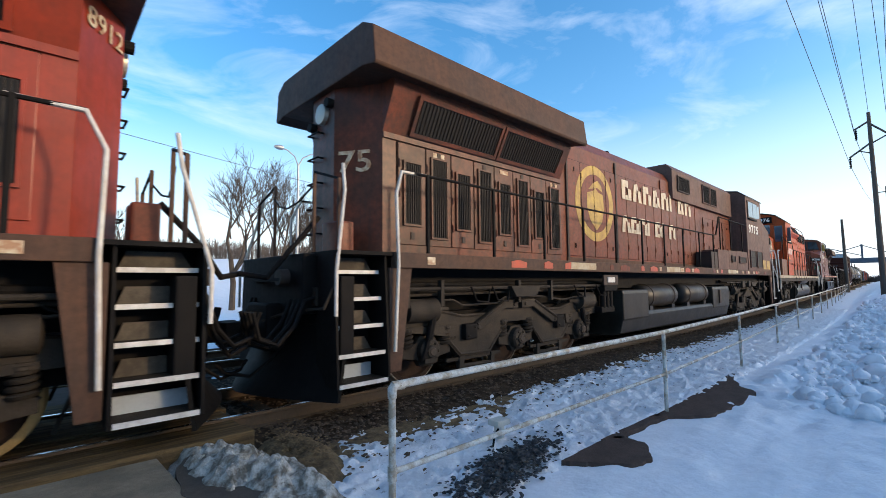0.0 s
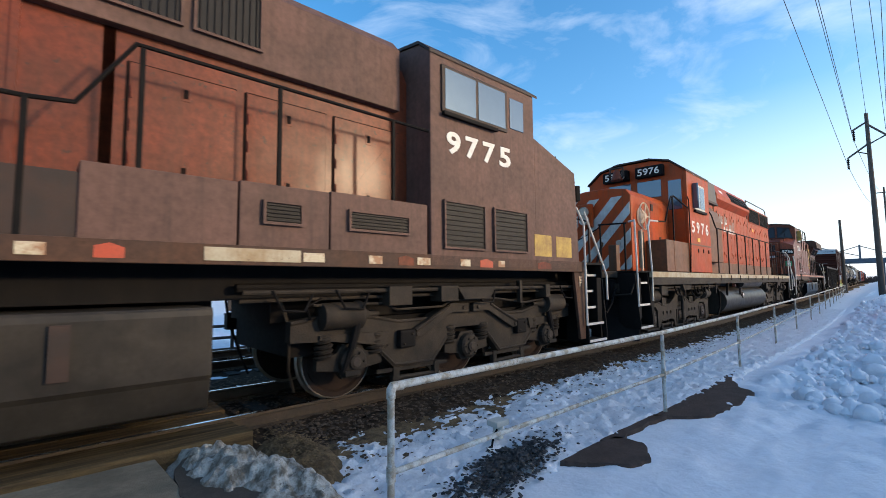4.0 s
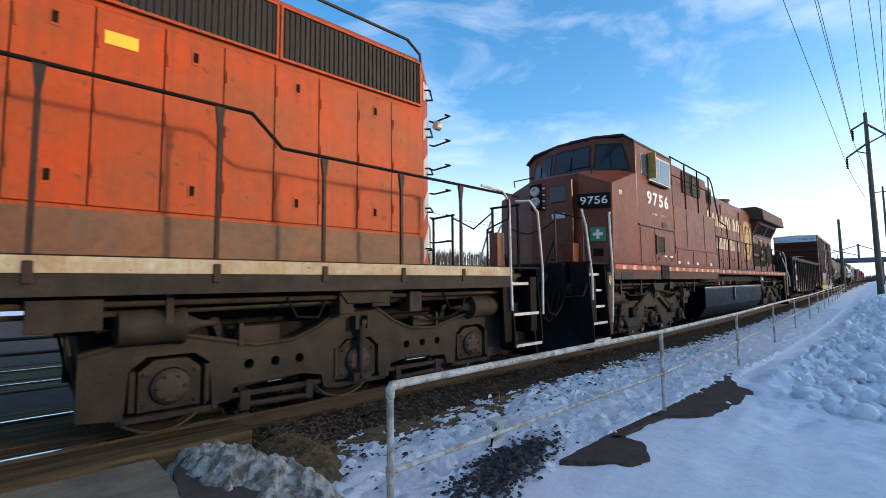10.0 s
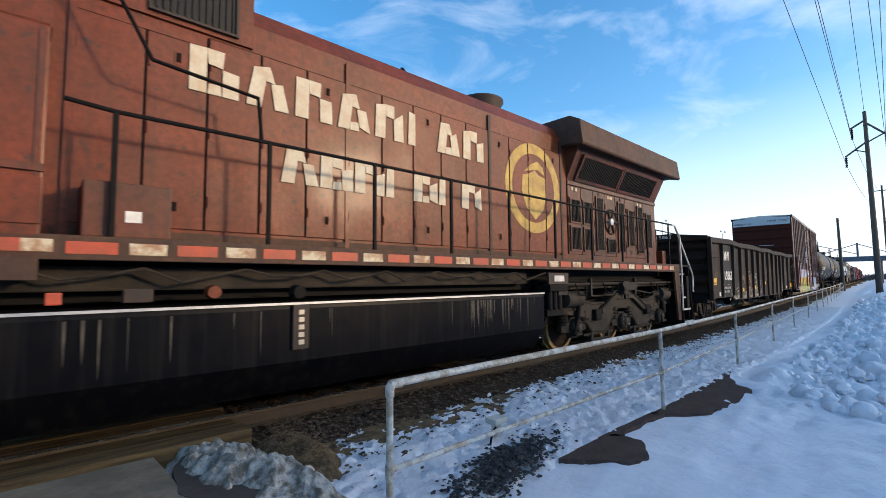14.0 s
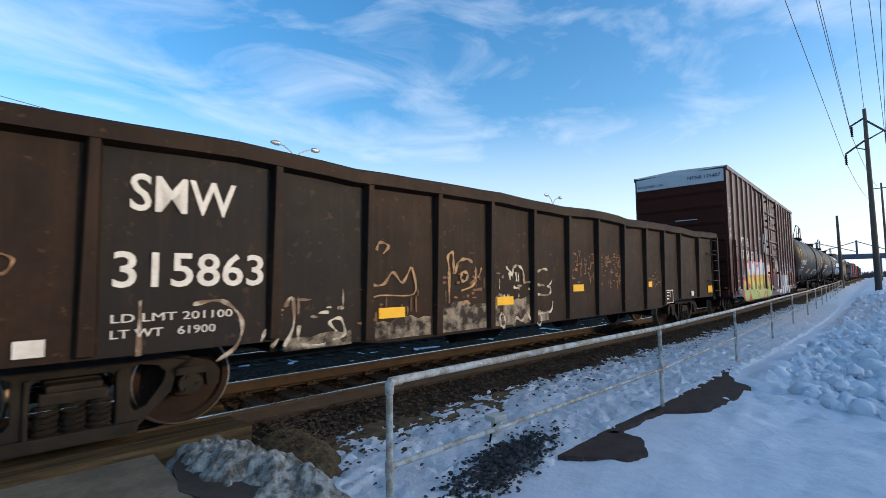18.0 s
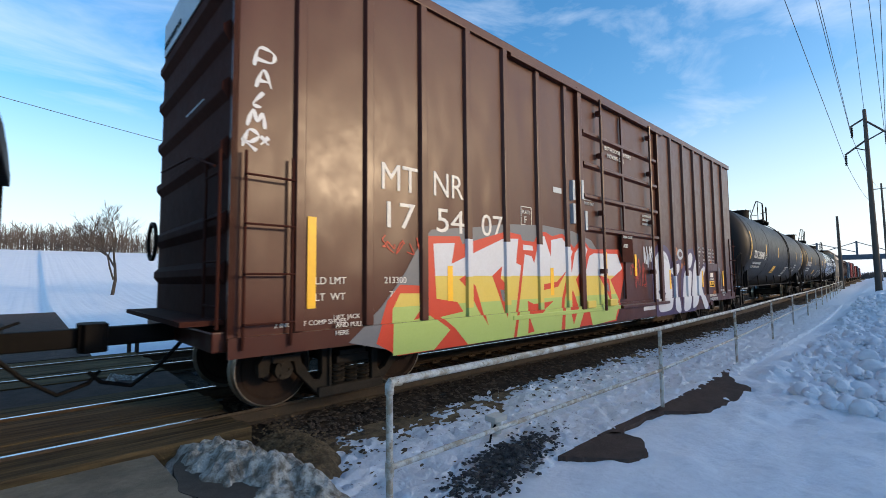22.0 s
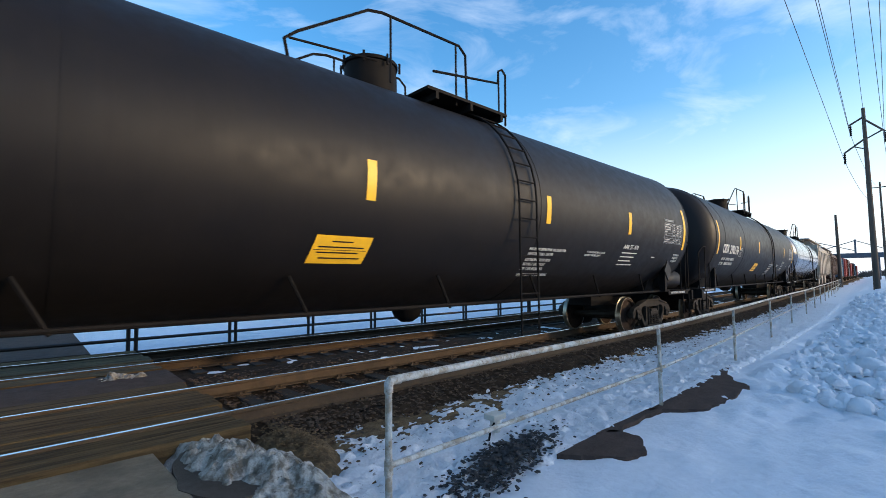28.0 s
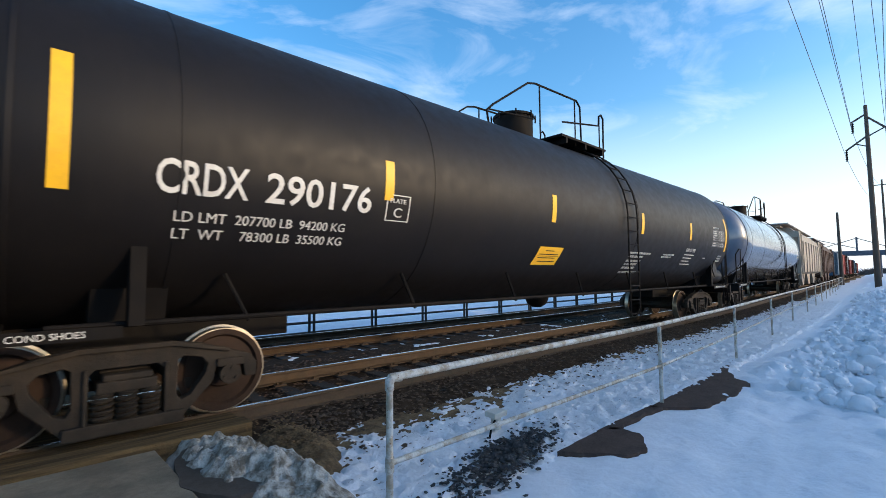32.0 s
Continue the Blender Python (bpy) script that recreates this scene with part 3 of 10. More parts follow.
# ---- heaps beside the crossing ----
def heap(name, material, cx, cy, rx, ry, h, z0, label, category, seed, rough=0.3, turn=0.0):
    m = Mesh()
    n, k = 110, 60
    c, s = math.cos(turn), math.sin(turn)
    for i in range(k + 1):
        for j in range(n):
            a, r = math.tau * j / n, i / k
            px, py = r * rx * math.cos(a), r * ry * math.sin(a)
            w = 1 + 0.22 * fbm(math.cos(a), math.sin(a), 1.6, seed)
            px, py = px * w * c - py * w * s, px * w * s + py * w * c
            x, y = cx + px, cy + py
            up = (1 - r * r) ** 1.2 * h if r < 1 else 0
            m.v.append((x, y, z0 + up + (1 - r ** 4) * h * rough * (fbm(x, y, 3.5, seed, 2) + 0.8 * fbm(x, y, 7, seed + 2, 2) + 0.34 * fbm(x, y, 17, seed, 2)) - 0.08 * r ** 6))
    m.f = [(i * n + j, i * n + (j + 1) % n, (i + 1) * n + (j + 1) % n, (i + 1) * n + j) for i in range(k) for j in range(n)]
    return lone(name, m, material, label, category, smooth=True)


heap("dirty_snow_bank", M_DIRTY_SNOW, 1.36, 3.9, 0.50, 1.12, 0.24, -0.17, "heap of dirty refrozen snow at the road's edge", "snow", 3, 0.42, 0.25)
heap("grit_mound", M_DIRT, 1.98, 4.33, 0.40, 0.80, 0.13, -0.23, "small heap of wet brown grit", "grit", 8, 0.25, -0.05)
heap("dirty_snow_bank", M_DIRTY_SNOW, 1.1, 8.5, 0.55, 0.3, 0.16, -0.15, "dirty lump of snow between the tracks", "snow", 5, 0.5)


def patch(points, seed):
    m = Mesh()
    out = []
    for i, p in enumerate(points):
        q = points[(i + 1) % len(points)]
        for k in range(9):
            t = k / 9
            x, y = p[0] + (q[0] - p[0]) * t, p[1] + (q[1] - p[1]) * t
            w = 0.01 if p[1] > 2.44 and q[1] > 2.44 else 0.055
            out.append((x + w * fbm(x, y, 4.5, seed), y + w * fbm(x, y, 4.5, seed + 3)))
    return m.prism(out, "z", -0.5, -0.205)


wet_edge = []
for i in range(60):
    a_ = math.tau * i / 60
    wx, wy = 1.22 + 0.34 * math.cos(a_), 4.0 + 0.68 * math.sin(a_)
    wet_edge.append((wx + 0.05 * fbm(wx, wy, 2.5, 3), wy + 0.05 * fbm(wx, wy, 2.5, 8)))
part("wet_stain", Mesh().prism(wet_edge, "z", -0.3, -0.055), M_WETCON, road, "dark wet stain beside the melting heap")
m = Mesh()
stones(m, [(1.98 + 0.13 * rnd.gauss(0, 1), 4.35 + 0.30 * rnd.gauss(0, 1), -0.075 - 0.03 * abs(rnd.gauss(0, 1))) for _ in range(700)], 0.008, 0.022, rnd)
lone("loose_grit", m, M_DIRT, "loose brown grit grains on the small heap", "grit", kind="stuff")
walkway = empty("footpath", pose(0, 0, 0), "wet dark concrete footpath bared in patches by melting snow", "footpath", kind="structure")
part("slab", patch([(3.71, 2.47), (4.53, 2.49), (4.77, 2.41), (4.75, 2.14), (4.5, 1.98), (4.21, 1.92), (3.95, 2.2)], 2), M_PATH, walkway)
part("slab", patch([(5.74, 2.47), (8.05, 2.53), (9.96, 2.66), (8.93, 2.46), (8.37, 2.22), (8.0, 1.9), (7.14, 1.9), (6.22, 2.02), (5.95, 2.3)], 5), M_PATH, walkway)
part("slab", patch([(4.5, 2.5), (5.85, 2.5), (5.9, 2.38), (4.7, 2.40)], 9), M_PATH, walkway)

# ---- railing along the footpath ----
railing = empty("railing", pose(1.72, 2.39, -0.25), "low pipe railing with worn, rust-flecked white paint beside the path", "railing")
POSTS = [(1.72, 2.39), (6.07, 2.44), (10.3, 2.68), (14.7, 2.96), (19.3, 3.28), (24.3, 3.62), (28.9, 3.96), (33.4, 4.30), (38.0, 4.66), (42.6, 5.02), (47.2, 5.38), (51.8, 5.74), (56.4, 6.10), (61, 6.48), (66, 6.9), (71, 7.3), (76, 7.7)]
for x, y in POSTS:
    p = part("post", Mesh().tube([(x - 1.72, y - 2.39, -0.15), (x - 1.72, y - 2.39, 1.02)], 0.024, 10), M_PIPE, railing, smooth=True)
    part("collar", Mesh().tube([(x - 1.72, y - 2.39, 0.47), (x - 1.72, y - 2.39, 0.56)], 0.031, 10), M_PIPE, p, smooth=True)
for h, r in ((1.05, 0.026), (0.515, 0.02)):
    path = [(x - 1.72, y - 2.39, h + 0.008 * math.sin(x)) for x, y in POSTS]
    part("top_rail" if h > 1 else "middle_rail", Mesh().tube(path, r, 10), M_PIPE, railing, smooth=True)
part("elbow", Mesh().tube([(0, 0, 0.98), (0, 0, 1.035), (0.02, 0.0, 1.055), (0.09, 0.001, 1.052)], 0.031, 10), M_PIPE, railing, smooth=True)

# ---- small white utility riser ----
riser = empty("utility_riser", pose(3.74, 3.25, -0.185), "small grey plastic utility riser with a flat cap in the snow", "utility box")
part("pipe", Mesh().turned([(0, 0.055), (0.13, 0.055)], "z", n=20), M_RISER, riser, smooth=True)
part("cap", Mesh().box(-0.10, 0.10, -0.075, 0.075, 0.13, 0.19), M_RISER, riser, bevel=0.012)
part("cable", Mesh().tube([(-0.05, -0.03, 0.1), (-0.13, -0.05, 0.06), (-0.16, -0.05, -0.05)], 0.012, 6), M_BLACKIRON, riser)

# ---- pipe barrier beyond the second track ----
barrier = empty("pipe_barrier", pose(0, 0, 0), "dark steel pipe barrier beyond the far track", "barrier")
for k in range(14):
    a = 1.6 + 2.05 * k
    for e in (0, 0.14):
        x, y, _ = track(a + e, 5.55)
        part("post", Mesh().tube([(x, y, -0.6), (x, y, 0.55)], 0.04, 8), M_DARKPIPE, barrier)
for h in (0.48, 0.2, -0.08):
    part("rail", Mesh().tube([(*track(a, 5.55)[:2], h) for a in np.arange(-0.5, 29, 1.5)], 0.035, 8), M_DARKPIPE, barrier)

# ---- poles, wires, lamps, bridge, trees ----
def tower(x, y, z, h, label, arms=True):
    t = empty("power_pole", pose(x, y, z), label, "power pole")
    part("mast", Mesh().tube([(0, 0, -0.5), (0.0, 0.1, h)], 0.24, 12, 0.13), M_POLE, t, smooth=True)
    if arms:
        part("crossarm", Mesh().tube([(0, 1.1, h - 1.35), (0, 0.05, h - 0.75)], 0.08, 8), M_POLE, t)
        part("crossarm", Mesh().tube([(0, 0.05, h - 1.05), (0, -1.2, h - 2.4)], 0.08, 8), M_POLE, t)
        part("crossarm", Mesh().tube([(0, 1.55, h - 3.8), (0, 0.05, h - 2.7)], 0.08, 8), M_POLE, t)
        part("brace", Mesh().tube([(0, 0.05, h - 2.8), (0, -1.1, h - 2.2)], 0.06, 8), M_POLE, t)
        part("brace", Mesh().tube([(0, 0.9, h - 3.3), (0, 0.05, h - 3.7)], 0.05, 8), M_POLE, t)
        for py, pz in ((1.0, h - 1.4), (-1.15, h - 2.45), (1.5, h - 3.85)):
            part("insulator", Mesh().turned([(-0.9 + 0.1 * i, 0.05 if i % 2 else 0.11) for i in range(10)], "z", (0, py + 0.0, pz), 10), M_BLACKIRON, t)
    elif arms is False:
        part("crossarm", Mesh().box(-0.08, 0.08, -1.4, 1.4, h - 1.0, h - 0.85), M_POLE, t)
    return t


tower(53.6, 3.10, 0.2, 15.9, "tall brown wooden power pole with angled crossarms")
tower(110.0, 5.0, 0.2, 17.5, "distant wooden power pole with a crossarm", False)
tower(78.0, 7.9, -0.3, 9.6, "bare dark wooden pole beside the track", None)


def wire(points, sag, name="power_line", r=0.012):
    a, b = Vector(points[0]), Vector(points[1])
    m = Mesh().tube([a.lerp(b, t) - Vector((0, 0, sag * 4 * t * (1 - t))) for t in np.linspace(0, 1, 24)], r, 5)
    lone(name, m, M_WIRE, "thin overhead power line", "power line", "overhead power lines")


for y0, z0, x1, y1, z1 in ((4.6, 11.5, 28.86, 4.43, 16.0), (4.15, 14.0, 32.17, 3.55, 17.0), (4.15, 14.2, 32.3, 3.44, 17.0), (3.2, 16.05, 37.95, 2.54, 19.0), (2.0, 12.75, 34.4, 1.53, 17.0), (2.0, 12.6, 33.8, 1.06, 16.5)):
    far = 2.6
    wire([(53.6, y0, z0), (53.6 + (x1 - 53.6) * far, y0 + (y1 - y0) * far, z0 + (z1 - z0) * far)], 0.0, r=0.018)
for y0, z0, y1 in ((4.6, 11.5, 6.4), (4.15, 14.0, 5.6), (2.0, 12.6, 3.6)):
    wire([(53.6, y0, z0), (110, y1, z0 + 3.2)], 0.8, r=0.02)
wire([(-6, 26, 9.9), (32, 22, 5.2)], 0.4, r=0.015)


def street_lamp(x, y, z, h, two):
    t = empty("street_lamp", pose(x, y, z), "tall grey street lamp with a curved arm" if not two else "tall grey street lamp with two curved arms", "street lamp", "street lamps along the far road")
    part("column", Mesh().tube([(0, 0, -0.5), (0, 0, h - 0.8)], 0.10, 10, 0.06), M_GALV, t, smooth=True)
    for s in ((1, -1) if two else (1,)):
        arm = part("arm", Mesh().tube([(0, 0, h - 0.85), (0.25 * s, -0.05, h - 0.35), (0.7 * s, -0.1, h - 0.08), (1.05 * s, -0.12, h)], 0.035, 8), M_GALV, t, smooth=True)
        part("lantern", Mesh().turned([(0.95 * s, 0.04), (1.0 * s, 0.13), (1.25 * s, 0.15), (1.5 * s, 0.06)], "x", (0, -0.12, h), 12), M_GALV, arm, smooth=True)


for k, two in enumerate((True, True, False, True)):
    street_lamp(11.2 + 26.6 * k, 25, -0.2, 9.5 + 0.2 * k, two)

bridge = empty("footbridge", pose(118, 0, 0), "distant dark steel bridge over the railway", "bridge")
part("deck", Mesh().box(-1.5, 1.5, 4, 60, 4.6, 5.5), M_BRIDGE, bridge)
for y in (6.5, 19, 34, 50):
    part("pier", Mesh().box(-0.6, 0.6, y - 0.35, y + 0.35, -0.6, 4.6), M_BRIDGE, bridge)
for y in (9.5, 15.5):
    part("tower", Mesh().box(-0.15, 0.15, y - 0.15, y + 0.15, 5.5, 8.2), M_BRIDGE, bridge)
for a, b in (((9.5, 8.0), (4, 5.6)), ((15.5, 8.0), (26, 5.6)), ((9.5, 8.0), (15.5, 6.0)), ((15.5, 8.0), (9.5, 6.0))):
    part("stay", Mesh().tube([(0, a[0], a[1]), (0, b[0], b[1])], 0.08, 6), M_BRIDGE, bridge)


def tree(x, y, z, h, seed, spread=0.42, label="bare leafless tree with fine twigs in the snow"):
    r = random.Random(seed)
    t = empty("bare_tree", pose(x, y, z), label, "tree", "bare trees across the tracks")
    trunk, crown = Mesh(), Mesh()

    def grow(p, d, length, rad, depth):
        q = p + d * length
        mid = p.lerp(q, 0.5) + Vector((r.uniform(-1, 1), r.uniform(-1, 1), r.uniform(-0.3, 0.5))) * length * 0.07
        (trunk if depth < 2 else crown).tube([p, mid, q] if depth < 4 else [p, q], rad, 6 if depth < 2 else 3, rad * 0.7, caps=False)
        if depth >= 6:
            return
        for _ in range(3 if depth < 3 else r.choice((2, 3, 3, 4))):
            a = Vector((r.uniform(-1, 1), r.uniform(-1, 1), r.uniform(-0.2, 1.1)))
            nd = (d * 0.85 + a * (0.5 + spread * 0.5)).normalized()
            grow(p.lerp(q, r.uniform(0.45, 1.0)), nd, length * r.uniform(0.62, 0.84), max(rad * 0.57, 0.010), depth + 1)

    grow(Vector((0, 0, -0.3)), Vector((r.uniform(-0.06, 0.06), 0, 1)).normalized(), h * 0.28, h * 0.0145, 0)
    part("trunk", trunk, M_BARK, t, smooth=True)
    part("crown", crown, M_BARK, t)


tree(9.2, 30, 0.0, 13.5, 1)
tree(12.4, 31.5, 0.1, 13.0, 2)
tree(14.6, 34, 0.1, 12.0, 7)
tree(16.5, 36, 0.2, 11, 3)
tree(5.0, 46, 0.6, 10, 6)
tree(66, 24, 0.2, 7.5, 4)
tree(71, 26, 0.2, 6.5, 5)

# far woods along the rise, too many trees to count
m = Mesh()
r = random.Random(9)
for i in range(8000):
    x, y = r.uniform(-160, 330), r.uniform(112, 135)
    h = r.uniform(3.4, 5.6) + 1.6 * fbm(x, 0, 0.02, 3)
    z = 7.6
    lean = r.uniform(-0.5, 0.5)
    m.tube([(x, y, z), (x + lean * 0.3, y, z + h * 0.6), (x + lean, y, z + h)], 0.06, 3, 0.03, caps=False)
    for _ in range(7):
        s, u = r.uniform(-1, 1), r.uniform(0.15, 0.8)
        m.tube([(x + lean * 0.4, y, z + h * u), (x + s * 1.1, y + s, z + h * (u + r.uniform(0.1, 0.3)))], 0.045, 3, 0.03, caps=False)
for i in range(900):
    x, y = r.uniform(300, 430), r.uniform(0, 26)
    h, z = r.uniform(2.0, 4.5), snow_height(x, y) - 0.1
    for _ in range(6):
        s, u = r.uniform(-1.2, 1.2), r.uniform(0.0, 0.5)
        m.tube([(x, y, z + h * u), (x + s * 0.4, y + s, z + h * min(1.0, u + r.uniform(0.3, 0.5)))], 0.10, 3, 0.05, caps=False)
lone("far_woods", m, M_WOODS, "distant leafless brown woods on the snowy rise", "woods", kind="stuff")

# ---- the train: how it goes ----
WAY = (0.0, 4.12, 8.26, 12.38, 16.51, 20.64, 24.78, 28.93, 33.09, 37.25, 41.44, 45.63, 49.83, 54.02, 58.20, 62.32, 66.39,
       70.47, 74.59, 78.67, 82.74, 86.86, 90.92, 94.99, 99.03, 103.03, 107.01, 110.99, 114.95, 118.90, 122.86, 126.80, 130.82)
TRAIN = []   # car, middle at the start, half distance of its trucks, wheelsets


def rolled(t):
    """Metres that the train has gone after t seconds."""
    i = min(max(int(t), 0), 31)
    w = t - i
    b, c = WAY[i], WAY[i + 1]
    a = WAY[i - 1] if i else 2 * b - c
    d = WAY[i + 2] if i < 31 else 2 * c - b
    return 0.5 * (2 * b + (c - a) * w + (2 * a - 5 * b + 4 * c - d) * w * w + (3 * b - a - 3 * c + d) * w ** 3)


def start_pose(middle, half):
    x0, y0, _ = track(middle - half)
    x1, y1, _ = track(middle + half)
    return pose((x0 + x1) / 2, (y0 + y1) / 2, 0, 0, 0, math.degrees(math.atan2(y1 - y0, x1 - x0)))


def new_car(name, middle, half, label, category, group=""):
    """A car's base point on the track; +x is the way back along the train, -y the side that the eye sees."""
    car = empty(name, start_pose(middle, half), label, category, group)
    TRAIN.append((car, middle, half, []))
    return car


# ---- wheels, trucks, couplers ----
def wheel_profile(r):
    return [(-0.83, 0.03), (-0.83, 0.17), (-0.80, 0.19), (-0.785, r - 0.10), (-0.825, r - 0.075), (-0.825, r - 0.012), (-0.715, r - 0.008), (-0.70, r - 0.01), (-0.70, r - 0.075), (-0.735, r - 0.10), (-0.74, 0.19), (-0.70, 0.17), (-0.70, 0.03)]


def tread_profile(r, face=0.018):
    return [(-0.829, r - face), (-0.828, r - 0.004), (-0.725, r), (-0.716, r + 0.024), (-0.698, r + 0.024), (-0.694, r - 0.018)]


def flipped(profile):
    return [(-d, r) for d, r in profile]


WHEELS = {}


def wheelset(car, x, r, tread=None, reach=1.12):
    if (r, reach) not in WHEELS:
        axle = Mesh().turned([(-reach, 0.05), (-reach, 0.105), (-reach + 0.1, 0.105), (-reach + 0.1, 0.08), (reach - 0.1, 0.08), (reach - 0.1, 0.105), (reach, 0.105), (reach, 0.05)], "y", n=18)
        for k in range(3):
            a = math.tau * k / 3
            axle.turned([(-reach - 0.02, 0.018), (-reach + 0.01, 0.018)], "y", (0.065 * math.cos(a), 0, 0.065 * math.sin(a)), 6)
        WHEELS[r, reach] = (axle.data("wheelset", M_UNDER, True), [Mesh().turned(p, "y", n=40).data("wheel", M_WHEEL, True) for p in (wheel_profile(r), flipped(wheel_profile(r)))],
                            [[Mesh().turned(p, "y", n=40, ring=True) for p in (tread_profile(r, f), flipped(tread_profile(r, f)))] for f in (0.018, 0.072)])
    axle, discs, treads = WHEELS[r, reach]
    w = part("wheelset", axle, None, car)
    w.location = (x, 0, r)
    for d, t in zip(discs, treads[tread is not None]):
        part("wheel", d, None, w)
        part("tread", t.data("tread", tread or M_TREAD, True), None, w, "worn bright tread and flange")
    next(q for q in TRAIN if q[0] is car)[3].append((w, x, r))
    return w


def coil(m, x, y, z0, z1, r=0.05, turns=5, wire_r=0.014):
    pts = [(x + r * math.cos(a), y + r * math.sin(a), z0 + (z1 - z0) * k / (turns * 10)) for k in range(turns * 10 + 1) for a in (math.tau * k / 10,)]
    return m.tube(pts, wire_r, 4)


def freight_truck_mesh():
    out = {}
    for s in (-1, 1):
        y0, y1 = 0.96 * s, 1.08 * s
        f = Mesh()
        half = [(0.0, 0.84), (0.36, 0.84), (0.62, 0.80), (0.88, 0.71), (1.10, 0.64), (1.17, 0.54), (1.16, 0.40), (1.05, 0.40), (1.03, 0.54), (0.76, 0.54), (0.73, 0.40), (0.60, 0.26), (0.46, 0.11), (0.40, 0.07)]
        outer = half + [(-p[0], p[1]) for p in half[:0:-1]]
        holes = [[(-0.29, 0.19), (0.29, 0.19), (0.29, 0.60), (0.24, 0.65), (-0.24, 0.65), (-0.29, 0.60)]]
        for q in (-1, 1):
            holes.append([(q * u, z) for u, z in ((0.41, 0.66), (0.46, 0.69), (0.62, 0.66), (0.68, 0.59), (0.66, 0.50), (0.52, 0.30), (0.44, 0.27), (0.40, 0.33))])
        f.plate(outer, holes, y0, y1)
        lip = min(y0, y1) - 0.035 if s < 0 else max(y0, y1)
        for q in (-1, 1):
            f.box(0.3075 * q - 0.0175, 0.3075 * q + 0.0175, lip, lip + 0.035, 0.17, 0.66)
            f.box(0.89 * q - 0.13, 0.89 * q + 0.13, lip, lip + 0.035, 0.54, 0.62)
        f.box(-0.46, 0.46, lip - 0.01, lip + 0.045, 0.07, 0.185)
        f.prism([(-0.88, 0.69), (-0.36, 0.80), (0.36, 0.80), (0.88, 0.69), (0.88, 0.73), (0.36, 0.85), (-0.36, 0.85), (-0.88, 0.73)], "y", lip, lip + 0.035)
        out["sideframe", s] = f.data("sideframe", M_UNDER, bevel=0.012)
        b = Mesh().box(-0.23, 0.23, min(y0, y1) - 0.05, max(y0, y1) + 0.05, 0.44, 0.54).box(-0.19, 0.19, min(y0, y1) - 0.05, max(y0, y1) + 0.05, 0.54, 0.60)
        out["bolster_end", s] = b.data("bolster_end", M_UNDER, bevel=0.015)
        out["springs", s] = [coil(Mesh(), dx, 1.06 * s, 0.19, 0.44, 0.075, 5, 0.02).data("spring", M_UNDER, True) for dx in (-0.18, 0.0, 0.18)]
    out["cross"] = Mesh().box(-0.2, 0.2, -0.95, 0.95, 0.42, 0.66).box(-0.6, -0.5, -0.8, 0.8, 0.3, 0.42).box(0.5, 0.6, -0.8, 0.8, 0.3, 0.42).data("bolster", M_UNDER, bevel=0.02)
    return out


FT = {}


def freight_truck(car, x, tread=None):
    if not FT:
        FT.update(freight_truck_mesh())
    fr = None
    for s in (-1, 1):
        fr = part("sideframe", FT["sideframe", s], None, car, "cast steel side frame of the truck")
        fr.location.x = x
        part("bolster_end", FT["bolster_end", s], None, fr)
        for c in FT["springs", s]:
            part("spring", c, None, fr)
    part("bolster", FT["cross"], None, fr)
    for d in (-0.89, 0.89):
        wheelset(car, x + d, 0.457, tread)


def coupler(car, x, s, z=0.88, reach=0.7):
    """s: -1 at the end that leads. A drawbar and a hooked knuckle, with the air hose hanging from it."""
    m = Mesh().box(min(0, s * reach), max(0, s * reach), -0.08, 0.08, z - 0.1, z + 0.1)
    c = part("coupler", m, M_BLACKIRON, car, bevel=0.02)
    c.location.x = x
    k = s * reach
    part("knuckle", Mesh().prism([(k, -0.16), (k + s * 0.20, -0.20), (k + s * 0.26, -0.08), (k + s * 0.12, -0.03), (k + s * 0.12, 0.08), (k + s * 0.22, 0.14), (k + s * 0.16, 0.2), (k, 0.16)], "z", z - 0.15, z + 0.15), M_BLACKIRON, c, bevel=0.015)
    part("air_hose", Mesh().tube([(s * 0.1, -0.3, z - 0.1), (s * 0.3, -0.32, z - 0.32), (s * 0.55, -0.25, z - 0.52), (s * 0.8, -0.15, z - 0.46), (s * 0.9, -0.1, z - 0.35)], 0.022, 6), M_BLACKIRON, c, smooth=True)
    part("cut_lever", Mesh().tube([(0, -1.3, z + 0.05), (0, -1.2, z + 0.12), (s * 0.05, -0.2, z + 0.12), (s * 0.25, -0.1, z + 0.2)], 0.014, 6), M_BLACKIRON, c)


def ladder(car, x, y, z0, z1, n, width=0.45, material=None, along="x", stiles=True):
    """Grab-iron ladder: two stiles and n rungs."""
    material = material or M_BLACKIRON
    m = Mesh()
    a, b = ((x, y), (x + width, y)) if along == "x" else ((x, y), (x, y + width))
    if stiles:
        for p in (a, b):
            m.tube([(*p, z0), (*p, z1)], 0.016, 6)
    out = part("ladder", m, material, car) if stiles else None
    for i in range(n):
        z = z0 + (z1 - z0) * (i + 0.5) / n
        o = -0.05 if along == "x" else 0
        rung = Mesh().tube([(*a, z), (a[0], a[1] + o, z), (b[0], b[1] + o, z), (*b, z)] if along == "x" else [(*a, z), (*b, z)], 0.012, 6)
        part("rung", rung, material, out or car)
    return out


def bar_text(car, x, y, z, width, height, material=None, lines=1, gap=0.03, name="stencil"):
    """Small unreadable stencilling as plain bars."""
    for i in range(lines):
        part(name, Mesh().box(x, x + width * (1 - 0.13 * (i % 3)), y - 0.004, y, z - i * (height + gap) - height, z - i * (height + gap)), material or M_WHITE, car)

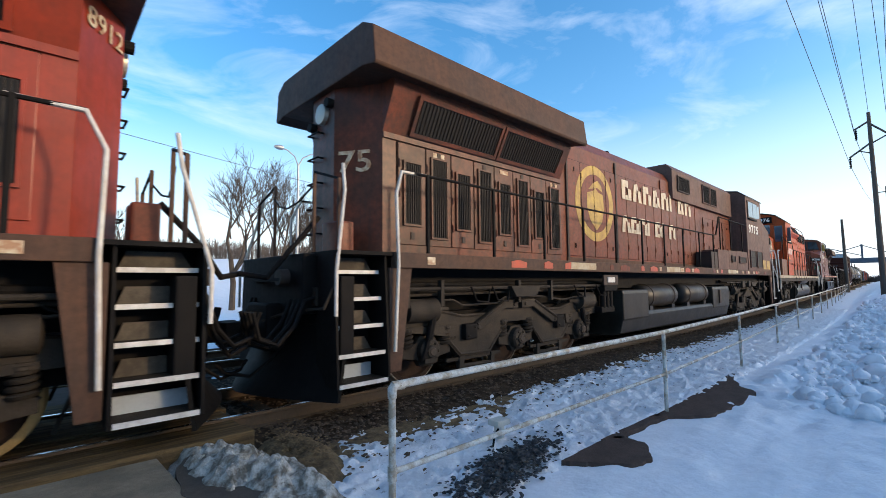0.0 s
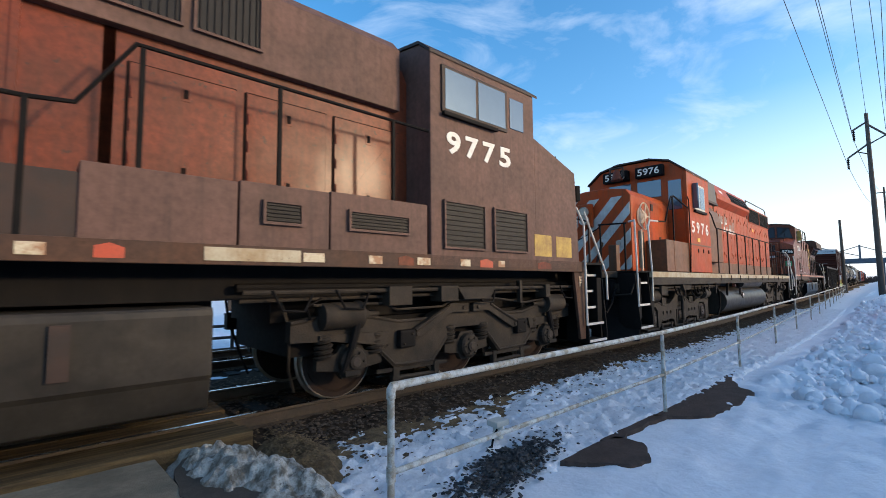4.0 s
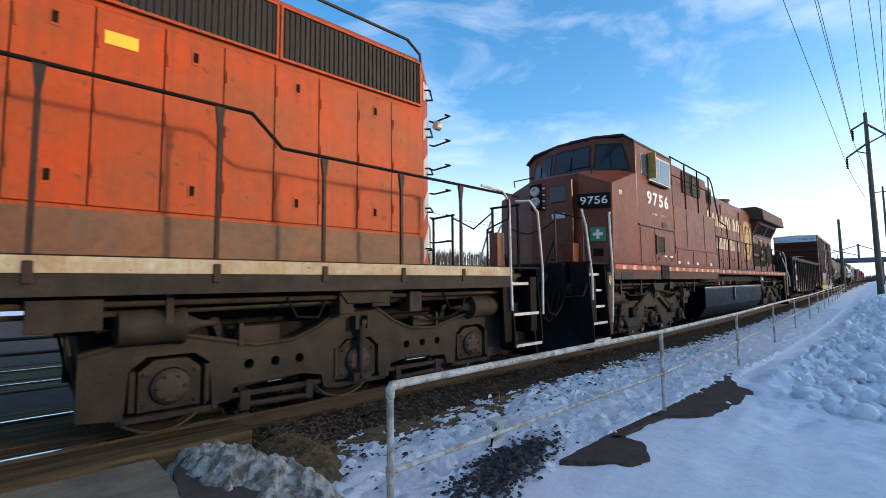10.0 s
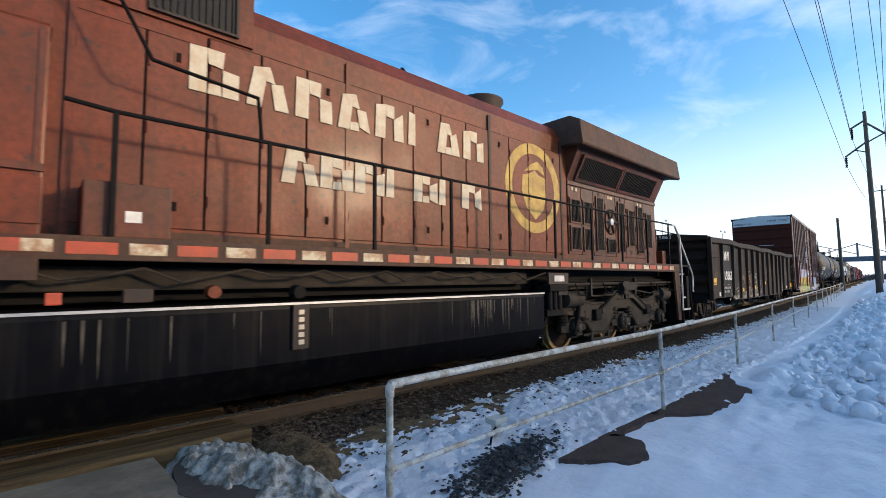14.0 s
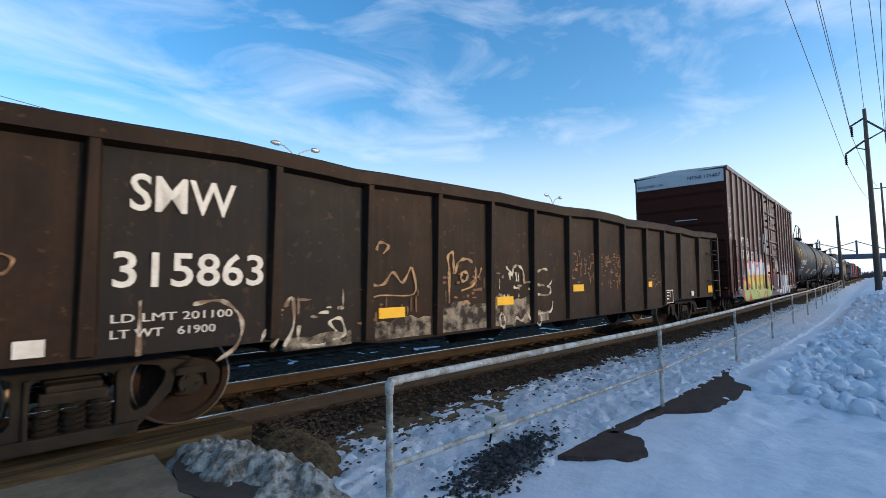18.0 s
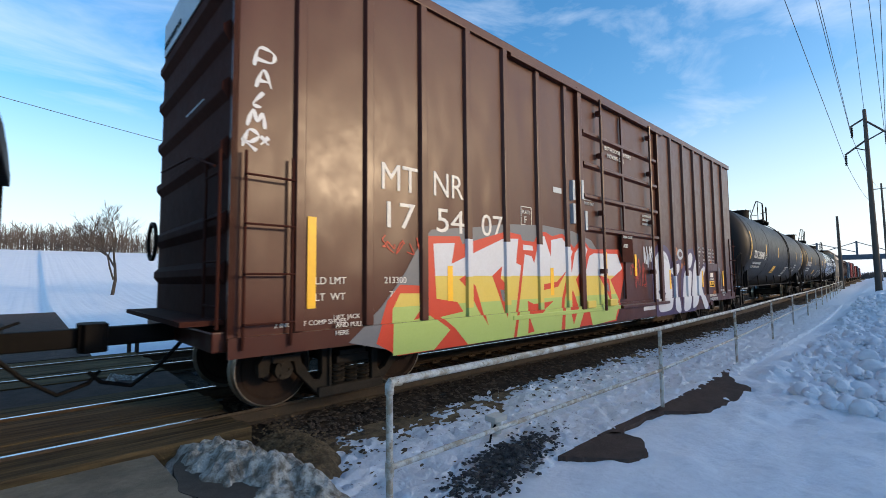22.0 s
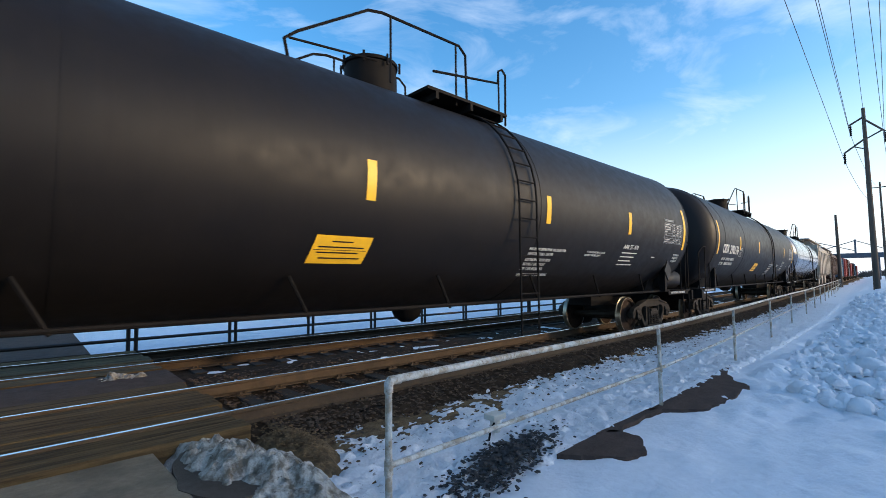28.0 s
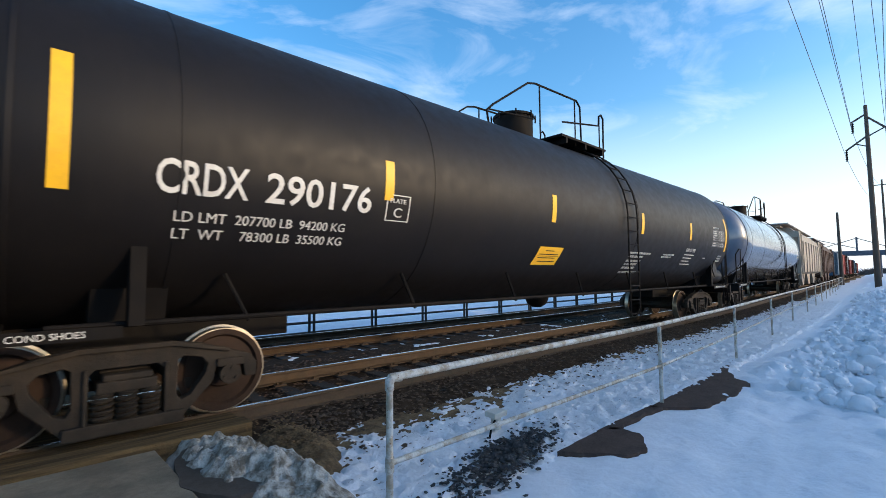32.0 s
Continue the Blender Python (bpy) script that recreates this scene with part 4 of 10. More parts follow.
# ---- gondola ----
def gondola(x0, x1):
    L, mid = x1 - x0, (x0 + x1) / 2
    car = new_car("gondola_car", mid, L / 2 - 1.5, "open brown rusted steel gondola car with sprayed scrawls along its side", "freight car")
    e = L / 2
    zt, w = 2.80, 1.58
    n = 14
    belly = lambda x: 0.84 - 0.16 * min(1, max(0, (e - 3.2 - abs(x)) / 1.2))
    stations = [-e] + [q - mid for q in (74.92, 76.44, 77.57, 78.7, 79.8, 80.9, 82.0, 83.1, 84.25, 85.38, 86.46, 87.56, 89.0)] + [e]
    for s in (-1, 1):
        for i in range(n):
            a, b = stations[i], stations[i + 1]
            r = random.Random(i)
            m = Mesh()
            cols, rws = 6, 6
            for u in range(cols + 1):
                for v in range(rws + 1):
                    x = a + (b - a) * u / cols
                    z = belly(x) + (zt - 0.16 - belly(x)) * v / rws
                    dent = 0.03 * math.sin(math.pi * u / cols) * math.sin(math.pi * v / rws) * r.uniform(-0.6, 1.0)
                    m.v.append((x, s * (w - 0.04 - dent), z))
            m.f = [(u * (rws + 1) + v, (u + 1) * (rws + 1) + v, (u + 1) * (rws + 1) + v + 1, u * (rws + 1) + v + 1) for u in range(cols) for v in range(rws)]
            k = len(m.v)
            m.v += [(p[0], p[1] - s * 0.03, p[2]) for p in m.v]
            m.f += [tuple(q + k for q in f[::-1]) for f in m.f]
            part("side_panel", m, M_CHARCOAL if i in (1, 2) else M_GONDOLA, car, smooth=True)
        for x in stations[1:-1]:
            z0 = belly(x)
            out = [(x - 0.085, z0 + 0.03), (x + 0.085, z0 + 0.03), (x + 0.065, zt - 0.14), (x - 0.065, zt - 0.14)]
            rib = Mesh()
            rib.v = [(p[0], s * (w - 0.05), p[1]) for p in out] + [(p[0] * 1 + (0.03 if p[0] < x else -0.03), s * (w + (0.02 if p[1] < 1.2 else 0.06)), p[1]) for p in out]
            rib.f = [(0, 1, 5, 4), (1, 2, 6, 5), (2, 3, 7, 6), (3, 0, 4, 7), (4, 5, 6, 7), (3, 2, 1, 0)]
            part("rib", rib, M_GONDOLA, car, bevel=0.008)
        chord = Mesh()
        pts = list(np.linspace(-e, e, 40))
        r = random.Random(s + 5)
        for x in pts:
            dz = 0.018 * r.uniform(-1, 1) + 0.02 * math.sin(x * 1.7)
            chord.v += [(x, s * (w - 0.06), zt - 0.21 + dz), (x, s * (w + 0.07), zt - 0.17 + dz), (x, s * (w + 0.08), zt - 0.03 + dz), (x, s * (w + 0.03), zt + dz), (x, s * (w - 0.06), zt + dz)]
        chord.f = [(i * 5 + j, i * 5 + (j + 1) % 5, (i + 1) * 5 + (j + 1) % 5, (i + 1) * 5 + j) for i in range(39) for j in range(5)] + [(0, 1, 2, 3, 4), (199, 198, 197, 196, 195)]
        part("top_chord", chord, M_GONDOLA, car, "bent and battered top rail")
    for q in (-1, 1):
        m = Mesh()
        zs = np.linspace(0.95, zt - 0.12, 31)
        for z in zs:
            o = q * (e - 0.06 + 0.05 * math.sin((z - 0.95) * 2 * math.pi / 0.36))
            m.v += [(o, -w + 0.03, z), (o, w - 0.03, z)]
        m.f = [(2 * i, 2 * i + 1, 2 * i + 3, 2 * i + 2) for i in range(30)]
        part("end_wall", m, M_GONDOLA, car, "corrugated end wall", smooth=True)
        part("end_chord", Mesh().prism([(-w, zt - 0.14), (w, zt - 0.14), (w, zt - 0.0), (0.5, zt + 0.12), (-0.5, zt + 0.12), (-w, zt)], "x", q * e - 0.08, q * e + 0.08), M_GONDOLA, car, bevel=0.015)
        for s in (-1, 1):
            part("corner_post", Mesh().box(q * e - 0.10, q * e + 0.02, s * w - 0.10, s * w + 0.03, 0.80, zt - 0.1), M_GONDOLA, car, bevel=0.02)
        part("end_sill", Mesh().box(q * e - 0.1, q * e + 0.1, -1.5, 1.5, 0.72, 0.98), M_BLACKIRON, car, bevel=0.02)
        coupler(car, q * e, q)
        freight_truck(car, q * (L / 2 - 1.5))
        for z in (1.35, 2.15):
            part("grab_iron", Mesh().tube([(q * (e - 0.95), -w - 0.01, z), (q * (e - 0.95), -w - 0.07, z), (q * (e - 0.25), -w - 0.07, z - 0.02), (q * (e - 0.25), -w - 0.01, z)], 0.013, 6), M_GONDOLA, car)
    ladder(car, e - 0.55, -w - 0.05, 0.86, zt - 0.08, 6, 0.45, M_GONDOLA)
    part("brake_wheel", Mesh().turned([(-0.02, 0.28), (0.02, 0.28), (0.02, 0.24), (-0.02, 0.24)], "x", (-e - 0.2, 0.7, 2.35), 20, True), M_BLACKIRON, car)
    part("brake_mast", Mesh().tube([(-e - 0.14, 0.7, 1.0), (-e - 0.14, 0.7, 2.4)], 0.02, 6), M_BLACKIRON, car)
    part("center_sill", Mesh().box(-e + 1, e - 1, -0.25, 0.25, 0.62, 0.95), M_BLACKIRON, car)
    part("load_floor", Mesh().box(-e + 0.1, e - 0.1, -w + 0.08, w - 0.08, 0.98, 1.05), M_BLACKIRON, car)
    for x in np.linspace(-5.5, 5.5, 9):
        part("cross_bearer", Mesh().box(x - 0.06, x + 0.06, -1.45, 1.45, 0.72, 0.97), M_BLACKIRON, car)
    part("brake_cylinder", Mesh().turned([(-0.3, 0.14), (0.3, 0.14)], "x", (1.2, -0.7, 0.55), 14), M_BLACKIRON, car, smooth=True)
    part("air_reservoir", Mesh().turned([(-0.6, 0.05), (-0.55, 0.17), (0.55, 0.17), (0.6, 0.05)], "x", (-1.6, -0.6, 0.55), 14), M_BLACKIRON, car, smooth=True)
    Y = -w - 0.012
    # reporting marks and numbers
    x = lambda X: X - mid
    letters("SMW", 0.33, car, (x(75.18), Y + 0.045, 2.08), M_WHITE, "reporting_mark", 0.86, bold=0.012)
    letters("315863", 0.31, car, (x(75.08), Y + 0.045, 1.42), M_WHITE, "car_number", 1.24, bold=0.012)
    letters("LD LMT 201100", 0.075, car, (x(75.08), Y + 0.045, 1.12), M_WHITE, "stencil", 0.95)
    letters("LT WT   61900", 0.075, car, (x(75.08), Y + 0.045, 0.99), M_WHITE, "stencil", 0.8)
    letters("SMW 315863", 0.11, car, (-e - 0.09, 0.55, zt - 0.03), M_WHITE, "end_mark", 1.1, end=1)
    for X, z, wd in ((73.66, 1.27, 0.58), (77.73, 0.98, 0.40), (79.95, 1.04, 0.40), (82.17, 1.20, 0.38), (85.4, 1.22, 0.36), (89.86, 0.97, 0.42)):
        part("reflector", Mesh().box(x(X), x(X) + wd, Y + 0.035, Y + 0.045, z, z + 0.21 if X < 74 or X > 89 else z + 0.13), M_YELLOW, car, "yellow reflective sheeting")
    for X, z in ((74.5, 0.90), (88.4, 0.92)):
        part("white_plate", Mesh().box(x(X), x(X) + 0.18, Y + 0.03, Y + 0.045, z, z + 0.13), M_WHITE, car)
    # dated service panel
    part("service_panel_rule", frame_rule(x(86.6), x(87.06), Y + 0.04, 0.78, 1.12, 0.02), M_WHITE, car)
    bar_text(car, x(86.64), Y + 0.045, 1.07, 0.2, 0.03, lines=3, gap=0.05)
    # sprayed scrawls: plain strokes in their colours
    for col, thick, strokes in (
        (M_OCHRE, 0.024, (((-3.07, 1.12), (-3.07, 1.59), (-3.09, 1.77), (-3, 1.84), (-2.98, 1.71), (-2.98, 1.53)), ((-2.95, 1.53), (-2.88, 1.7), (-2.71, 1.75), (-2.57, 1.68), (-2.52, 1.53), (-2.59, 1.36), (-2.83, 1.29)), ((-2.84, 1.49), (-2.79, 1.56), (-2.69, 1.53), (-2.73, 1.44), (-2.81, 1.43), (-2.84, 1.49)), ((-2.39, 1.62), (-2.47, 1.47)), ((-2.81, 1.08), (-2.75, 1.14), (-2.65, 1.09)),)),
        (M_OCHRE, 0.012, (((-7.82, 1.65), (-7.75, 1.49)), ((-7.69, 1.7), (-7.8, 1.58), (-7.68, 1.49)), ((-7.62, 1.68), (-7.65, 1.56), (-7.57, 1.53), (-7.52, 1.63), (-7.59, 1.68)), ((-7.7, 1.42), (-7.61, 1.44), (-7.66, 1.37)),)),
        (M_OCHRE, 0.02, (((-4.43, 1.72), (-4.4, 1.43), (-4.2, 1.4), (-4.05, 1.55), (-3.9, 1.42), (-3.76, 1.62)), ((-3.74, 1.62), (-3.71, 1.27), (-4.33, 1.25), (-4.38, 0.95)), ((-4.3, 1.82), (-4.25, 1.92), (-4.12, 1.88), (-4.2, 1.78)),)),
        (M_CREAM, 0.024, (((-1.83, 1.65), (-1.72, 1.58), (-1.67, 1.51), (-1.61, 1.63), (-1.5, 1.67), (-1.37, 1.59), (-1.34, 1.36)), ((-1.72, 1.53), (-1.71, 1.41)), ((-1.56, 1.56), (-1.54, 1.41)), ((-1.96, 0.73), (-1.98, 0.87), (-1.9, 0.9), (-1.85, 0.78), (-1.89, 0.69), (-1.96, 0.73)), ((-1.63, 0.69), (-1.57, 0.82), (-1.43, 0.76), (-1.33, 0.85), (-1.31, 0.7)),)),
        (M_CREAM, 0.022, (((-0.98, 1.56), (-0.76, 1.62), (-0.55, 1.54), (-0.55, 1.39), (-0.69, 1.34), (-0.9, 1.34)), ((-1.04, 1.35), (-0.63, 1.31), (-0.57, 1.22), (-0.69, 1.16), (-1.03, 1.19)), ((-0.51, 1.05), (-0.57, 0.88), (-0.81, 0.85), (-1.03, 0.88)), ((-1.26, 0.89), (-1.17, 0.76), (-1.03, 0.77), (-1, 0.82), (-0.92, 0.85), (-0.86, 0.75), (-0.91, 0.66), (-0.98, 0.68), (-1, 0.79)),)),
        (M_CREAM, 0.020, (((-6.31, 1.25), (-6.06, 1.27), (-5.88, 1.08), (-5.92, 0.84), (-6.1, 0.71)), ((-6.72, 1.34), (-6.72, 0.83)), ((-5.69, 0.85), (-5.62, 0.97), (-5.5, 0.9), (-5.58, 0.78)), ((-5.45, 1.18), (-5.37, 1.28), (-5.35, 0.99), (-5.45, 0.77)), ((-5.29, 0.98), (-5.27, 0.78), (-4.98, 0.75)), ((-4.84, 0.88), (-4.93, 0.99), (-4.79, 1.02), (-4.74, 0.84), (-4.89, 0.79)),)),
        (M_CREAM, 0.013, (((1.1, 1.2), (1.1, 1.45), (1.1, 1.38), (1.1, 1.2), (1.1, 1.42)), ((1.1, 1.2), (1.1, 1.5), (1.1, 1.42), (1.1, 1.22)), ((1.1, 1.2), (1.1, 1.62), (1.1, 1.5), (1.1, 1.3), (1.1, 1.22)), ((1.1, 1.08), (1.1, 0.98), (1.1, 1.06)), ((1.1, 0.95), (1.1, 0.84), (1.1, 0.92), (1.1, 1.02)),)),
        (M_CREAM, 0.011, (((1.1, 1.2), (1.1, 1.45), (1.1, 1.4), (1.1, 1.28), (1.1, 1.2)), ((1.1, 1.22), (1.1, 1.42), (1.1, 1.3), (1.1, 1.24)), ((1.1, 1.2), (1.1, 1.55), (1.1, 1.25), (1.1, 1.48)), ((1.1, 1.14), (1.1, 1.08), (1.1, 1.16)),)),
        (M_OCHRE, 0.011, (((1.1, 1.3), (1.1, 1.6), (1.1, 1.55), (1.1, 1.42), (1.1, 1.3)), ((1.1, 1.32), (1.1, 1.52), (1.1, 1.38), (1.1, 1.55), (1.1, 1.35)), ((1.1, 1.2), (1.1, 1.9), (1.1, 1.25)), ((1.1, 1.5), (1.1, 1.6)), ((1.1, 2), (1.1, 2.1), (1.1, 2)),)),
        (M_WHITE, 0.01, (((1.1, 0.9), (1.1, 1.02), (1.1, 0.9)), ((1.1, 0.92), (1.1, 1.02), (1.1, 0.9), (1.1, 1)), ((1.1, 0.82), (1.1, 0.84)),)),
    ):
        for k, pts in enumerate(strokes):
            stroke(car, pts, Y + 0.048 - 0.0006 * k, col, thick)
    # flaked rusty patches where older tags have weathered away
    r = random.Random(31)
    for x0_, x1_, z0_, z1_, col, count in ((0.15, 1.0, 1.3, 2.0, M_RUSTY, 60), (1.2, 2.15, 1.2, 2.1, M_RUSTY, 80), (-3.2, -2.3, 1.1, 1.6, M_RUSTY, 20), (-2.1, -1.2, 1.0, 1.7, M_CREAM, 26), (3.5, 4.3, 1.2, 1.6, M_RUSTY, 24), (-5.6, -4.6, 1.0, 1.3, M_CREAM, 12), (-4.5, -3.6, 0.8, 1.5, M_RUSTY, 20)):
        patch_ = Mesh()
        for _ in range(count):
            px, pz, w_, h_ = r.uniform(x0_, x1_), r.triangular(z0_, z1_), r.uniform(0.01, 0.09), r.uniform(0.008, 0.03)
            if r.random() < 0.35:
                w_, h_ = h_ * 0.7, w_ * 1.6
            ring_ = [(px + w_ * math.cos(a) * r.uniform(0.5, 1.2), pz + h_ * math.sin(a) * r.uniform(0.5, 1.2)) for a in np.linspace(0, 5.4, 7)]
            patch_.prism(ring_, "y", Y + 0.0462, Y + 0.0480)
        tagged(part("paint_flakes", patch_, col, car), kind="stuff")
    # pale wash worn along the lower panels
    for X, wd, top in ((76.55, 0.8, 0.92), (77.68, 0.9, 1.05), (78.80, 0.9, 1.22), (79.90, 0.9, 1.30), (81.0, 0.35, 0.95)):
        edge_ = [(x(X) + wd * i / 8, 0.72 + (top - 0.72) * (0.75 + 0.35 * fbm(X + i, 3.0, 0.7, 5))) for i in range(9)]
        part("worn_wash", Mesh().prism([(x(X), 0.72)] + [(x(X) + wd, 0.72)] + edge_[::-1], "y", Y + 0.0475, Y + 0.0490), M_WASH, car)
    return car


def frame_rule(x0, x1, y, z0, z1, t):
    m = Mesh()
    for a, b, c, d in ((x0, x1, z0, z0 + t), (x0, x1, z1 - t, z1), (x0, x0 + t, z0 + t, z1 - t), (x1 - t, x1, z0 + t, z1 - t), ((x0 + x1) / 2 + 0.02, (x0 + x1) / 2 + 0.02 + t, (z0 + z1) / 2 - 0.02, z1 - t)):
        m.box(a, b, y - 0.004, y, c, d)
    return m


def stroke(car, p, y, material, thick=0.02):
    """One smooth sprayed line through the points p on the side of a car."""
    pts, last = [], len(p) - 1
    for i in range(last):
        q0, q1, q2, q3 = p[max(i - 1, 0)], p[i], p[i + 1], p[min(i + 2, last)]
        for t in range(6):
            u = t / 6
            pts.append(tuple(0.5 * (2 * q1[j] + (q2[j] - q0[j]) * u + (2 * q0[j] - 5 * q1[j] + 4 * q2[j] - q3[j]) * u * u + (3 * q1[j] - q0[j] - 3 * q2[j] + q3[j]) * u ** 3) for j in (0, 1)))
    pts.append(p[last])
    m = Mesh()
    for i, (a, b) in enumerate(pts):
        (e, f), (c, d) = pts[max(i - 1, 0)], pts[min(i + 1, len(pts) - 1)]
        l = math.hypot(c - e, d - f) or 1
        k = thick * (0.75 + 0.35 * math.sin(i * 0.9 + a * 7))
        m.v += [(a - (d - f) / l * k, y, b + (c - e) / l * k), (a + (d - f) / l * k, y, b - (c - e) / l * k)]
    m.f = [(2 * i, 2 * i + 1, 2 * i + 3, 2 * i + 2) for i in range(len(pts) - 1)]
    part("sprayed_stroke", m, material, car)


def scrawl(car, x, y, z, w, h, material, r, n=4, thick=0.018):
    """A sprayed tag as a few looping flat strokes."""
    for k in range(n):
        m = Mesh()
        cx, pts = x + w * (k + 0.5) / n, []
        p = [(cx + r.uniform(-0.6, 0.6) * w / n, z + r.uniform(0, 1) * h) for _ in range(5)]
        for i in range(len(p) - 1):
            for t in range(6):
                u = t / 6
                q0, q1, q2, q3 = p[max(i - 1, 0)], p[i], p[i + 1], p[min(i + 2, 4)]
                pts.append(tuple(0.5 * (2 * q1[j] + (q2[j] - q0[j]) * u + (2 * q0[j] - 5 * q1[j] + 4 * q2[j] - q3[j]) * u * u + (3 * q1[j] - q0[j] - 3 * q2[j] + q3[j]) * u ** 3) for j in (0, 1)))
        for i, (a, b) in enumerate(pts):
            (e, f), (c, d) = pts[max(i - 1, 0)], pts[min(i + 1, len(pts) - 1)]
            l = math.hypot(c - e, d - f) or 1
            nx_, nz_ = -(d - f) / l * thick, (c - e) / l * thick
            o = 0.0006 * k
            m.v += [(a + nx_, y - 0.004 - o, b + nz_), (a - nx_, y - 0.004 - o, b - nz_)]
        m.f = [(2 * i, 2 * i + 1, 2 * i + 3, 2 * i + 2) for i in range(len(pts) - 1)]
        part("sprayed_stroke", m, material, car)


M_CREAM = surface("cream_spray", (0.62, 0.57, 0.45), 0.6, other=(0.16, 0.10, 0.06), amount=0.95, scale=5, spread=0.08)
M_WASH = surface("flaked_pale_wash", (0.30, 0.25, 0.18), 0.7, other=(0.022, 0.015, 0.011), amount=1.0, scale=6, spread=0.09, streak=0.8, streak_rgb=(0.03, 0.02, 0.014))
M_OCHRE = surface("ochre_spray", (0.48, 0.29, 0.13), 0.6, other=(0.14, 0.08, 0.05), amount=0.9, scale=5, spread=0.1)
M_RUSTY = surface("rust_spray", (0.22, 0.11, 0.05), 0.7, other=(0.12, 0.07, 0.04), amount=0.8, scale=5)


M_MURAL_RED = surface("sprayed_red", (0.496, 0.044, 0.018), 0.4, other=(0.5, 0.05, 0.02), amount=0.4, scale=4)
M_MURAL_WHITE = surface("sprayed_white", (0.528, 0.544, 0.576), 0.4, other=(0.55, 0.58, 0.62), amount=0.5, scale=4)
M_MURAL_YELLOW = surface("sprayed_yellow", (0.576, 0.440, 0.080), 0.4, other=(0.6, 0.48, 0.12), amount=0.4, scale=4)
M_MURAL_GREEN = surface("sprayed_lime", (0.336, 0.448, 0.128), 0.4, other=(0.36, 0.48, 0.15), amount=0.4, scale=4)
M_MURAL_GREY = surface("sprayed_grey", (0.136, 0.144, 0.160), 0.4, other=(0.13, 0.14, 0.15), amount=0.4, scale=4)
M_MURAL_PURPLE = surface("sprayed_purple", (0.044, 0.028, 0.080), 0.4, other=(0.07, 0.04, 0.11), amount=0.4, scale=4)
M_MURAL_ORANGE = surface("sprayed_orange", (0.336, 0.112, 0.024), 0.4, other=(0.34, 0.12, 0.03), amount=0.4, scale=4)


# ---- boxcar ----
def boxcar(x0, x1):
    """Ribbed sides, plug door, pale gable panels; sprayed over along the lower side."""
    L, mid = x1 - x0, (x0 + x1) / 2
    car = new_car("boxcar", mid, L / 2 - 1.65, "tall glossy brown boxcar with bright sprayed shapes along its side", "freight car")
    e, w, zt = L / 2, 1.56, 5.34
    x = lambda X: X - mid
    d0, d1 = x(98.8), x(102.6)
    for s in (-1, 1):
        for a, b in ((-e, d0), (d1, e)) if s < 0 else ((-e, e),):
            part("side_sheet", Mesh().box(a, b, min(s * w, s * (w - 0.05)), max(s * w, s * (w - 0.05)), 0.86, zt - 0.08), M_BOXCAR, car)
        part("side_sill", Mesh().prism([(-e, 0.72), (-e + 2.6, 0.72), (-e + 3.1, 0.52), (e - 3.1, 0.52), (e - 2.6, 0.72), (e, 0.72), (e, 0.92), (-e, 0.92)], "y", s * w, s * (w + 0.035)), M_BOXCAR, car)
        part("top_rail", Mesh().box(-e, e, min(s * (w - 0.04), s * (w + 0.05)), max(s * (w - 0.04), s * (w + 0.05)), zt - 0.11, zt + 0.03), M_BOXCAR, car, bevel=0.012)
        ribs = [x(q) for q in (93.0, 93.88, 94.75, 95.62, 96.5, 97.4, 98.3, 103.55, 104.45, 105.33, 106.2, 107.15, 108.05)]
        for rx in ribs:
            sec = [(rx - 0.075, s * w), (rx - 0.05, s * (w + 0.055)), (rx + 0.05, s * (w + 0.055)), (rx + 0.075, s * w)]
            tall = s < 0 and x(95.2) < rx < x(98.4)
            pale = s < 0 and x(103.2) < rx < x(105.6)
            foot = 2.05 if tall else 1.5 if pale else 0.93
            part("side_post", Mesh().prism(sec, "z", foot, zt - 0.11), M_BOXCAR, car, bevel=0.006)
            for z0, z1, mt in ((0.93, 1.05, M_MURAL_GREEN), (1.05, 1.5, M_MURAL_YELLOW), (1.5, 2.05, M_MURAL_WHITE)) if tall else ((0.93, 1.5, M_MURAL_WHITE),) if pale else ():
                part("painted_post_foot", Mesh().prism(sec, "z", z0, z1), mt, car)
    Y = -w
    # sliding plug door
    door = part("door", Mesh().box(d0 + 0.03, d1 - 0.03, Y + 0.004, Y + 0.04, 0.92, zt - 0.2), M_BOXCAR, car, "sliding plug door with pressed ribs")
    for z in (2.45, 3.1, 3.75, 4.4):
        part("door_rib", Mesh().prism([(Y + 0.004, z - 0.07), (Y - 0.07, z - 0.03), (Y - 0.07, z + 0.03), (Y + 0.004, z + 0.07)], "x", d0 + 0.12, d1 - 0.12), M_BOXCAR, door, bevel=0.006)
    for X in (99.55, 102.0):
        rod = part("lock_rod", Mesh().tube([(x(X), Y - 0.11, 0.8), (x(X), Y - 0.11, zt - 0.15)], 0.03, 8), M_BOXCAR, door, smooth=True)
        for z in (1.6, 2.8, 4.0, 4.9):
            part("bracket", Mesh().box(x(X) - 0.05, x(X) + 0.05, Y - 0.14, Y - 0.02, z - 0.05, z + 0.05), M_BOXCAR, rod)
    for X in (98.78, 102.62):
        part("door_post", Mesh().box(x(X) - 0.07, x(X) + 0.07, Y - 0.08, Y + 0.01, 0.86, zt - 0.1), M_BOXCAR, car, bevel=0.01)
    part("middle_bar", Mesh().box(x(100.62) - 0.03, x(100.62) + 0.03, Y - 0.06, Y - 0.02, 1.0, zt - 0.25), M_BOXCAR, door)
    part("lock_plate", Mesh().box(x(100.40), x(100.92), Y - 0.09, Y - 0.07, 1.80, 2.42), M_BOXEND, door, bevel=0.01)
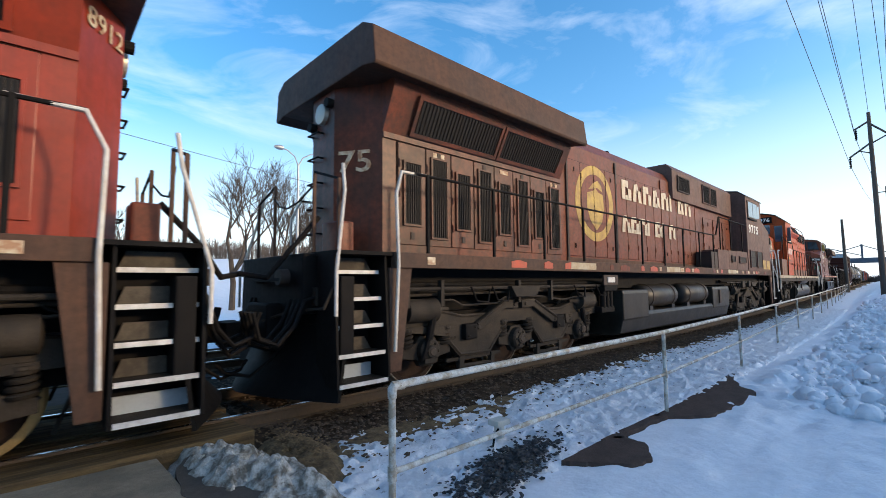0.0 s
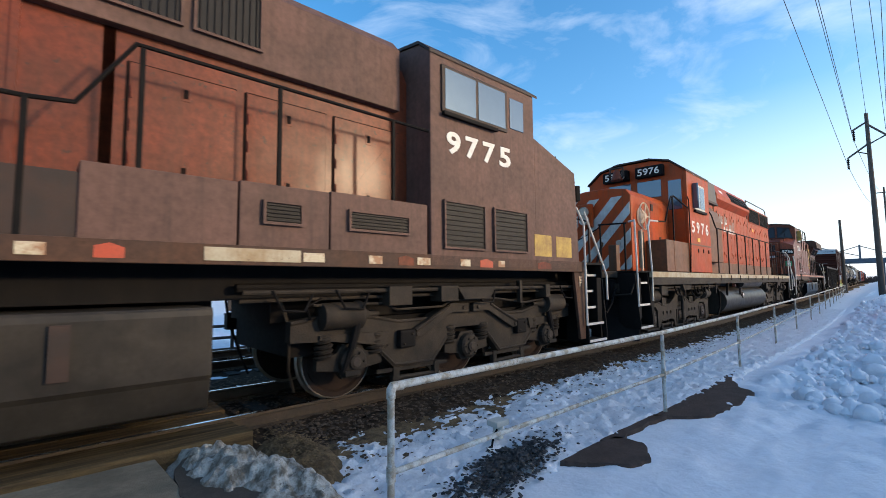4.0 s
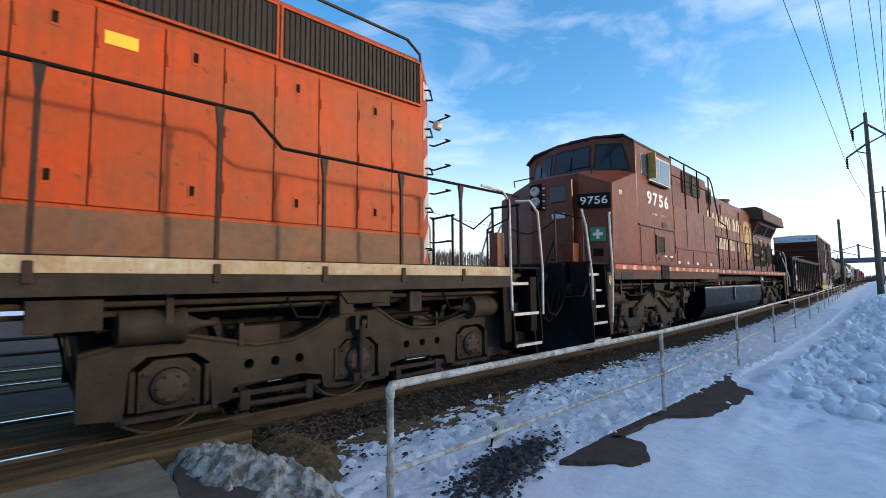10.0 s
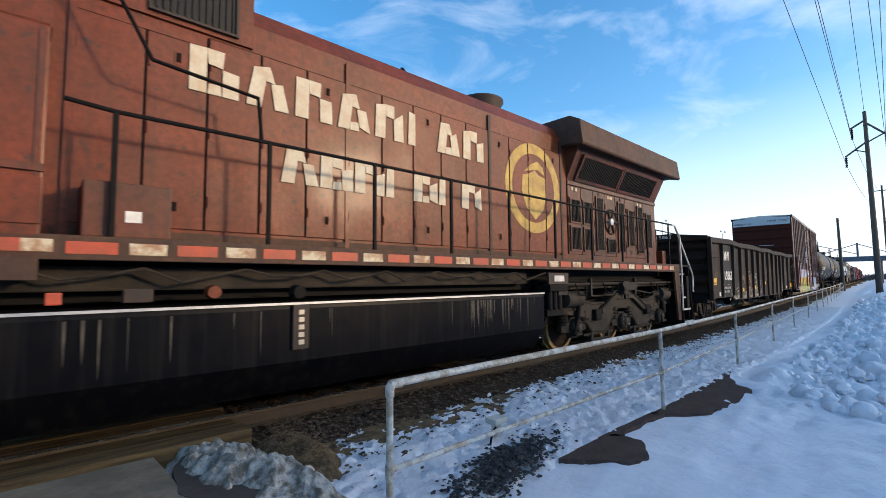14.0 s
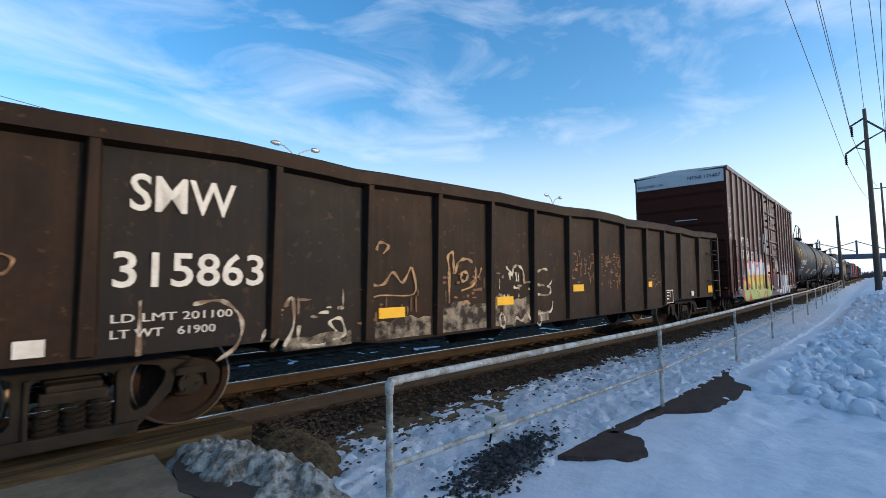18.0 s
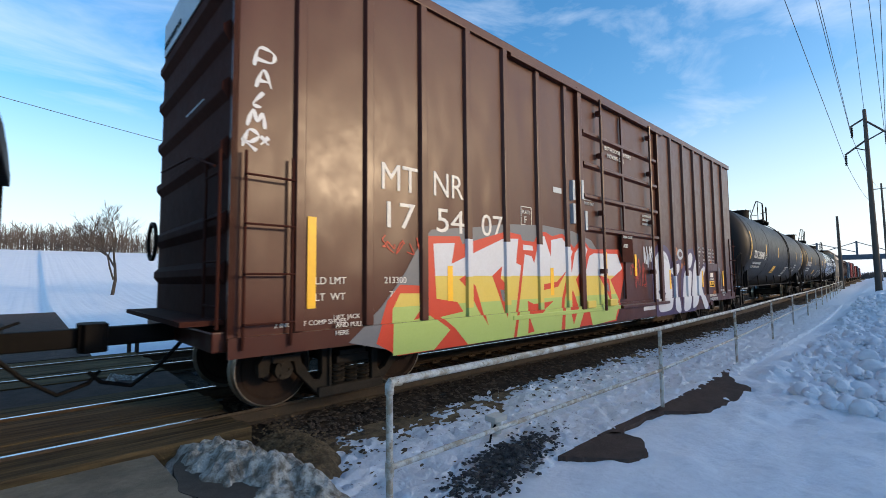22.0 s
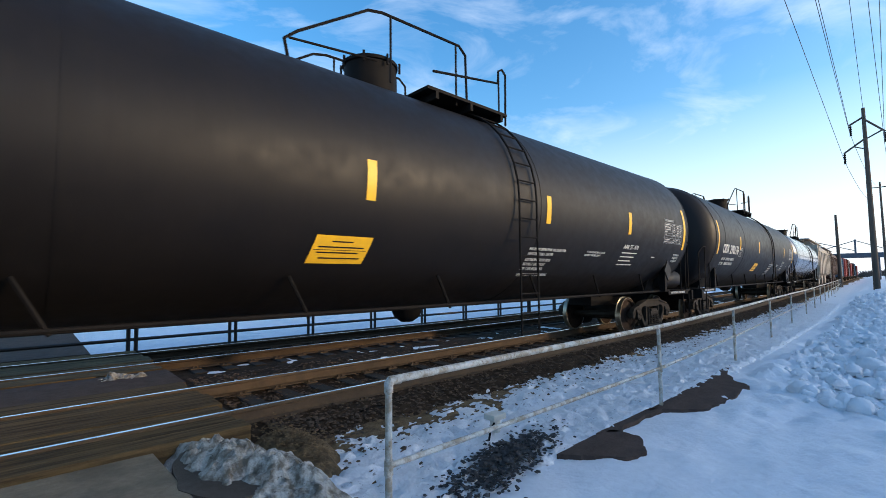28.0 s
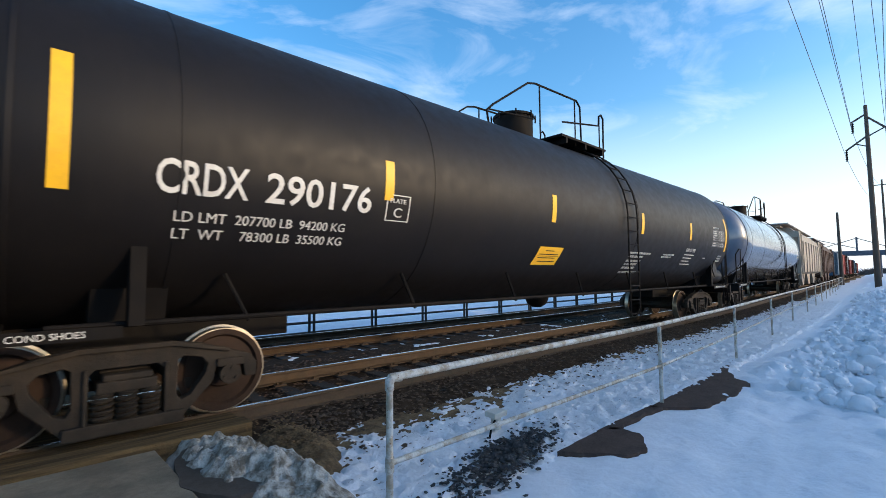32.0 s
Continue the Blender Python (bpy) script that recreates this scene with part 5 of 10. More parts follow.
    letters("OPEN", 0.06, door, (x(100.43), Y - 0.094, 2.33), M_WHITE, "stencil", 0.2)
    letters("CLOSE", 0.06, door, (x(100.67), Y - 0.094, 2.33), M_WHITE, "stencil", 0.23)
    letters("ASD", 0.09, door, (x(100.44), Y - 0.094, 2.12), M_WHITE, "stencil", 0.22)
    letters("SECURITY", 0.06, door, (x(98.98), Y - 0.012, 3.02), M_WHITE, "stencil", 0.3)
    letters("DEVICE ONLY", 0.06, door, (x(98.98), Y - 0.012, 2.93), M_WHITE, "stencil", 0.36)
    part("door_track", Mesh().box(x(100.3), d1 + 0.3, Y - 0.12, Y, 0.80, 0.87), M_BOXCAR, car, bevel=0.01)
    part("door_track", Mesh().box(d0 - 2.2, x(100.3) - 0.004, Y - 0.06, Y, 0.80, 0.87), M_MURAL_GREEN, car, "door track sprayed over in lime green", bevel=0.01)
    for X in (99.0, 99.9):
        part("door_roller", Mesh().box(x(X) - 0.16, x(X) + 0.16, Y - 0.11, Y - 0.04, 0.88, 1.02), M_MURAL_YELLOW, car, bevel=0.02)
    part("door_track", Mesh().box(d0 - 2.2, d1 + 0.3, Y - 0.10, Y, zt - 0.2, zt - 0.14), M_BOXCAR, car, bevel=0.01)
    for q in (-1, 1):
        part("end_sheet", Mesh().box(min(q * e, q * (e - 0.06)), max(q * e, q * (e - 0.06)), -w, w, 0.95, zt - 0.1), M_BOXEND, car, "dark brown end wall")
        for z in (1.55, 2.05, 2.8, 3.4, 4.0, 4.55):
            part("end_rib", Mesh().prism([(q * e, z - 0.12), (q * (e + 0.07), z - 0.03), (q * (e + 0.07), z + 0.05), (q * e, z + 0.12)], "y", -w + 0.1, w - 0.1), M_BOXEND, car, bevel=0.008)
        part("gable_panel", Mesh().prism([(-w + 0.06, 4.82), (w - 0.06, 4.82), (w - 0.06, 5.26), (0, 5.34), (-w + 0.06, 5.26)], "x", q * (e + 0.005), q * (e + 0.02)), M_GREYWHITE, car, "pale grey excess-height panel")
        part("end_sill", Mesh().box(q * e - 0.12, q * e + 0.14, -1.5, 1.5, 0.78, 0.98), M_BOXCAR, car, bevel=0.02)
        part("crossover", Mesh().box(min(q * e, q * (e + 0.38)), max(q * e, q * (e + 0.38)), -1.45, 1.45, 1.04, 1.09), M_BOXEND, car, "brown end crossover platform")
        coupler(car, q * e, q, reach=0.75)
        freight_truck(car, q * (L / 2 - 1.65))
        ladder(car, (-e + 0.12) if q < 0 else (e - 0.55), Y - 0.07, 0.8, 2.75, 4, 0.48, M_BOXEND)
        ladder(car, q * (e + 0.08), -1.5, 1.0, 2.75, 4, 0.45, M_BOXEND, along="y")
        part("jack_pad", Mesh().box(q * (e - 2.5) - 0.1, q * (e - 2.5) + 0.1, Y - 0.03, Y + 0.2, 0.6, 0.74), M_BOXCAR, car)
    part("brake_wheel", Mesh().turned([(-0.02, 0.26), (0.02, 0.26), (0.02, 0.22), (-0.02, 0.22)], "x", (-e - 0.2, 0.9, 2.0), 20, True), M_BLACKIRON, car)
    part("handrail", Mesh().tube([(-e - 0.1, -1.4, 2.6), (-e - 0.12, -0.6, 2.85), (-e - 0.12, 0.9, 2.95)], 0.015, 6), M_BOXEND, car)
    part("roof", Mesh().prism([(-w - 0.03, zt - 0.02), (w + 0.03, zt - 0.02), (w, zt + 0.02), (0, zt + 0.1), (-w, zt + 0.02)], "x", -e, e), M_GALV, car)
    part("underframe", Mesh().box(-e + 0.3, e - 0.3, -0.3, 0.3, 0.6, 0.95).box(-e + 0.3, e - 0.3, -w + 0.05, w - 0.05, 0.9, 0.97), M_BLACKIRON, car)
    part("air_reservoir", Mesh().turned([(-0.6, 0.05), (-0.55, 0.18), (0.55, 0.18), (0.6, 0.05)], "x", (1.6, -0.6, 0.55), 14), M_BLACKIRON, car, smooth=True)
    T = Y - 0.004
    letters("MT", 0.36, car, (x(94.08), T, 2.60), M_WHITE, "reporting_mark", 0.58)
    letters("NR", 0.36, car, (x(94.95), T, 2.62), M_WHITE, "reporting_mark", 0.58)
    letters("17", 0.35, car, (x(94.16), T, 2.12), M_WHITE, "car_number", 0.46)
    letters("54", 0.35, car, (x(95.0), T, 2.12), M_WHITE, "car_number", 0.54)
    letters("07", 0.35, car, (x(95.92), T, 2.12), M_WHITE, "car_number", 0.50)
    part("plate_mark", frame_rule_plain(x(96.9), x(97.2), T, 2.36, 2.68, 0.012), M_WHITE, car)
    letters("PLATE", 0.06, car, (x(96.94), T, 2.56), M_WHITE, "stencil")
    letters("F", 0.12, car, (x(97.0), T, 2.40), M_WHITE, "stencil")
    for t, X, z, h in (("LD LMT", 93.2, 1.42, 0.085), ("LT  WT", 93.2, 1.24, 0.085), ("213300", 94.12, 1.42, 0.085), ("72700", 94.2, 1.24, 0.085), ("2 INCH HF COMP SHOES", 92.75, 0.98, 0.055), ("EMPTY/LOAD", 106.25, 0.86, 0.08), ("1/4 ADJ. BLOCK", 106.25, 0.75, 0.08), ("JOB F16050", 106.45, 1.36, 0.06),
                       ("LIFT, JACK", 93.43, 1.02, 0.055), ("AND PULL", 93.43, 0.935, 0.055), ("HERE", 93.43, 0.85, 0.055),
                       ("LIFT, JACK", 107.5, 1.0, 0.06), ("AND PULL", 107.5, 0.92, 0.06), ("HERE", 107.6, 0.84, 0.06), ("2 INCH HF COMP SHOES", 108.0, 0.98, 0.045)):
        letters(t, h, car, (x(X), T - (0.04 if z < 0.95 else 0.0), z), M_WHITE, "stencil")
    for i, (a, b) in enumerate((("EXH", "17-0"), ("EXW", "10-8"), ("EW", "9-7"), ("IL", "50-6"), ("IW", "9-6"), ("IH", "13-1"))):
        letters(a, 0.065, car, (x(105.5), T, 2.30 - 0.115 * i), M_WHITE, "stencil")
        letters(b, 0.065, car, (x(105.9), T, 2.30 - 0.115 * i), M_WHITE, "stencil")
    for i, (a, b) in enumerate((("EXH W", "8-2"), ("EXW H", "15-9"), ("EW  H", "16-9"), ("EMPTY CG", "4-10"), ("FLOOR HT", "3-8"))):
        letters(a, 0.055, car, (x(106.4), T, 2.28 - 0.11 * i), M_WHITE, "stencil")
        letters(b, 0.055, car, (x(106.82), T, 2.28 - 0.11 * i), M_WHITE, "stencil")
    for i, t in enumerate(("CLOSE AND LOCK", "BOTH DOORS BEFORE", "MOVING CAR")):
        letters(t, 0.09, door, (x(99.75) + 0.12 * i, Y - 0.024, 4.36 - 0.15 * i), M_WHITE, "stencil")
    for i, t in enumerate(("NO LUBE REQUIRED", "DOORS EQUIPPED WITH", "SELF LUBRICATING FITTINGS")):
        letters(t, 0.055, door, (x(101.55) + 0.08, Y - 0.024, 2.92 - 0.1 * i), M_WHITE, "stencil", 0.6)
    part("notice", Mesh().box(x(106.42), x(106.86), T - 0.004, T, 1.15, 1.33), M_YELLOW, car, "yellow excess-height notice")
    letters("THIS CAR", 0.05, car, (x(106.5), T - 0.005, 1.255), M_GRILLE, "stencil", 0.3)
    letters("EXCESS HEIGHT", 0.05, car, (x(106.46), T - 0.005, 1.18), M_GRILLE, "stencil", 0.36)
    part("label_plate", Mesh().box(x(106.5), x(106.78), T - 0.003, T, 1.45, 1.58), M_WHITE, car)
    part("lever_box", Mesh().box(x(106.26), x(107.1), Y - 0.05, Y, 1.64, 1.88), M_BOXCAR, car, bevel=0.015)
    for X in (93.1, 95.19, 97.72, 99.73, 101.16, 103.2, 105.72, 107.73):
        part("reflector", Mesh().box(x(X), x(X) + 0.10, T - 0.012, T - 0.008, 1.16 if X < 99 or X > 103 else 1.5, 2.16 if X < 94 else 1.65 if X < 99 or X > 103 else 2.0), M_YELLOW, car, "yellow reflective strip")
    part("tape", Mesh().box(x(97.88), x(98.16), T - 0.003, T, 3.04, 3.14), M_GREYWHITE, car)
    for X, z in ((98.42, 2.95), (98.42, 2.5), (98.75, 3.0), (98.86, 2.4)):
        part("tape", Mesh().box(x(X), x(X) + 0.08, T - 0.09, T, z, z + 0.38), M_GREYWHITE, car, "peeling strip of silver tape")
    letters("MTNR 175407", 0.13, car, (-e - 0.026, -0.35, 5.0), M_GRILLE, "end_mark", 1.05, end=1)
    letters("EXCESS HEIGHT CAR", 0.09, car, (-e - 0.026, 1.45, 4.92), M_GRILLE, "end_mark", 0.95, end=1)
    for i, z in enumerate((4.1, 3.55)):
        for k in range(3):
            part("stencil", Mesh().box(-e - 0.012, -e - 0.002, -0.6 + 0.06 * k, 0.15 - 0.05 * k, z - 0.07 * k - 0.03, z - 0.07 * k), M_GREYWHITE, car)
    mural(car, x, T)
    return car


def frame_rule_plain(x0, x1, y, z0, z1, t):
    m = Mesh()
    for a, b, c, d in ((x0, x1, z0, z0 + t), (x0, x1, z1 - t, z1), (x0, x0 + t, z0 + t, z1 - t), (x1 - t, x1, z0 + t, z1 - t)):
        m.box(a, b, y - 0.003, y, c, d)
    return m




def flat(car, pts, y, material, name="sprayed_shape"):
    part(name, Mesh().prism(pts, "y", y - 0.0015, y), material, car)


def sprayed(car, x, pts, y, material):
    """A sprayed shape, carried from the side sheet down over the proud sill."""
    for lo, hi, out in ((0.922, 9.0, 0.0), (0.5, 0.922, 0.033)):
        poly = clip_z([(x(a), b) for a, b in pts], lo, hi)
        if len(poly) >= 3:
            flat(car, poly, y - out, material)


def bands(car, pts, x, y, cuts):
    """A letter shape in three bands of colour: white above, then yellow, then green, with a wavering edge between them."""
    for lo, hi, mat in ((-9, cuts[0], M_MURAL_GREEN), (cuts[0], cuts[1], M_MURAL_YELLOW), (cuts[1], 9, M_MURAL_WHITE)):
        poly = clip_z(pts, lo, hi)
        if len(poly) >= 3:
            sprayed(car, x, poly, y, mat)


def mural(car, x, T):
    """Big sprayed lettering-like shapes: plain angular forms in their colours."""
    P = lambda pts: [(x(a), b) for a, b in pts]
    # grey halo and red outline behind the tall piece
    sprayed(car, x, [(93.6, 0.75), (94.06, 1.12), (94.44, 1.55), (94.7, 1.95), (94.9, 2.14), (95.8, 2.24), (96.5, 2.34), (97.56, 2.40), (98.5, 2.36), (99.2, 2.22), (99.6, 1.9), (98.6, 0.95), (95.0, 0.72), (94.2, 0.6)], T - 0.002, M_MURAL_GREY)
    sprayed(car, x, [(93.98, 0.70), (94.16, 1.2), (94.36, 1.4), (94.74, 1.38), (94.72, 1.95), (94.84, 2.05), (95.44, 2.08), (95.5, 1.97), (96.5, 2.22), (96.88, 2.19), (96.92, 2.1), (97.25, 2.09), (97.4, 2.28), (97.62, 2.28), (97.8, 2.22), (98.14, 2.29), (98.55, 2.04), (98.7, 2.16), (98.9, 2.22), (99.12, 2.06), (99.26, 2.04), (100.4, 2.08), (100.67, 1.66), (100.35, 0.95), (100.1, 0.55), (94.3, 0.52)], T - 0.004, M_MURAL_RED)
    for pts in ([(94.22, 0.53), (94.24, 1.09), (94.36, 1.29), (94.70, 1.28), (94.72, 1.10), (94.58, 0.94), (94.86, 0.98), (95.16, 0.80), (95.5, 0.53)],
                [(94.93, 1.95), (95.34, 1.98), (95.27, 1.68), (96.42, 2.10), (96.81, 2.12), (96.74, 1.72), (96.87, 1.68), (96.73, 1.0), (96.6, 0.53), (95.55, 0.53), (95.3, 0.78), (95.05, 0.95), (95.5, 1.0), (95.38, 1.14), (94.98, 1.2)],
                [(96.94, 2.03), (97.2, 2.02), (97.22, 1.94), (96.94, 1.94)],
                [(96.68, 0.53), (96.84, 1.2), (96.98, 1.87), (97.17, 1.84), (97.24, 1.72), (97.42, 2.2), (97.56, 2.21), (97.75, 1.84), (97.77, 2.15), (98.12, 2.21), (98.48, 1.97), (98.3, 1.62), (98.08, 1.1), (97.98, 0.53)],
                [(98.56, 1.94), (98.72, 2.06), (98.9, 2.14), (99.04, 2.03), (98.84, 1.66), (98.57, 1.44), (98.84, 0.9), (98.6, 0.53), (98.1, 0.53), (98.17, 1.1), (98.45, 1.62)],
                [(98.96, 1.6), (99.1, 1.9), (99.28, 1.96), (100.3, 1.98), (100.52, 1.66), (99.95, 1.42), (100.3, 1.0), (100.05, 0.58), (99.1, 0.53), (98.95, 0.95)]):
        bands(car, pts, x, T - 0.006, (1.12, 1.51))
    for pts in ([(96.14, 1.51), (96.38, 1.66), (96.34, 1.47), (96.5, 1.36), (96.46, 0.85), (96.3, 1.2)], [(95.42, 1.46), (95.55, 1.52), (95.76, 1.36), (96.0, 0.76), (95.8, 1.02), (95.62, 1.3)],
                [(97.40, 1.61), (97.34, 1.30), (97.5, 1.26), (97.95, 1.31), (98.28, 1.62), (97.92, 1.40), (97.5, 1.36), (97.46, 1.45)], [(97.04, 1.09), (97.2, 1.03), (97.8, 1.06), (97.34, 0.84), (97.04, 0.88)],
                [(97.02, 0.84), (97.16, 0.58), (96.98, 0.56)], [(94.9, 0.53), (95.22, 0.78), (95.5, 0.53)], [(99.45, 1.52), (99.9, 1.44), (100.0, 0.9), (99.72, 1.25)], [(98.3, 0.9), (98.45, 1.25), (98.62, 0.95), (98.4, 0.6)]):
        sprayed(car, x, pts, T - 0.008, M_MURAL_RED)
    for pts in ([(96.32, 1.3), (96.42, 1.28), (96.44, 1.1), (96.38, 1.12)], [(99.72, 1.38), (99.85, 1.34), (99.9, 1.16), (99.78, 1.22)]):
        sprayed(car, x, pts, T - 0.0095, M_MURAL_GREY)
    # the pale rounded piece with a dark purple edge near the far end
    def blob(pts, grow=0.0):
        cx, cz = sum(p[0] for p in pts) / len(pts), sum(p[1] for p in pts) / len(pts)
        out = []
        for i, p in enumerate(pts):
            q0, q1, q2, q3 = pts[i - 1], p, pts[(i + 1) % len(pts)], pts[(i + 2) % len(pts)]
            for u in (0, 0.25, 0.5, 0.75):
                out.append(tuple(0.5 * (2 * q1[j] + (q2[j] - q0[j]) * u + (2 * q0[j] - 5 * q1[j] + 4 * q2[j] - q3[j]) * u * u + (3 * q1[j] - q0[j] - 3 * q2[j] + q3[j]) * u ** 3) for j in (0, 1)))
        return [(a + grow * (1 if a > cx else -1), b + grow * (1 if b > cz else -1) * 0.9) for a, b in out]
    shapes = ([(102.36, 0.92), (102.2, 0.96), (102.28, 1.17), (102.26, 1.56), (102.28, 1.86), (102.46, 2.05), (102.72, 2.16), (103.0, 2.1), (103.2, 1.91), (103.28, 1.63), (103.24, 1.45), (103.36, 1.22), (103.32, 0.88), (103.2, 0.66), (102.84, 0.6), (102.4, 0.63)],
              [(103.18, 1.62), (103.36, 1.69), (103.88, 1.83), (103.92, 1.64), (103.74, 1.51), (103.68, 1.2), (103.86, 0.58), (103.6, 0.55), (103.46, 0.75), (103.52, 1.45)],
              [(104.1, 0.8), (104.28, 1.57), (104.74, 1.65), (104.86, 1.51), (104.64, 0.75), (104.48, 0.57), (104.1, 0.55)], [(104.52, 1.85), (104.64, 2.07), (104.86, 2.16), (104.98, 2.02), (104.82, 1.76), (104.58, 1.72)],
              [(104.78, 0.74), (105.0, 1.65), (105.24, 1.96), (105.38, 1.89), (105.34, 1.36), (105.7, 1.7), (106.04, 1.73), (105.7, 1.27), (105.8, 0.95), (106.08, 0.61), (105.78, 0.52), (105.38, 0.98), (105.18, 0.7), (104.82, 0.59)])
    for s in shapes:
        sprayed(car, x, blob(s, 0.15), T - 0.002, M_MURAL_PURPLE)
    for s in shapes:
        sprayed(car, x, blob(s), T - 0.004, M_MURAL_WHITE)
    for s in ([(102.58, 1.62), (102.68, 1.7), (102.86, 1.51), (102.74, 1.46), (102.62, 1.49)], [(102.46, 1.11), (102.58, 1.14), (102.82, 1.09), (102.92, 1.05), (102.8, 0.97), (102.58, 1.0)]):
        sprayed(car, x, blob(s), T - 0.006, M_MURAL_PURPLE)
    grey = [(102.36, 1.9), (102.5, 2.02), (102.72, 2.08), (103.0, 2.02), (103.12, 1.88), (102.95, 1.94), (102.7, 1.98), (102.5, 1.93)]
    sprayed(car, x, grey, T - 0.0055, M_GREYWHITE)
    r = random.Random(8)
    for _ in range(16):
        cxx, cz, ra = r.uniform(103.2, 107.2), r.choice((r.uniform(0.7, 1.0), r.uniform(1.6, 2.2))), r.uniform(0.05, 0.13)
        flat(car, P([(cxx + ra * math.cos(a), cz + ra * math.sin(a)) for a in np.linspace(0, 5.9, 14)]), T - 0.001, M_MURAL_ORANGE)
    ring = [(104.04 + 0.22 * math.cos(a), 2.09 + 0.15 * math.sin(a)) for a in np.linspace(0, 6.1, 16)]
    flat(car, P(ring), T - 0.002, M_GREYWHITE)
    flat(car, P([(104.04 + (p[0] - 104.04) * 0.55, 2.09 + (p[1] - 2.09) * 0.5) for p in ring]), T - 0.004, M_BOXCAR)
    rr = random.Random(77)
    for pts in ([(92.50, 3.66), (92.55, 3.86), (92.70, 3.84), (92.68, 3.74), (92.52, 3.74)], [(92.52, 3.44), (92.60, 3.64), (92.68, 3.46)], [(92.54, 3.52), (92.66, 3.52)], [(92.60, 3.40), (92.50, 3.26), (92.58, 3.24)],
                [(92.44, 3.02), (92.50, 3.20), (92.54, 3.08), (92.60, 3.18), (92.62, 3.02)], [(92.40, 2.80), (92.46, 2.98), (92.56, 2.94), (92.48, 2.86), (92.40, 2.88), (92.54, 2.78)], [(92.58, 2.94), (92.66, 2.86)], [(92.66, 2.94), (92.58, 2.85)]):
        stroke(car, [(x(a), b) for a, b in pts], T - 0.002, M_MURAL_WHITE, 0.02)
    scrawl(car, x(107.2), T - 0.002, 1.05, 0.5, 0.75, M_MURAL_GREY, rr, 3, 0.02)
    scrawl(car, x(100.95), T - 0.002, 1.25, 0.8, 0.6, M_MURAL_RED, rr, 6, 0.007)
    scrawl(car, x(101.7), T - 0.002, 1.72, 0.5, 0.5, M_MURAL_WHITE, rr, 5, 0.03)
    bar_text(car, x(101.48), T - 0.036, 0.78, 0.66, 0.09, M_MURAL_WHITE, 1, name="sprayed_line")
    scrawl(car, x(94.02), T - 0.002, 1.78, 0.7, 0.24, M_MURAL_RED, rr, 5, 0.007)


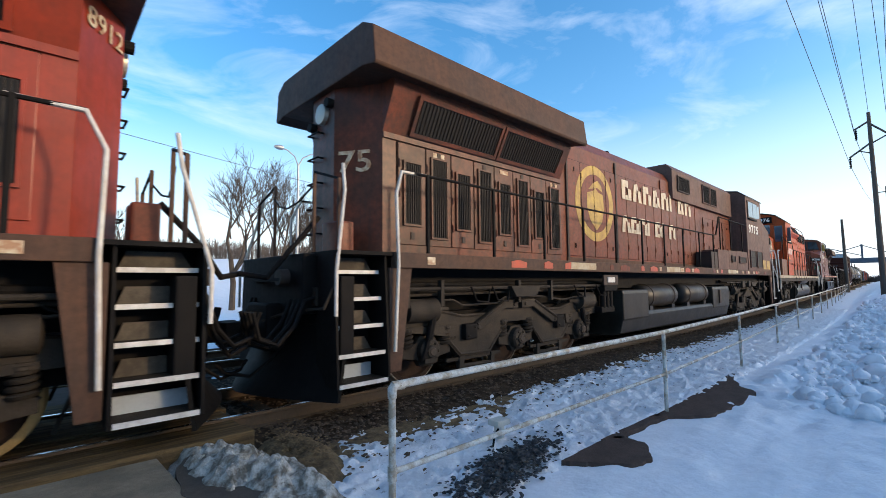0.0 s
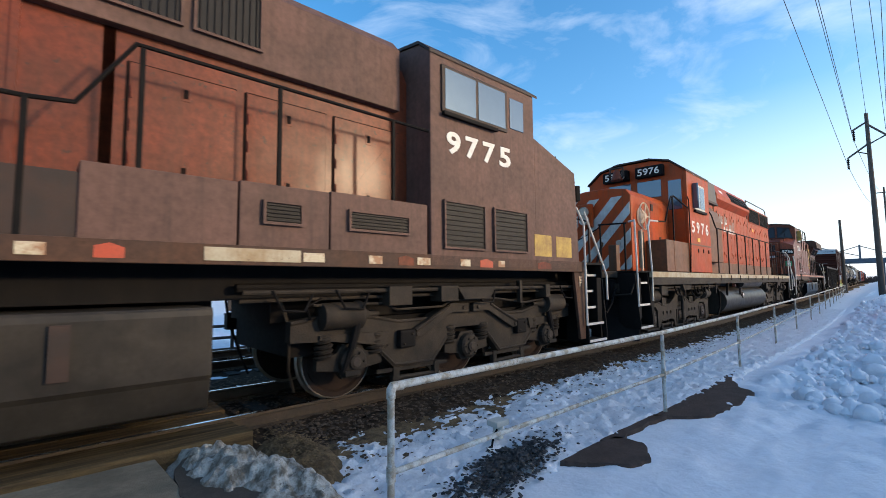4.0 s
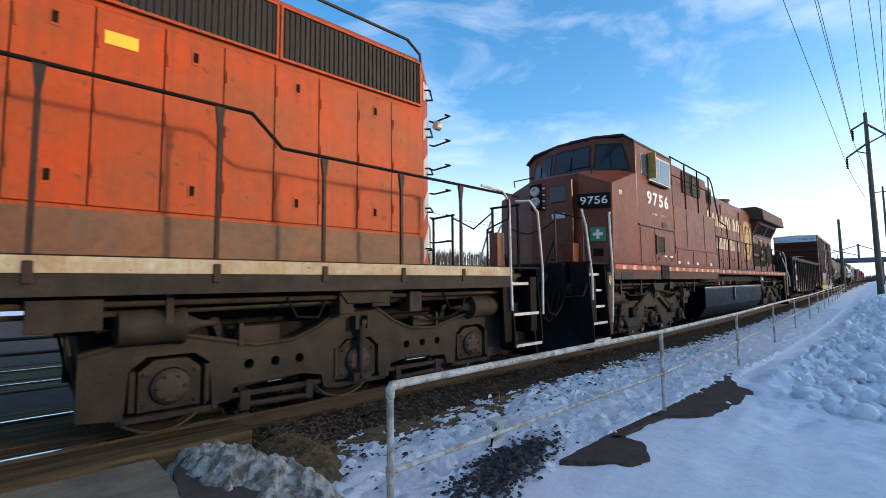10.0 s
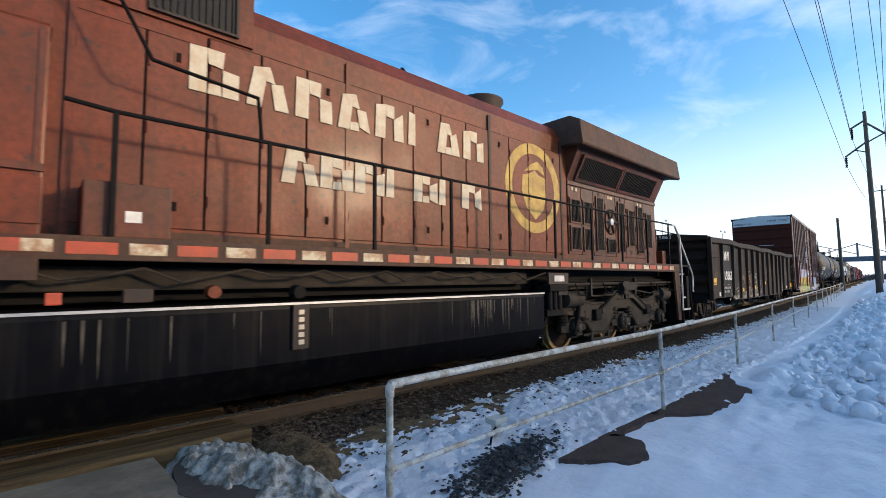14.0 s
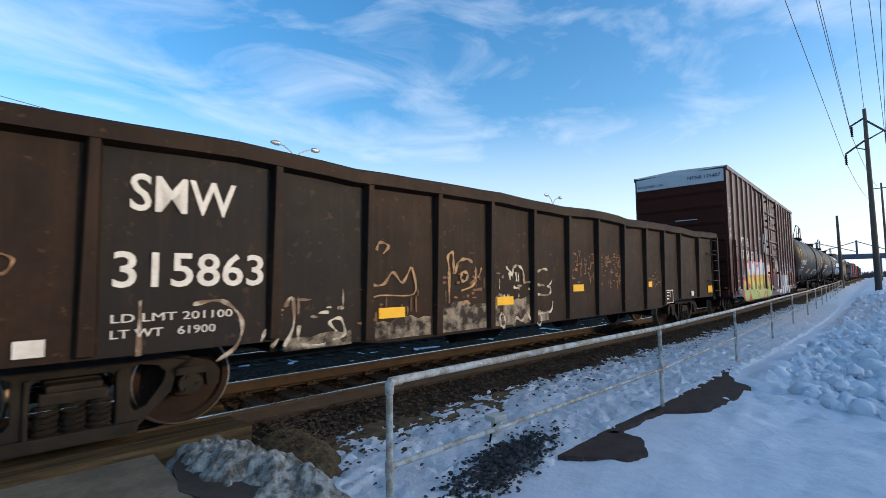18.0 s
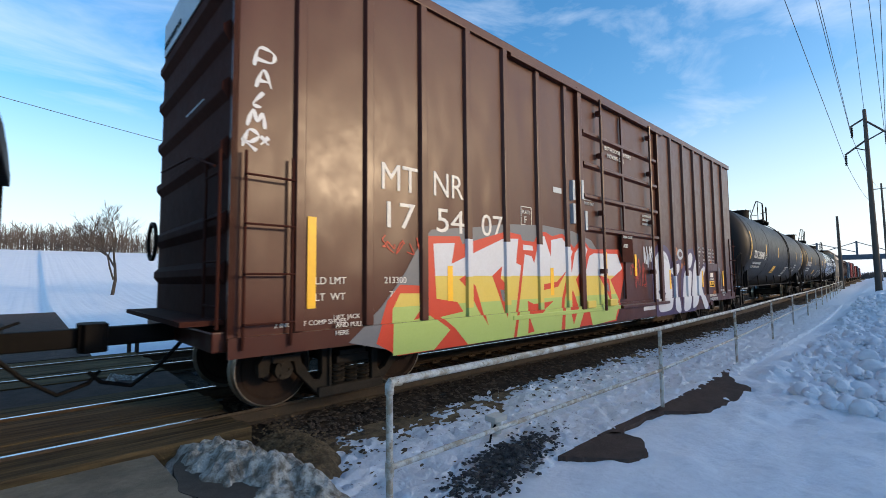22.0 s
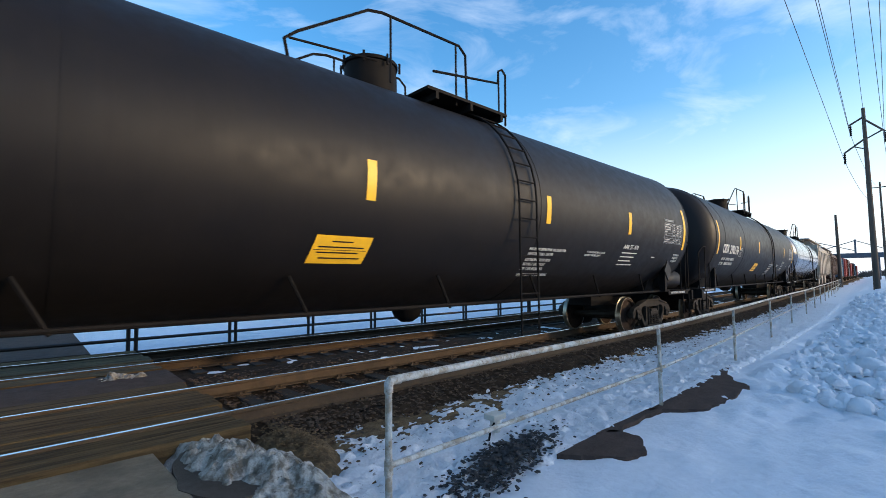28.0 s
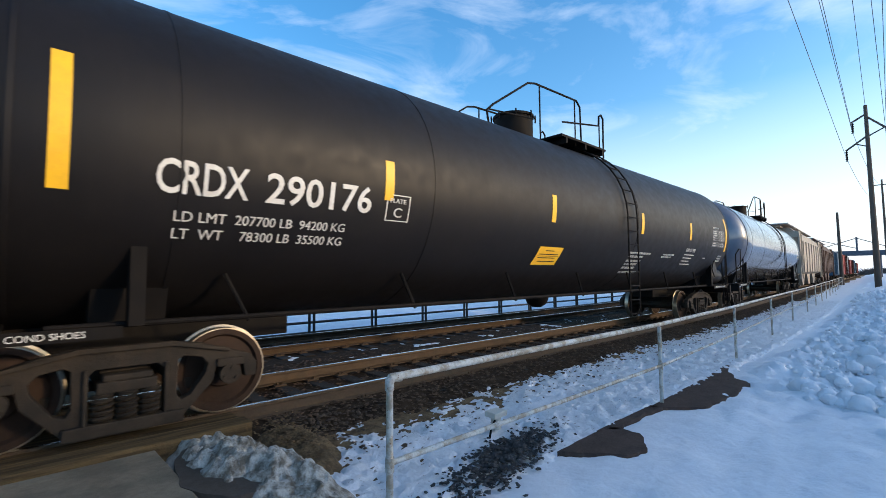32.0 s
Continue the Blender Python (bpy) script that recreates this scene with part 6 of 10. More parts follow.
# ---- tank cars ----
def tank_car(x0, x1, material, label, mark="", number="", lines=(), detail=True, zc=2.72, R=1.75, shift=0.0, board=0.0):
    L, mid = x1 - x0, (x0 + x1) / 2
    car = new_car("tank_car", mid, L / 2 - 1.75, label, "tank car", "tank cars")
    e = L / 2 - 0.15
    x = lambda X: X - mid
    prof = [(-e, 0.05), (-e + 0.03, 0.5), (-e + 0.12, 0.95), (-e + 0.28, 1.40), (-e + 0.48, R - 0.08), (-e + 0.75, R)]
    prof += [(q, R) for q in np.linspace(-e + 1.6, e - 1.6, 9)] + [(-a, b) for a, b in prof[::-1]]
    part("tank", Mesh().turned(prof, "x", (0, 0, zc), 64), material, car, smooth=True)
    for q in (-e + 0.75, -e * 0.80, -e * 0.48, 1.75, e - 0.75):
        part("weld_band", Mesh().turned([(q - 0.02, R), (q - 0.02, R + 0.006), (q + 0.02, R + 0.006), (q + 0.02, R)], "x", (0, 0, zc), 64, True), material, car, smooth=True)
    for q in (-1, 1):
        ex = q * L / 2
        part("end_platform", Mesh().box(min(ex, ex - q * 0.9), max(ex, ex - q * 0.9), -1.45, 1.45, 1.02, 1.07).box(ex - 0.06, ex + 0.06, -1.5, 1.5, 0.78, 1.05), M_BLACKIRON, car)
        part("stub_sill", Mesh().box(min(ex, ex - q * 3.6), max(ex, ex - q * 3.6), -0.32, 0.32, 0.72, 1.28), M_BLACKIRON, car, bevel=0.02)
        part("saddle", Mesh().prism([(-1.0, 1.06), (1.0, 1.06), (1.28, 1.82), (0.9, 1.50), (0, 1.2), (-0.9, 1.50), (-1.28, 1.82)], "x", q * (L / 2 - 1.75) - 0.3, q * (L / 2 - 1.75) + 0.3), M_BLACKIRON, car)
        part("side_brace", Mesh().box(q * (L / 2 - 1.75) - 0.06, q * (L / 2 - 1.75) + 0.06, -1.45, -1.3, 1.05, 1.9), M_BLACKIRON, car)
        part("handrail", Mesh().tube([(ex - q * 0.05, -1.42, 1.05), (ex - q * 0.05, -1.42, 2.15), (ex - q * 0.25, -1.5, 2.35), (ex - q * 0.85, -1.5, 2.35), (ex - q * 0.85, -1.5, 1.05)], 0.018, 6), M_BLACKIRON, car)
        part("handrail", Mesh().tube([(ex - q * 0.45, -1.48, 1.05), (ex - q * 0.45, -1.5, 2.35)], 0.016, 6), M_BLACKIRON, car)
        part("end_step", Mesh().tube([(ex - q * 0.15, -1.45, 1.0), (ex - q * 0.15, -1.45, 0.42), (ex - q * 0.6, -1.45, 0.42), (ex - q * 0.6, -1.45, 1.0)], 0.016, 6), M_BLACKIRON, car)
        coupler(car, ex, q)
        freight_truck(car, q * (L / 2 - 1.75))
        part("rating_plate", Mesh().box(ex - q * 0.95 - 0.7, ex - q * 0.95 + 0.7, -1.47, -1.455, 0.96, 1.06), M_BLACKIRON, car)
        letters("2 INCH TREAD COND SHOES", 0.055, car, (ex - q * 0.95 - 0.55, -1.475, 0.985), M_WHITE, "stencil", 1.0)
    # brake gear on the trailing end: reservoir, placard holder, brake wheel
    ex = L / 2
    part("air_reservoir", Mesh().turned([(-0.62, 0.05), (-0.58, 0.2), (-0.5, 0.25), (0.5, 0.25), (0.58, 0.2), (0.62, 0.05)], "x", (ex - 1.05, -1.15, 1.36), 20), M_TANKBLACK, car, "black brake air reservoir", smooth=True)
    px = ex - 1.95
    part("placard_holder", Mesh().prism([(px - 0.24, 1.60), (px - 0.02, 1.34), (px + 0.18, 1.60), (px - 0.02, 1.86)], "y", -1.60, -1.57), M_TANKBLACK, car, "dark diamond placard holder")
    part("brake_stand", Mesh().box(ex - 0.12, ex + 0.02, -0.75, -0.55, 1.05, 2.5), M_BLACKIRON, car)
    bw = part("brake_wheel", Mesh().turned([(-0.02, 0.30), (0.02, 0.30), (0.02, 0.26), (-0.02, 0.26)], "x", (ex + 0.14, -0.65, 2.2), 20, True), M_BLACKIRON, car)
    for k in range(3):
        a = math.pi * k / 3
        part("spoke", Mesh().tube([(ex + 0.14, -0.65 - 0.28 * math.cos(a), 2.2 - 0.28 * math.sin(a)), (ex + 0.14, -0.65 + 0.28 * math.cos(a), 2.2 + 0.28 * math.sin(a))], 0.014, 6), M_BLACKIRON, bw)
    part("brake_housing", Mesh().box(ex - 0.2, ex + 0.12, -0.85, -0.45, 1.95, 2.4), M_BLACKIRON, car, bevel=0.03)
    # running pipe along the side
    part("side_pipe", Mesh().tube([(-e + 1.0, -1.30, 1.06), (e - 1.0, -1.30, 1.06)], 0.028, 8), M_BLACKIRON, car, smooth=True)
    for q in np.linspace(-e + 2.6, e - 2.6, 7):
        part("pipe_bracket", Mesh().tube([(q, -1.30, 1.02), (q - 0.25, -1.30, 1.5)], 0.022, 6), M_BLACKIRON, car)
    part("bottom_outlet", Mesh().turned([(0.72, 0.10), (0.8, 0.22), (1.0, 0.3), (1.25, 0.34)], "z", (0.2, 0, 0), 16), M_BLACKIRON, car, smooth=True)
    # dome, walkway and its rails
    top = zc + R
    part("dome", Mesh().turned([(top - 0.06, 0.43), (top + 0.10, 0.43), (top + 0.46, 0.43), (top + 0.47, 0.46), (top + 0.52, 0.46), (top + 0.53, 0.40)], "z", (-0.55, 0, 0), 28), M_BLACKIRON, car, "round black manway dome", smooth=True)
    for k in range(8):
        a = math.tau * k / 8
        part("dome_bolt", Mesh().tube([(-0.55 + 0.49 * math.cos(a), 0.49 * math.sin(a), top + 0.38), (-0.55 + 0.49 * math.cos(a), 0.49 * math.sin(a), top + 0.55)], 0.02, 6), M_BLACKIRON, car)
    part("platform", Mesh().box(-0.1, 1.85, -0.95, -0.35, top - 0.02, top + 0.03), M_BLACKIRON, car, "grated walkway beside the dome")
    part("platform", Mesh().box(-0.1, 1.85, 0.35, 0.95, top - 0.02, top + 0.03), M_BLACKIRON, car)
    for q in (0.1, 0.9, 1.7):
        part("platform_bracket", Mesh().box(q - 0.03, q + 0.03, -0.95, 0.95, top - 0.14, top - 0.02), M_BLACKIRON, car)
    for s in (-1, 1):
        part("platform_rail", Mesh().tube([(-2.3, s * 0.8, top - 0.25), (-2.36, s * 0.8, top + 0.02), (-2.2, s * 0.82, top + 0.16), (-1.15, s * 0.85, top + 0.86), (-0.9, s * 0.85, top + 0.92), (0.7, s * 0.85, top + 0.98), (0.85, s * 0.85, top + 0.86), (0.88, s * 0.85, top - 0.05)], 0.022, 6), M_BLACKIRON, car, smooth=True)
        part("platform_rail", Mesh().tube([(-2.3, s * 0.8, top + 0.05), (-1.0, s * 0.85, top + 0.16)], 0.016, 6), M_BLACKIRON, car)
        for q, up in ((-0.75, 0.92), (0.62, 0.96)):
            part("rail_post", Mesh().tube([(q, s * 0.85, top - 0.1), (q, s * 0.85, top + up)], 0.018, 6), M_BLACKIRON, car)
        part("platform_rail", Mesh().tube([(0.1, s * 0.85, top + 0.35), (1.72, s * 0.85, top + 0.62), (1.74, s * 0.85, top + 0.86), (1.84, s * 0.85, top + 0.92), (1.94, s * 0.85, top + 0.84), (1.92, s * 0.85, top - 0.15)], 0.022, 6), M_BLACKIRON, car, smooth=True)
        part("rail_post", Mesh().tube([(1.74, s * 0.85, top - 0.1), (1.74, s * 0.85, top + 0.86)], 0.018, 6), M_BLACKIRON, car)
    lad = Mesh()
    lp = lambda a, dx: (1.05 + dx, -(R + 0.06) * math.cos(a), zc + (R + 0.06) * math.sin(a))
    for dx in (0, 0.46):
        lad.tube([(1.05 + dx, -R - 0.06, 0.55), (1.05 + dx, -R - 0.06, zc)] + [lp(a, dx) for a in np.linspace(0.15, 1.35, 8)], 0.018, 6)
    ld = part("ladder", lad, M_BLACKIRON, car)
    for k in range(14):
        z = 0.6 + 0.3 * k
        if z < zc:
            p = [(1.05, -R - 0.06, z), (1.51, -R - 0.06, z)]
        else:
            a = min((z - zc) / R, 1.4)
            p = [lp(a, 0), lp(a, 0.46)]
        part("rung", Mesh().tube(p, 0.014, 6), M_BLACKIRON, ld)

    def on_tank(xa, xb, z0, z1, mat, name, lift=0.006, slant=0.0, label=""):
        m = Mesh()
        k = 8
        for i in range(k + 1):
            z = z0 + (z1 - z0) * i / k
            y = -math.sqrt((R + lift) ** 2 - (z - zc) ** 2)
            m.v += [(xa + slant * i / k, y, z), (xb + slant * i / k, y, z)]
        m.f = [(2 * i, 2 * i + 1, 2 * i + 3, 2 * i + 2) for i in range(k)]
        part(name, m, mat, car, label)

    for q in (-8.36, -5.30 + shift, -1.74, 1.90, 5.02, 8.24) if mark else ():
        big = abs(q) > 7
        on_tank(q, q + 0.13, 2.15 if big else 2.38, 3.22 if big else 2.86, M_YELLOW, "reflector", label="yellow reflective strip")
    if mark:
        on_tank(-2.34 + board, -1.60 + board, 1.64, 1.955, M_YELLOW, "placard", slant=0.06, label="yellow warning placard")
        for k, (a, b) in enumerate(((0.22, 0.5), (0.06, 0.66), (0.06, 0.6), (0.1, 0.64))):
            on_tank(-2.30 + board + a, -2.30 + board + b, 1.88 - 0.062 * k, 1.895 - 0.062 * k, M_GRILLE, "notice_line", 0.009)
        on_tank(-2.29 + board, -1.60 + board, 1.79, 1.796, M_GRILLE, "notice_line", 0.009)
    for q, z, wd, n, h in ((4.95, 1.99, 0.75, 4, 0.022), (6.55, 1.93, 0.2, 1, 0.022)):
        for k in range(n):
            zz = z - 0.085 * k
            on_tank(q, q + wd * (1 - 0.12 * (k % 3)), zz - h, zz, M_WHITE, "stencil", 0.005)
    t0, t1 = 6.98, 8.12
    for k in range(9):
        on_tank(t0, t1, 2.78 - 0.062 * k, 2.786 - 0.062 * k, M_GREYWHITE, "table_rule", 0.005)
        if k < 8 and k != 5:
            on_tank(t0 + 0.03, t0 + (0.42, 0.36, 0.40, 0.20, 0.14, 0, 0.36, 0.45)[k], 2.743 - 0.062 * k, 2.758 - 0.062 * k, M_WHITE, "table_entry", 0.005)
            for j, w_ in enumerate((0.1, 0.13, 0.11)):
                on_tank(t0 + 0.56 + 0.21 * j, t0 + 0.56 + 0.21 * j + w_, 2.743 - 0.062 * k, 2.758 - 0.062 * k, M_WHITE, "table_entry", 0.005)
    for q in (t0, t0 + 0.5, t0 + 0.72, t0 + 0.93, t1):
        on_tank(q, q + 0.008, 2.284, 2.786, M_GREYWHITE, "table_rule", 0.0055)

    def curved(text, h, xx, z, width=None, bold=0.0, name="stencil"):
        ob = letters(text, h, car, (0, 0, 0), M_WHITE, name, width, bold=bold)
        ob.matrix_basis = Matrix.Identity(4)
        for v in ob.data.vertices:
            zz = z + v.co.y
            v.co = Vector((xx + v.co.x, -math.sqrt((R + 0.004) ** 2 - (zz - zc) ** 2) - 0.002 + v.co.z, zz))
        return ob

    if mark:
        for t, z, wd in (("MAXIMUM OPERATING PRESSURE FOR", 1.92, 1.12), ("HEATER COILS 150 PSI", 1.84, 0.74), ("EXTERIOR HEATER PIPES", 1.74, 0.74), ("NO INLET OR OUTLET", 1.665, 0.64), ("PIPE CAPS REQUIRED", 1.585, 0.64), ("VENT TANK WHEN UNLOADING", 1.48, 0.9)):
            curved(t, 0.05, 1.62, z, wd)
        curved("4\" FIBERGLASS INSULATION", 0.04, 3.49, 1.93, 0.72)
        curved("DO NOT EXCEED 350 °F", 0.04, 3.45, 1.87, 0.62)
        curved("AAR ST-470", 0.10, 4.95, 2.06, 0.72)
        curved(mark, 0.30, -7.66, 2.21, 0.77, 0.014, "reporting_mark")
        curved(number, 0.30, -6.72, 2.21, 1.24, 0.014, "car_number")
        for i, t in enumerate(lines):
            curved(t, 0.095, -7.50, 1.97 - 0.15 * i, 1.72)
        for i, tx in enumerate((mark + " " + number, "CAPY 28120 US GAL", "CAPY 110226 L")):
            ob = letters(tx, (0.12, 0.06, 0.06)[i], car, (0, 0, 0), M_WHITE, "end_mark", (0.75, 0.55, 0.42)[i])
            ob.matrix_basis = Matrix.Identity(4)
            for v in ob.data.vertices:
                yy, zz = -0.05 - v.co.x, 3.42 - 0.13 * i + v.co.y
                v.co = Vector((float(np.interp(math.hypot(yy, zz - zc), [p[1] for p in prof[:6]], [p[0] for p in prof[:6]])) - 0.006 - v.co.z, yy, zz))
        m0 = -5.26 + 0.6 * shift
        if detail:
            for i, tx in enumerate(("EMPTY LOAD", "14\" ADJ BLOCK", "NO ADJ BLOCK")):
                curved(tx, 0.05, 7.85, 1.98 - 0.075 * i, 0.36)
            curved("AAR 211A100W1", 0.055, 7.0, 2.83, 0.55)
        for a, b, c, d in ((0, 0.36, 0, 0.015), (0, 0.36, 0.385, 0.4), (0, 0.015, 0, 0.4), (0.345, 0.36, 0, 0.4)):
            on_tank(m0 + a, m0 + b, 2.14 + c * 0.8, 2.14 + d * 0.8, M_WHITE, "plate_mark", 0.005)
        curved("PLATE", 0.055, m0 + 0.05, 2.36, 0.24)
        curved("C", 0.12, m0 + 0.12, 2.19, 0.12)
    return car

# ---- locomotives: shared pieces ----
def ring_of(cx, cz, r, n=12):
    return [(cx + r * math.cos(math.tau * k / n), cz + r * math.sin(math.tau * k / n)) for k in range(n)]


def bolts(fr, y, s, spots, r=0.02):
    for bx_, bz in spots:
        part("bolt", Mesh().turned([(y, r), (y + s * 0.02, r), (y + s * 0.024, r * 0.6)], "y", (bx_, 0, bz), 6), M_UNDER, fr)


def loco_truck(car, x, kind, tread=None):
    """Three-axle truck with cast side frames, springs, brake gear and sand pipes."""
    sp = 2.05
    r = 0.508
    for d in (-sp, 0, sp):
        wheelset(car, x + d, r, tread, 1.16)
    for s in (-1, 1):
        lo = lambda a, b: (min(s * a, s * b), max(s * a, s * b))
        if kind == "ge":
            top = [(-2.85, 0.80), (-2.85, 1.04), (-2.4, 1.10), (-1.75, 1.06), (-1.35, 0.98), (-0.8, 0.98), (-0.42, 1.14), (0.42, 1.14), (0.8, 0.98), (1.35, 0.98), (1.75, 1.06), (2.4, 1.10), (2.85, 1.04), (2.85, 0.80)]
            low = [(2.45, 0.78), (1.85, 0.76), (1.42, 0.36), (0.72, 0.34), (0.42, 0.66), (0.26, 0.80), (-0.26, 0.80), (-0.42, 0.66), (-0.72, 0.34), (-1.42, 0.36), (-1.85, 0.76), (-2.45, 0.78)]
            f = Mesh().plate(top + low, [], s * 1.05, s * 1.19)
        else:
            top = [(-2.75, 0.30), (-2.75, 0.88), (-2.3, 0.98), (-1.95, 1.0), (-1.6, 0.92), (-1.25, 0.84), (-0.85, 0.86), (-0.55, 0.98), (-0.28, 1.16), (0.28, 1.16), (0.55, 0.98), (0.85, 0.86), (1.25, 0.84), (1.6, 0.92), (1.95, 1.0), (2.3, 0.98), (2.75, 0.88), (2.75, 0.30)]
            low = [(2.42, 0.26), (2.38, 0.70), (2.25, 0.80), (1.85, 0.80), (1.72, 0.70), (1.68, 0.26), (1.52, 0.28), (1.48, 0.40), (1.1, 0.42), (0.72, 0.44), (0.50, 0.40), (0.46, 0.24), (0.32, 0.24), (0.30, 0.66), (0.18, 0.78),
                   (-0.18, 0.78), (-0.30, 0.66), (-0.32, 0.24), (-0.46, 0.24), (-0.50, 0.40), (-0.72, 0.44), (-1.1, 0.42), (-1.48, 0.40), (-1.52, 0.28), (-1.68, 0.26), (-1.72, 0.70), (-1.85, 0.80), (-2.25, 0.80), (-2.38, 0.70), (-2.42, 0.26)]
            holes = [ring_of(c + q, 0.625, 0.052) for c in (-1.05, 1.05) for q in (-0.28, 0, 0.28)]
            f = Mesh().plate(top + low, holes, s * 1.05, s * 1.19)
        fr = part("truck_frame", f, M_UNDER, car, "grimy cast truck side frame")
        fr.location.x = x
        yo = s * 1.2
        # rolled flanges along the top and the bottom of the casting
        part("top_flange", Mesh().tube([(p[0], s * 1.185, p[1] - 0.025) for p in top[1:-1]], 0.026, 6), M_UNDER, fr, smooth=True)
        if kind == "emd":
            part("low_flange", Mesh().tube([(a, s * 1.185, z) for a, z in ((-1.44, 0.43), (-1.1, 0.44), (-0.74, 0.46))], 0.022, 6).tube([(a, s * 1.185, z) for a, z in ((1.44, 0.43), (1.1, 0.44), (0.74, 0.46))], 0.022, 6), M_UNDER, fr, smooth=True)
        else:
            for q in (-1, 1):
                part("low_flange", Mesh().tube([(a * q, s * 1.185, z) for a, z in ((1.80, 0.76), (1.40, 0.39), (0.74, 0.37), (0.44, 0.68))], 0.024, 6), M_UNDER, fr, smooth=True)
        part("frame_core", Mesh().box(-2.4, 2.4, *lo(0.96, 0.99), 0.42, 0.80), M_BLACKIRON, fr)
        for d in (-sp, 0, sp):
            if kind == "emd":
                jb = part("journal_box", Mesh().plate([(d - 0.26, 0.30), (d + 0.26, 0.30), (d + 0.26, 0.66), (d + 0.14, 0.76), (d - 0.14, 0.76), (d - 0.26, 0.66)], [ring_of(d, r, 0.175, 20)], s * 1.08, s * 1.17), M_UNDER, fr)
                part("bearing", Mesh().turned([(s * 1.07, 0.17), (s * 1.20, 0.165), (s * 1.23, 0.13), (s * 1.235, 0.06)], "y", (d, 0, r), 20), M_AXLECAP, jb, "rusty bearing end cap")
                bolts(jb, s * 1.225, s, ring_of(d, r, 0.11, 6), 0.018)
                bolts(jb, s * 1.165, s, [(d - 0.21, 0.35), (d + 0.21, 0.35), (d - 0.21, 0.64), (d + 0.21, 0.64)])
                part("pedestal_tie", Mesh().box(d - 0.42, d + 0.42, *lo(1.09, 1.18), 0.215, 0.265), M_UNDER, fr)
                bolts(fr, s * 1.175, s, [(d - 0.38, 0.24), (d + 0.38, 0.24)])
                for q in (-1, 1):
                    part("wear_liner", Mesh().box(d + q * 0.31 - 0.022, d + q * 0.31 + 0.022, *lo(1.08, 1.21), 0.32, 0.68), M_UNDER, fr)
            else:
                jb = part("journal_box", Mesh().plate([(d - 0.46, 0.44), (d - 0.18, 0.40), (d - 0.12, 0.30), (d + 0.12, 0.30), (d + 0.18, 0.40), (d + 0.46, 0.44), (d + 0.46, 0.56), (d + 0.20, 0.62), (d + 0.13, 0.72), (d - 0.13, 0.72), (d - 0.20, 0.62), (d - 0.46, 0.56)], [], s * 1.06, s * 1.16), M_UNDER, fr)
                part("bearing", Mesh().turned([(s * 1.10, 0.19), (s * 1.24, 0.18), (s * 1.27, 0.15), (s * 1.275, 0.09), (s * 1.30, 0.085), (s * 1.305, 0.04)], "y", (d, 0, r), 20), M_UNDER, jb)
                bolts(jb, s * 1.27, s, ring_of(d, r, 0.12, 6), 0.018)
                part("end_cap", Mesh().turned([(s * 1.302, 0.06), (s * 1.312, 0.05)], "y", (d, 0, r), 14), M_AXLECAP, jb, "worn pale bearing cap")
                for q in (-0.36, 0.36):
                    part("spring", coil(Mesh(), d + q, s * 1.12, 0.55, 0.80, 0.095, 4, 0.026), M_UNDER, fr, smooth=True)
                    part("spring_seat", Mesh().turned([(0.80, 0.12), (0.83, 0.12), (0.84, 0.07)], "z", (d + q, s * 1.12, 0), 14), M_UNDER, fr)
            if kind == "ge" and d:
                q = 1 if d > 0 else -1
                part("damper", Mesh().tube([(d + 0.16 * q, yo + s * 0.06, 0.40), (d + 0.05 * q, yo + s * 0.08, 0.72)], 0.036, 8).tube([(d + 0.06 * q, yo + s * 0.08, 0.68), (d - 0.04 * q, yo + s * 0.08, 1.04)], 0.052, 8), M_BLACKIRON, fr, smooth=True)
                part("damper_bracket", Mesh().box(d + 0.06 * q - 0.10, d + 0.06 * q + 0.12, *lo(1.16, 1.31), 0.36, 0.42), M_UNDER, fr)
        if kind == "ge":
            for q in (-1, 1):
                arm = Mesh().prism([(0.05 * q, 1.16), (0.42 * q, 1.17), (1.12 * q, 0.84), (1.16 * q, 0.72), (1.0 * q, 0.72), (0.40 * q, 1.03), (0.05 * q, 1.02)], "y", s * 1.19, s * 1.27)
                part("link", arm, M_UNDER, fr, bevel=0.015)
                part("link_rib", Mesh().tube([(0.44 * q, s * 1.275, 1.13), (1.10 * q, s * 1.275, 0.82)], 0.022, 6), M_UNDER, fr)
                pad = part("stop_block", Mesh().box(1.24 * q - 0.13, 1.24 * q + 0.13, *lo(1.17, 1.29), 0.60, 0.84), M_BLACKIRON, fr, "black rubber stop block", bevel=0.03)
                bolts(pad, s * 1.285, s, [(1.24 * q - 0.07, 0.66), (1.24 * q + 0.07, 0.78)], 0.016)
                bolts(fr, s * 1.265, s, [(0.16 * q, 1.09), (1.07 * q, 0.77)], 0.03)
                part("frame_gusset", Mesh().prism([(1.55 * q, 0.66), (2.5 * q, 0.80), (2.5 * q, 0.86), (1.5 * q, 0.84)], "y", s * 1.19, s * 1.22), M_UNDER, fr)
                part("casting_mark", Mesh().tube([(1.56 * q + 0.05 * math.sin(k * 1.25), s * 1.195, 0.62 + 0.028 * k) for k in range(6)], 0.008, 5), M_UNDER, fr)
        else:
            part("snubber", Mesh().tube([(0, yo + s * 0.06, 0.36), (0, yo + s * 0.06, 0.70)], 0.035, 8).tube([(0, yo + s * 0.06, 0.66), (0, yo + s * 0.06, 0.98)], 0.05, 8), M_UNDER, fr, smooth=True)
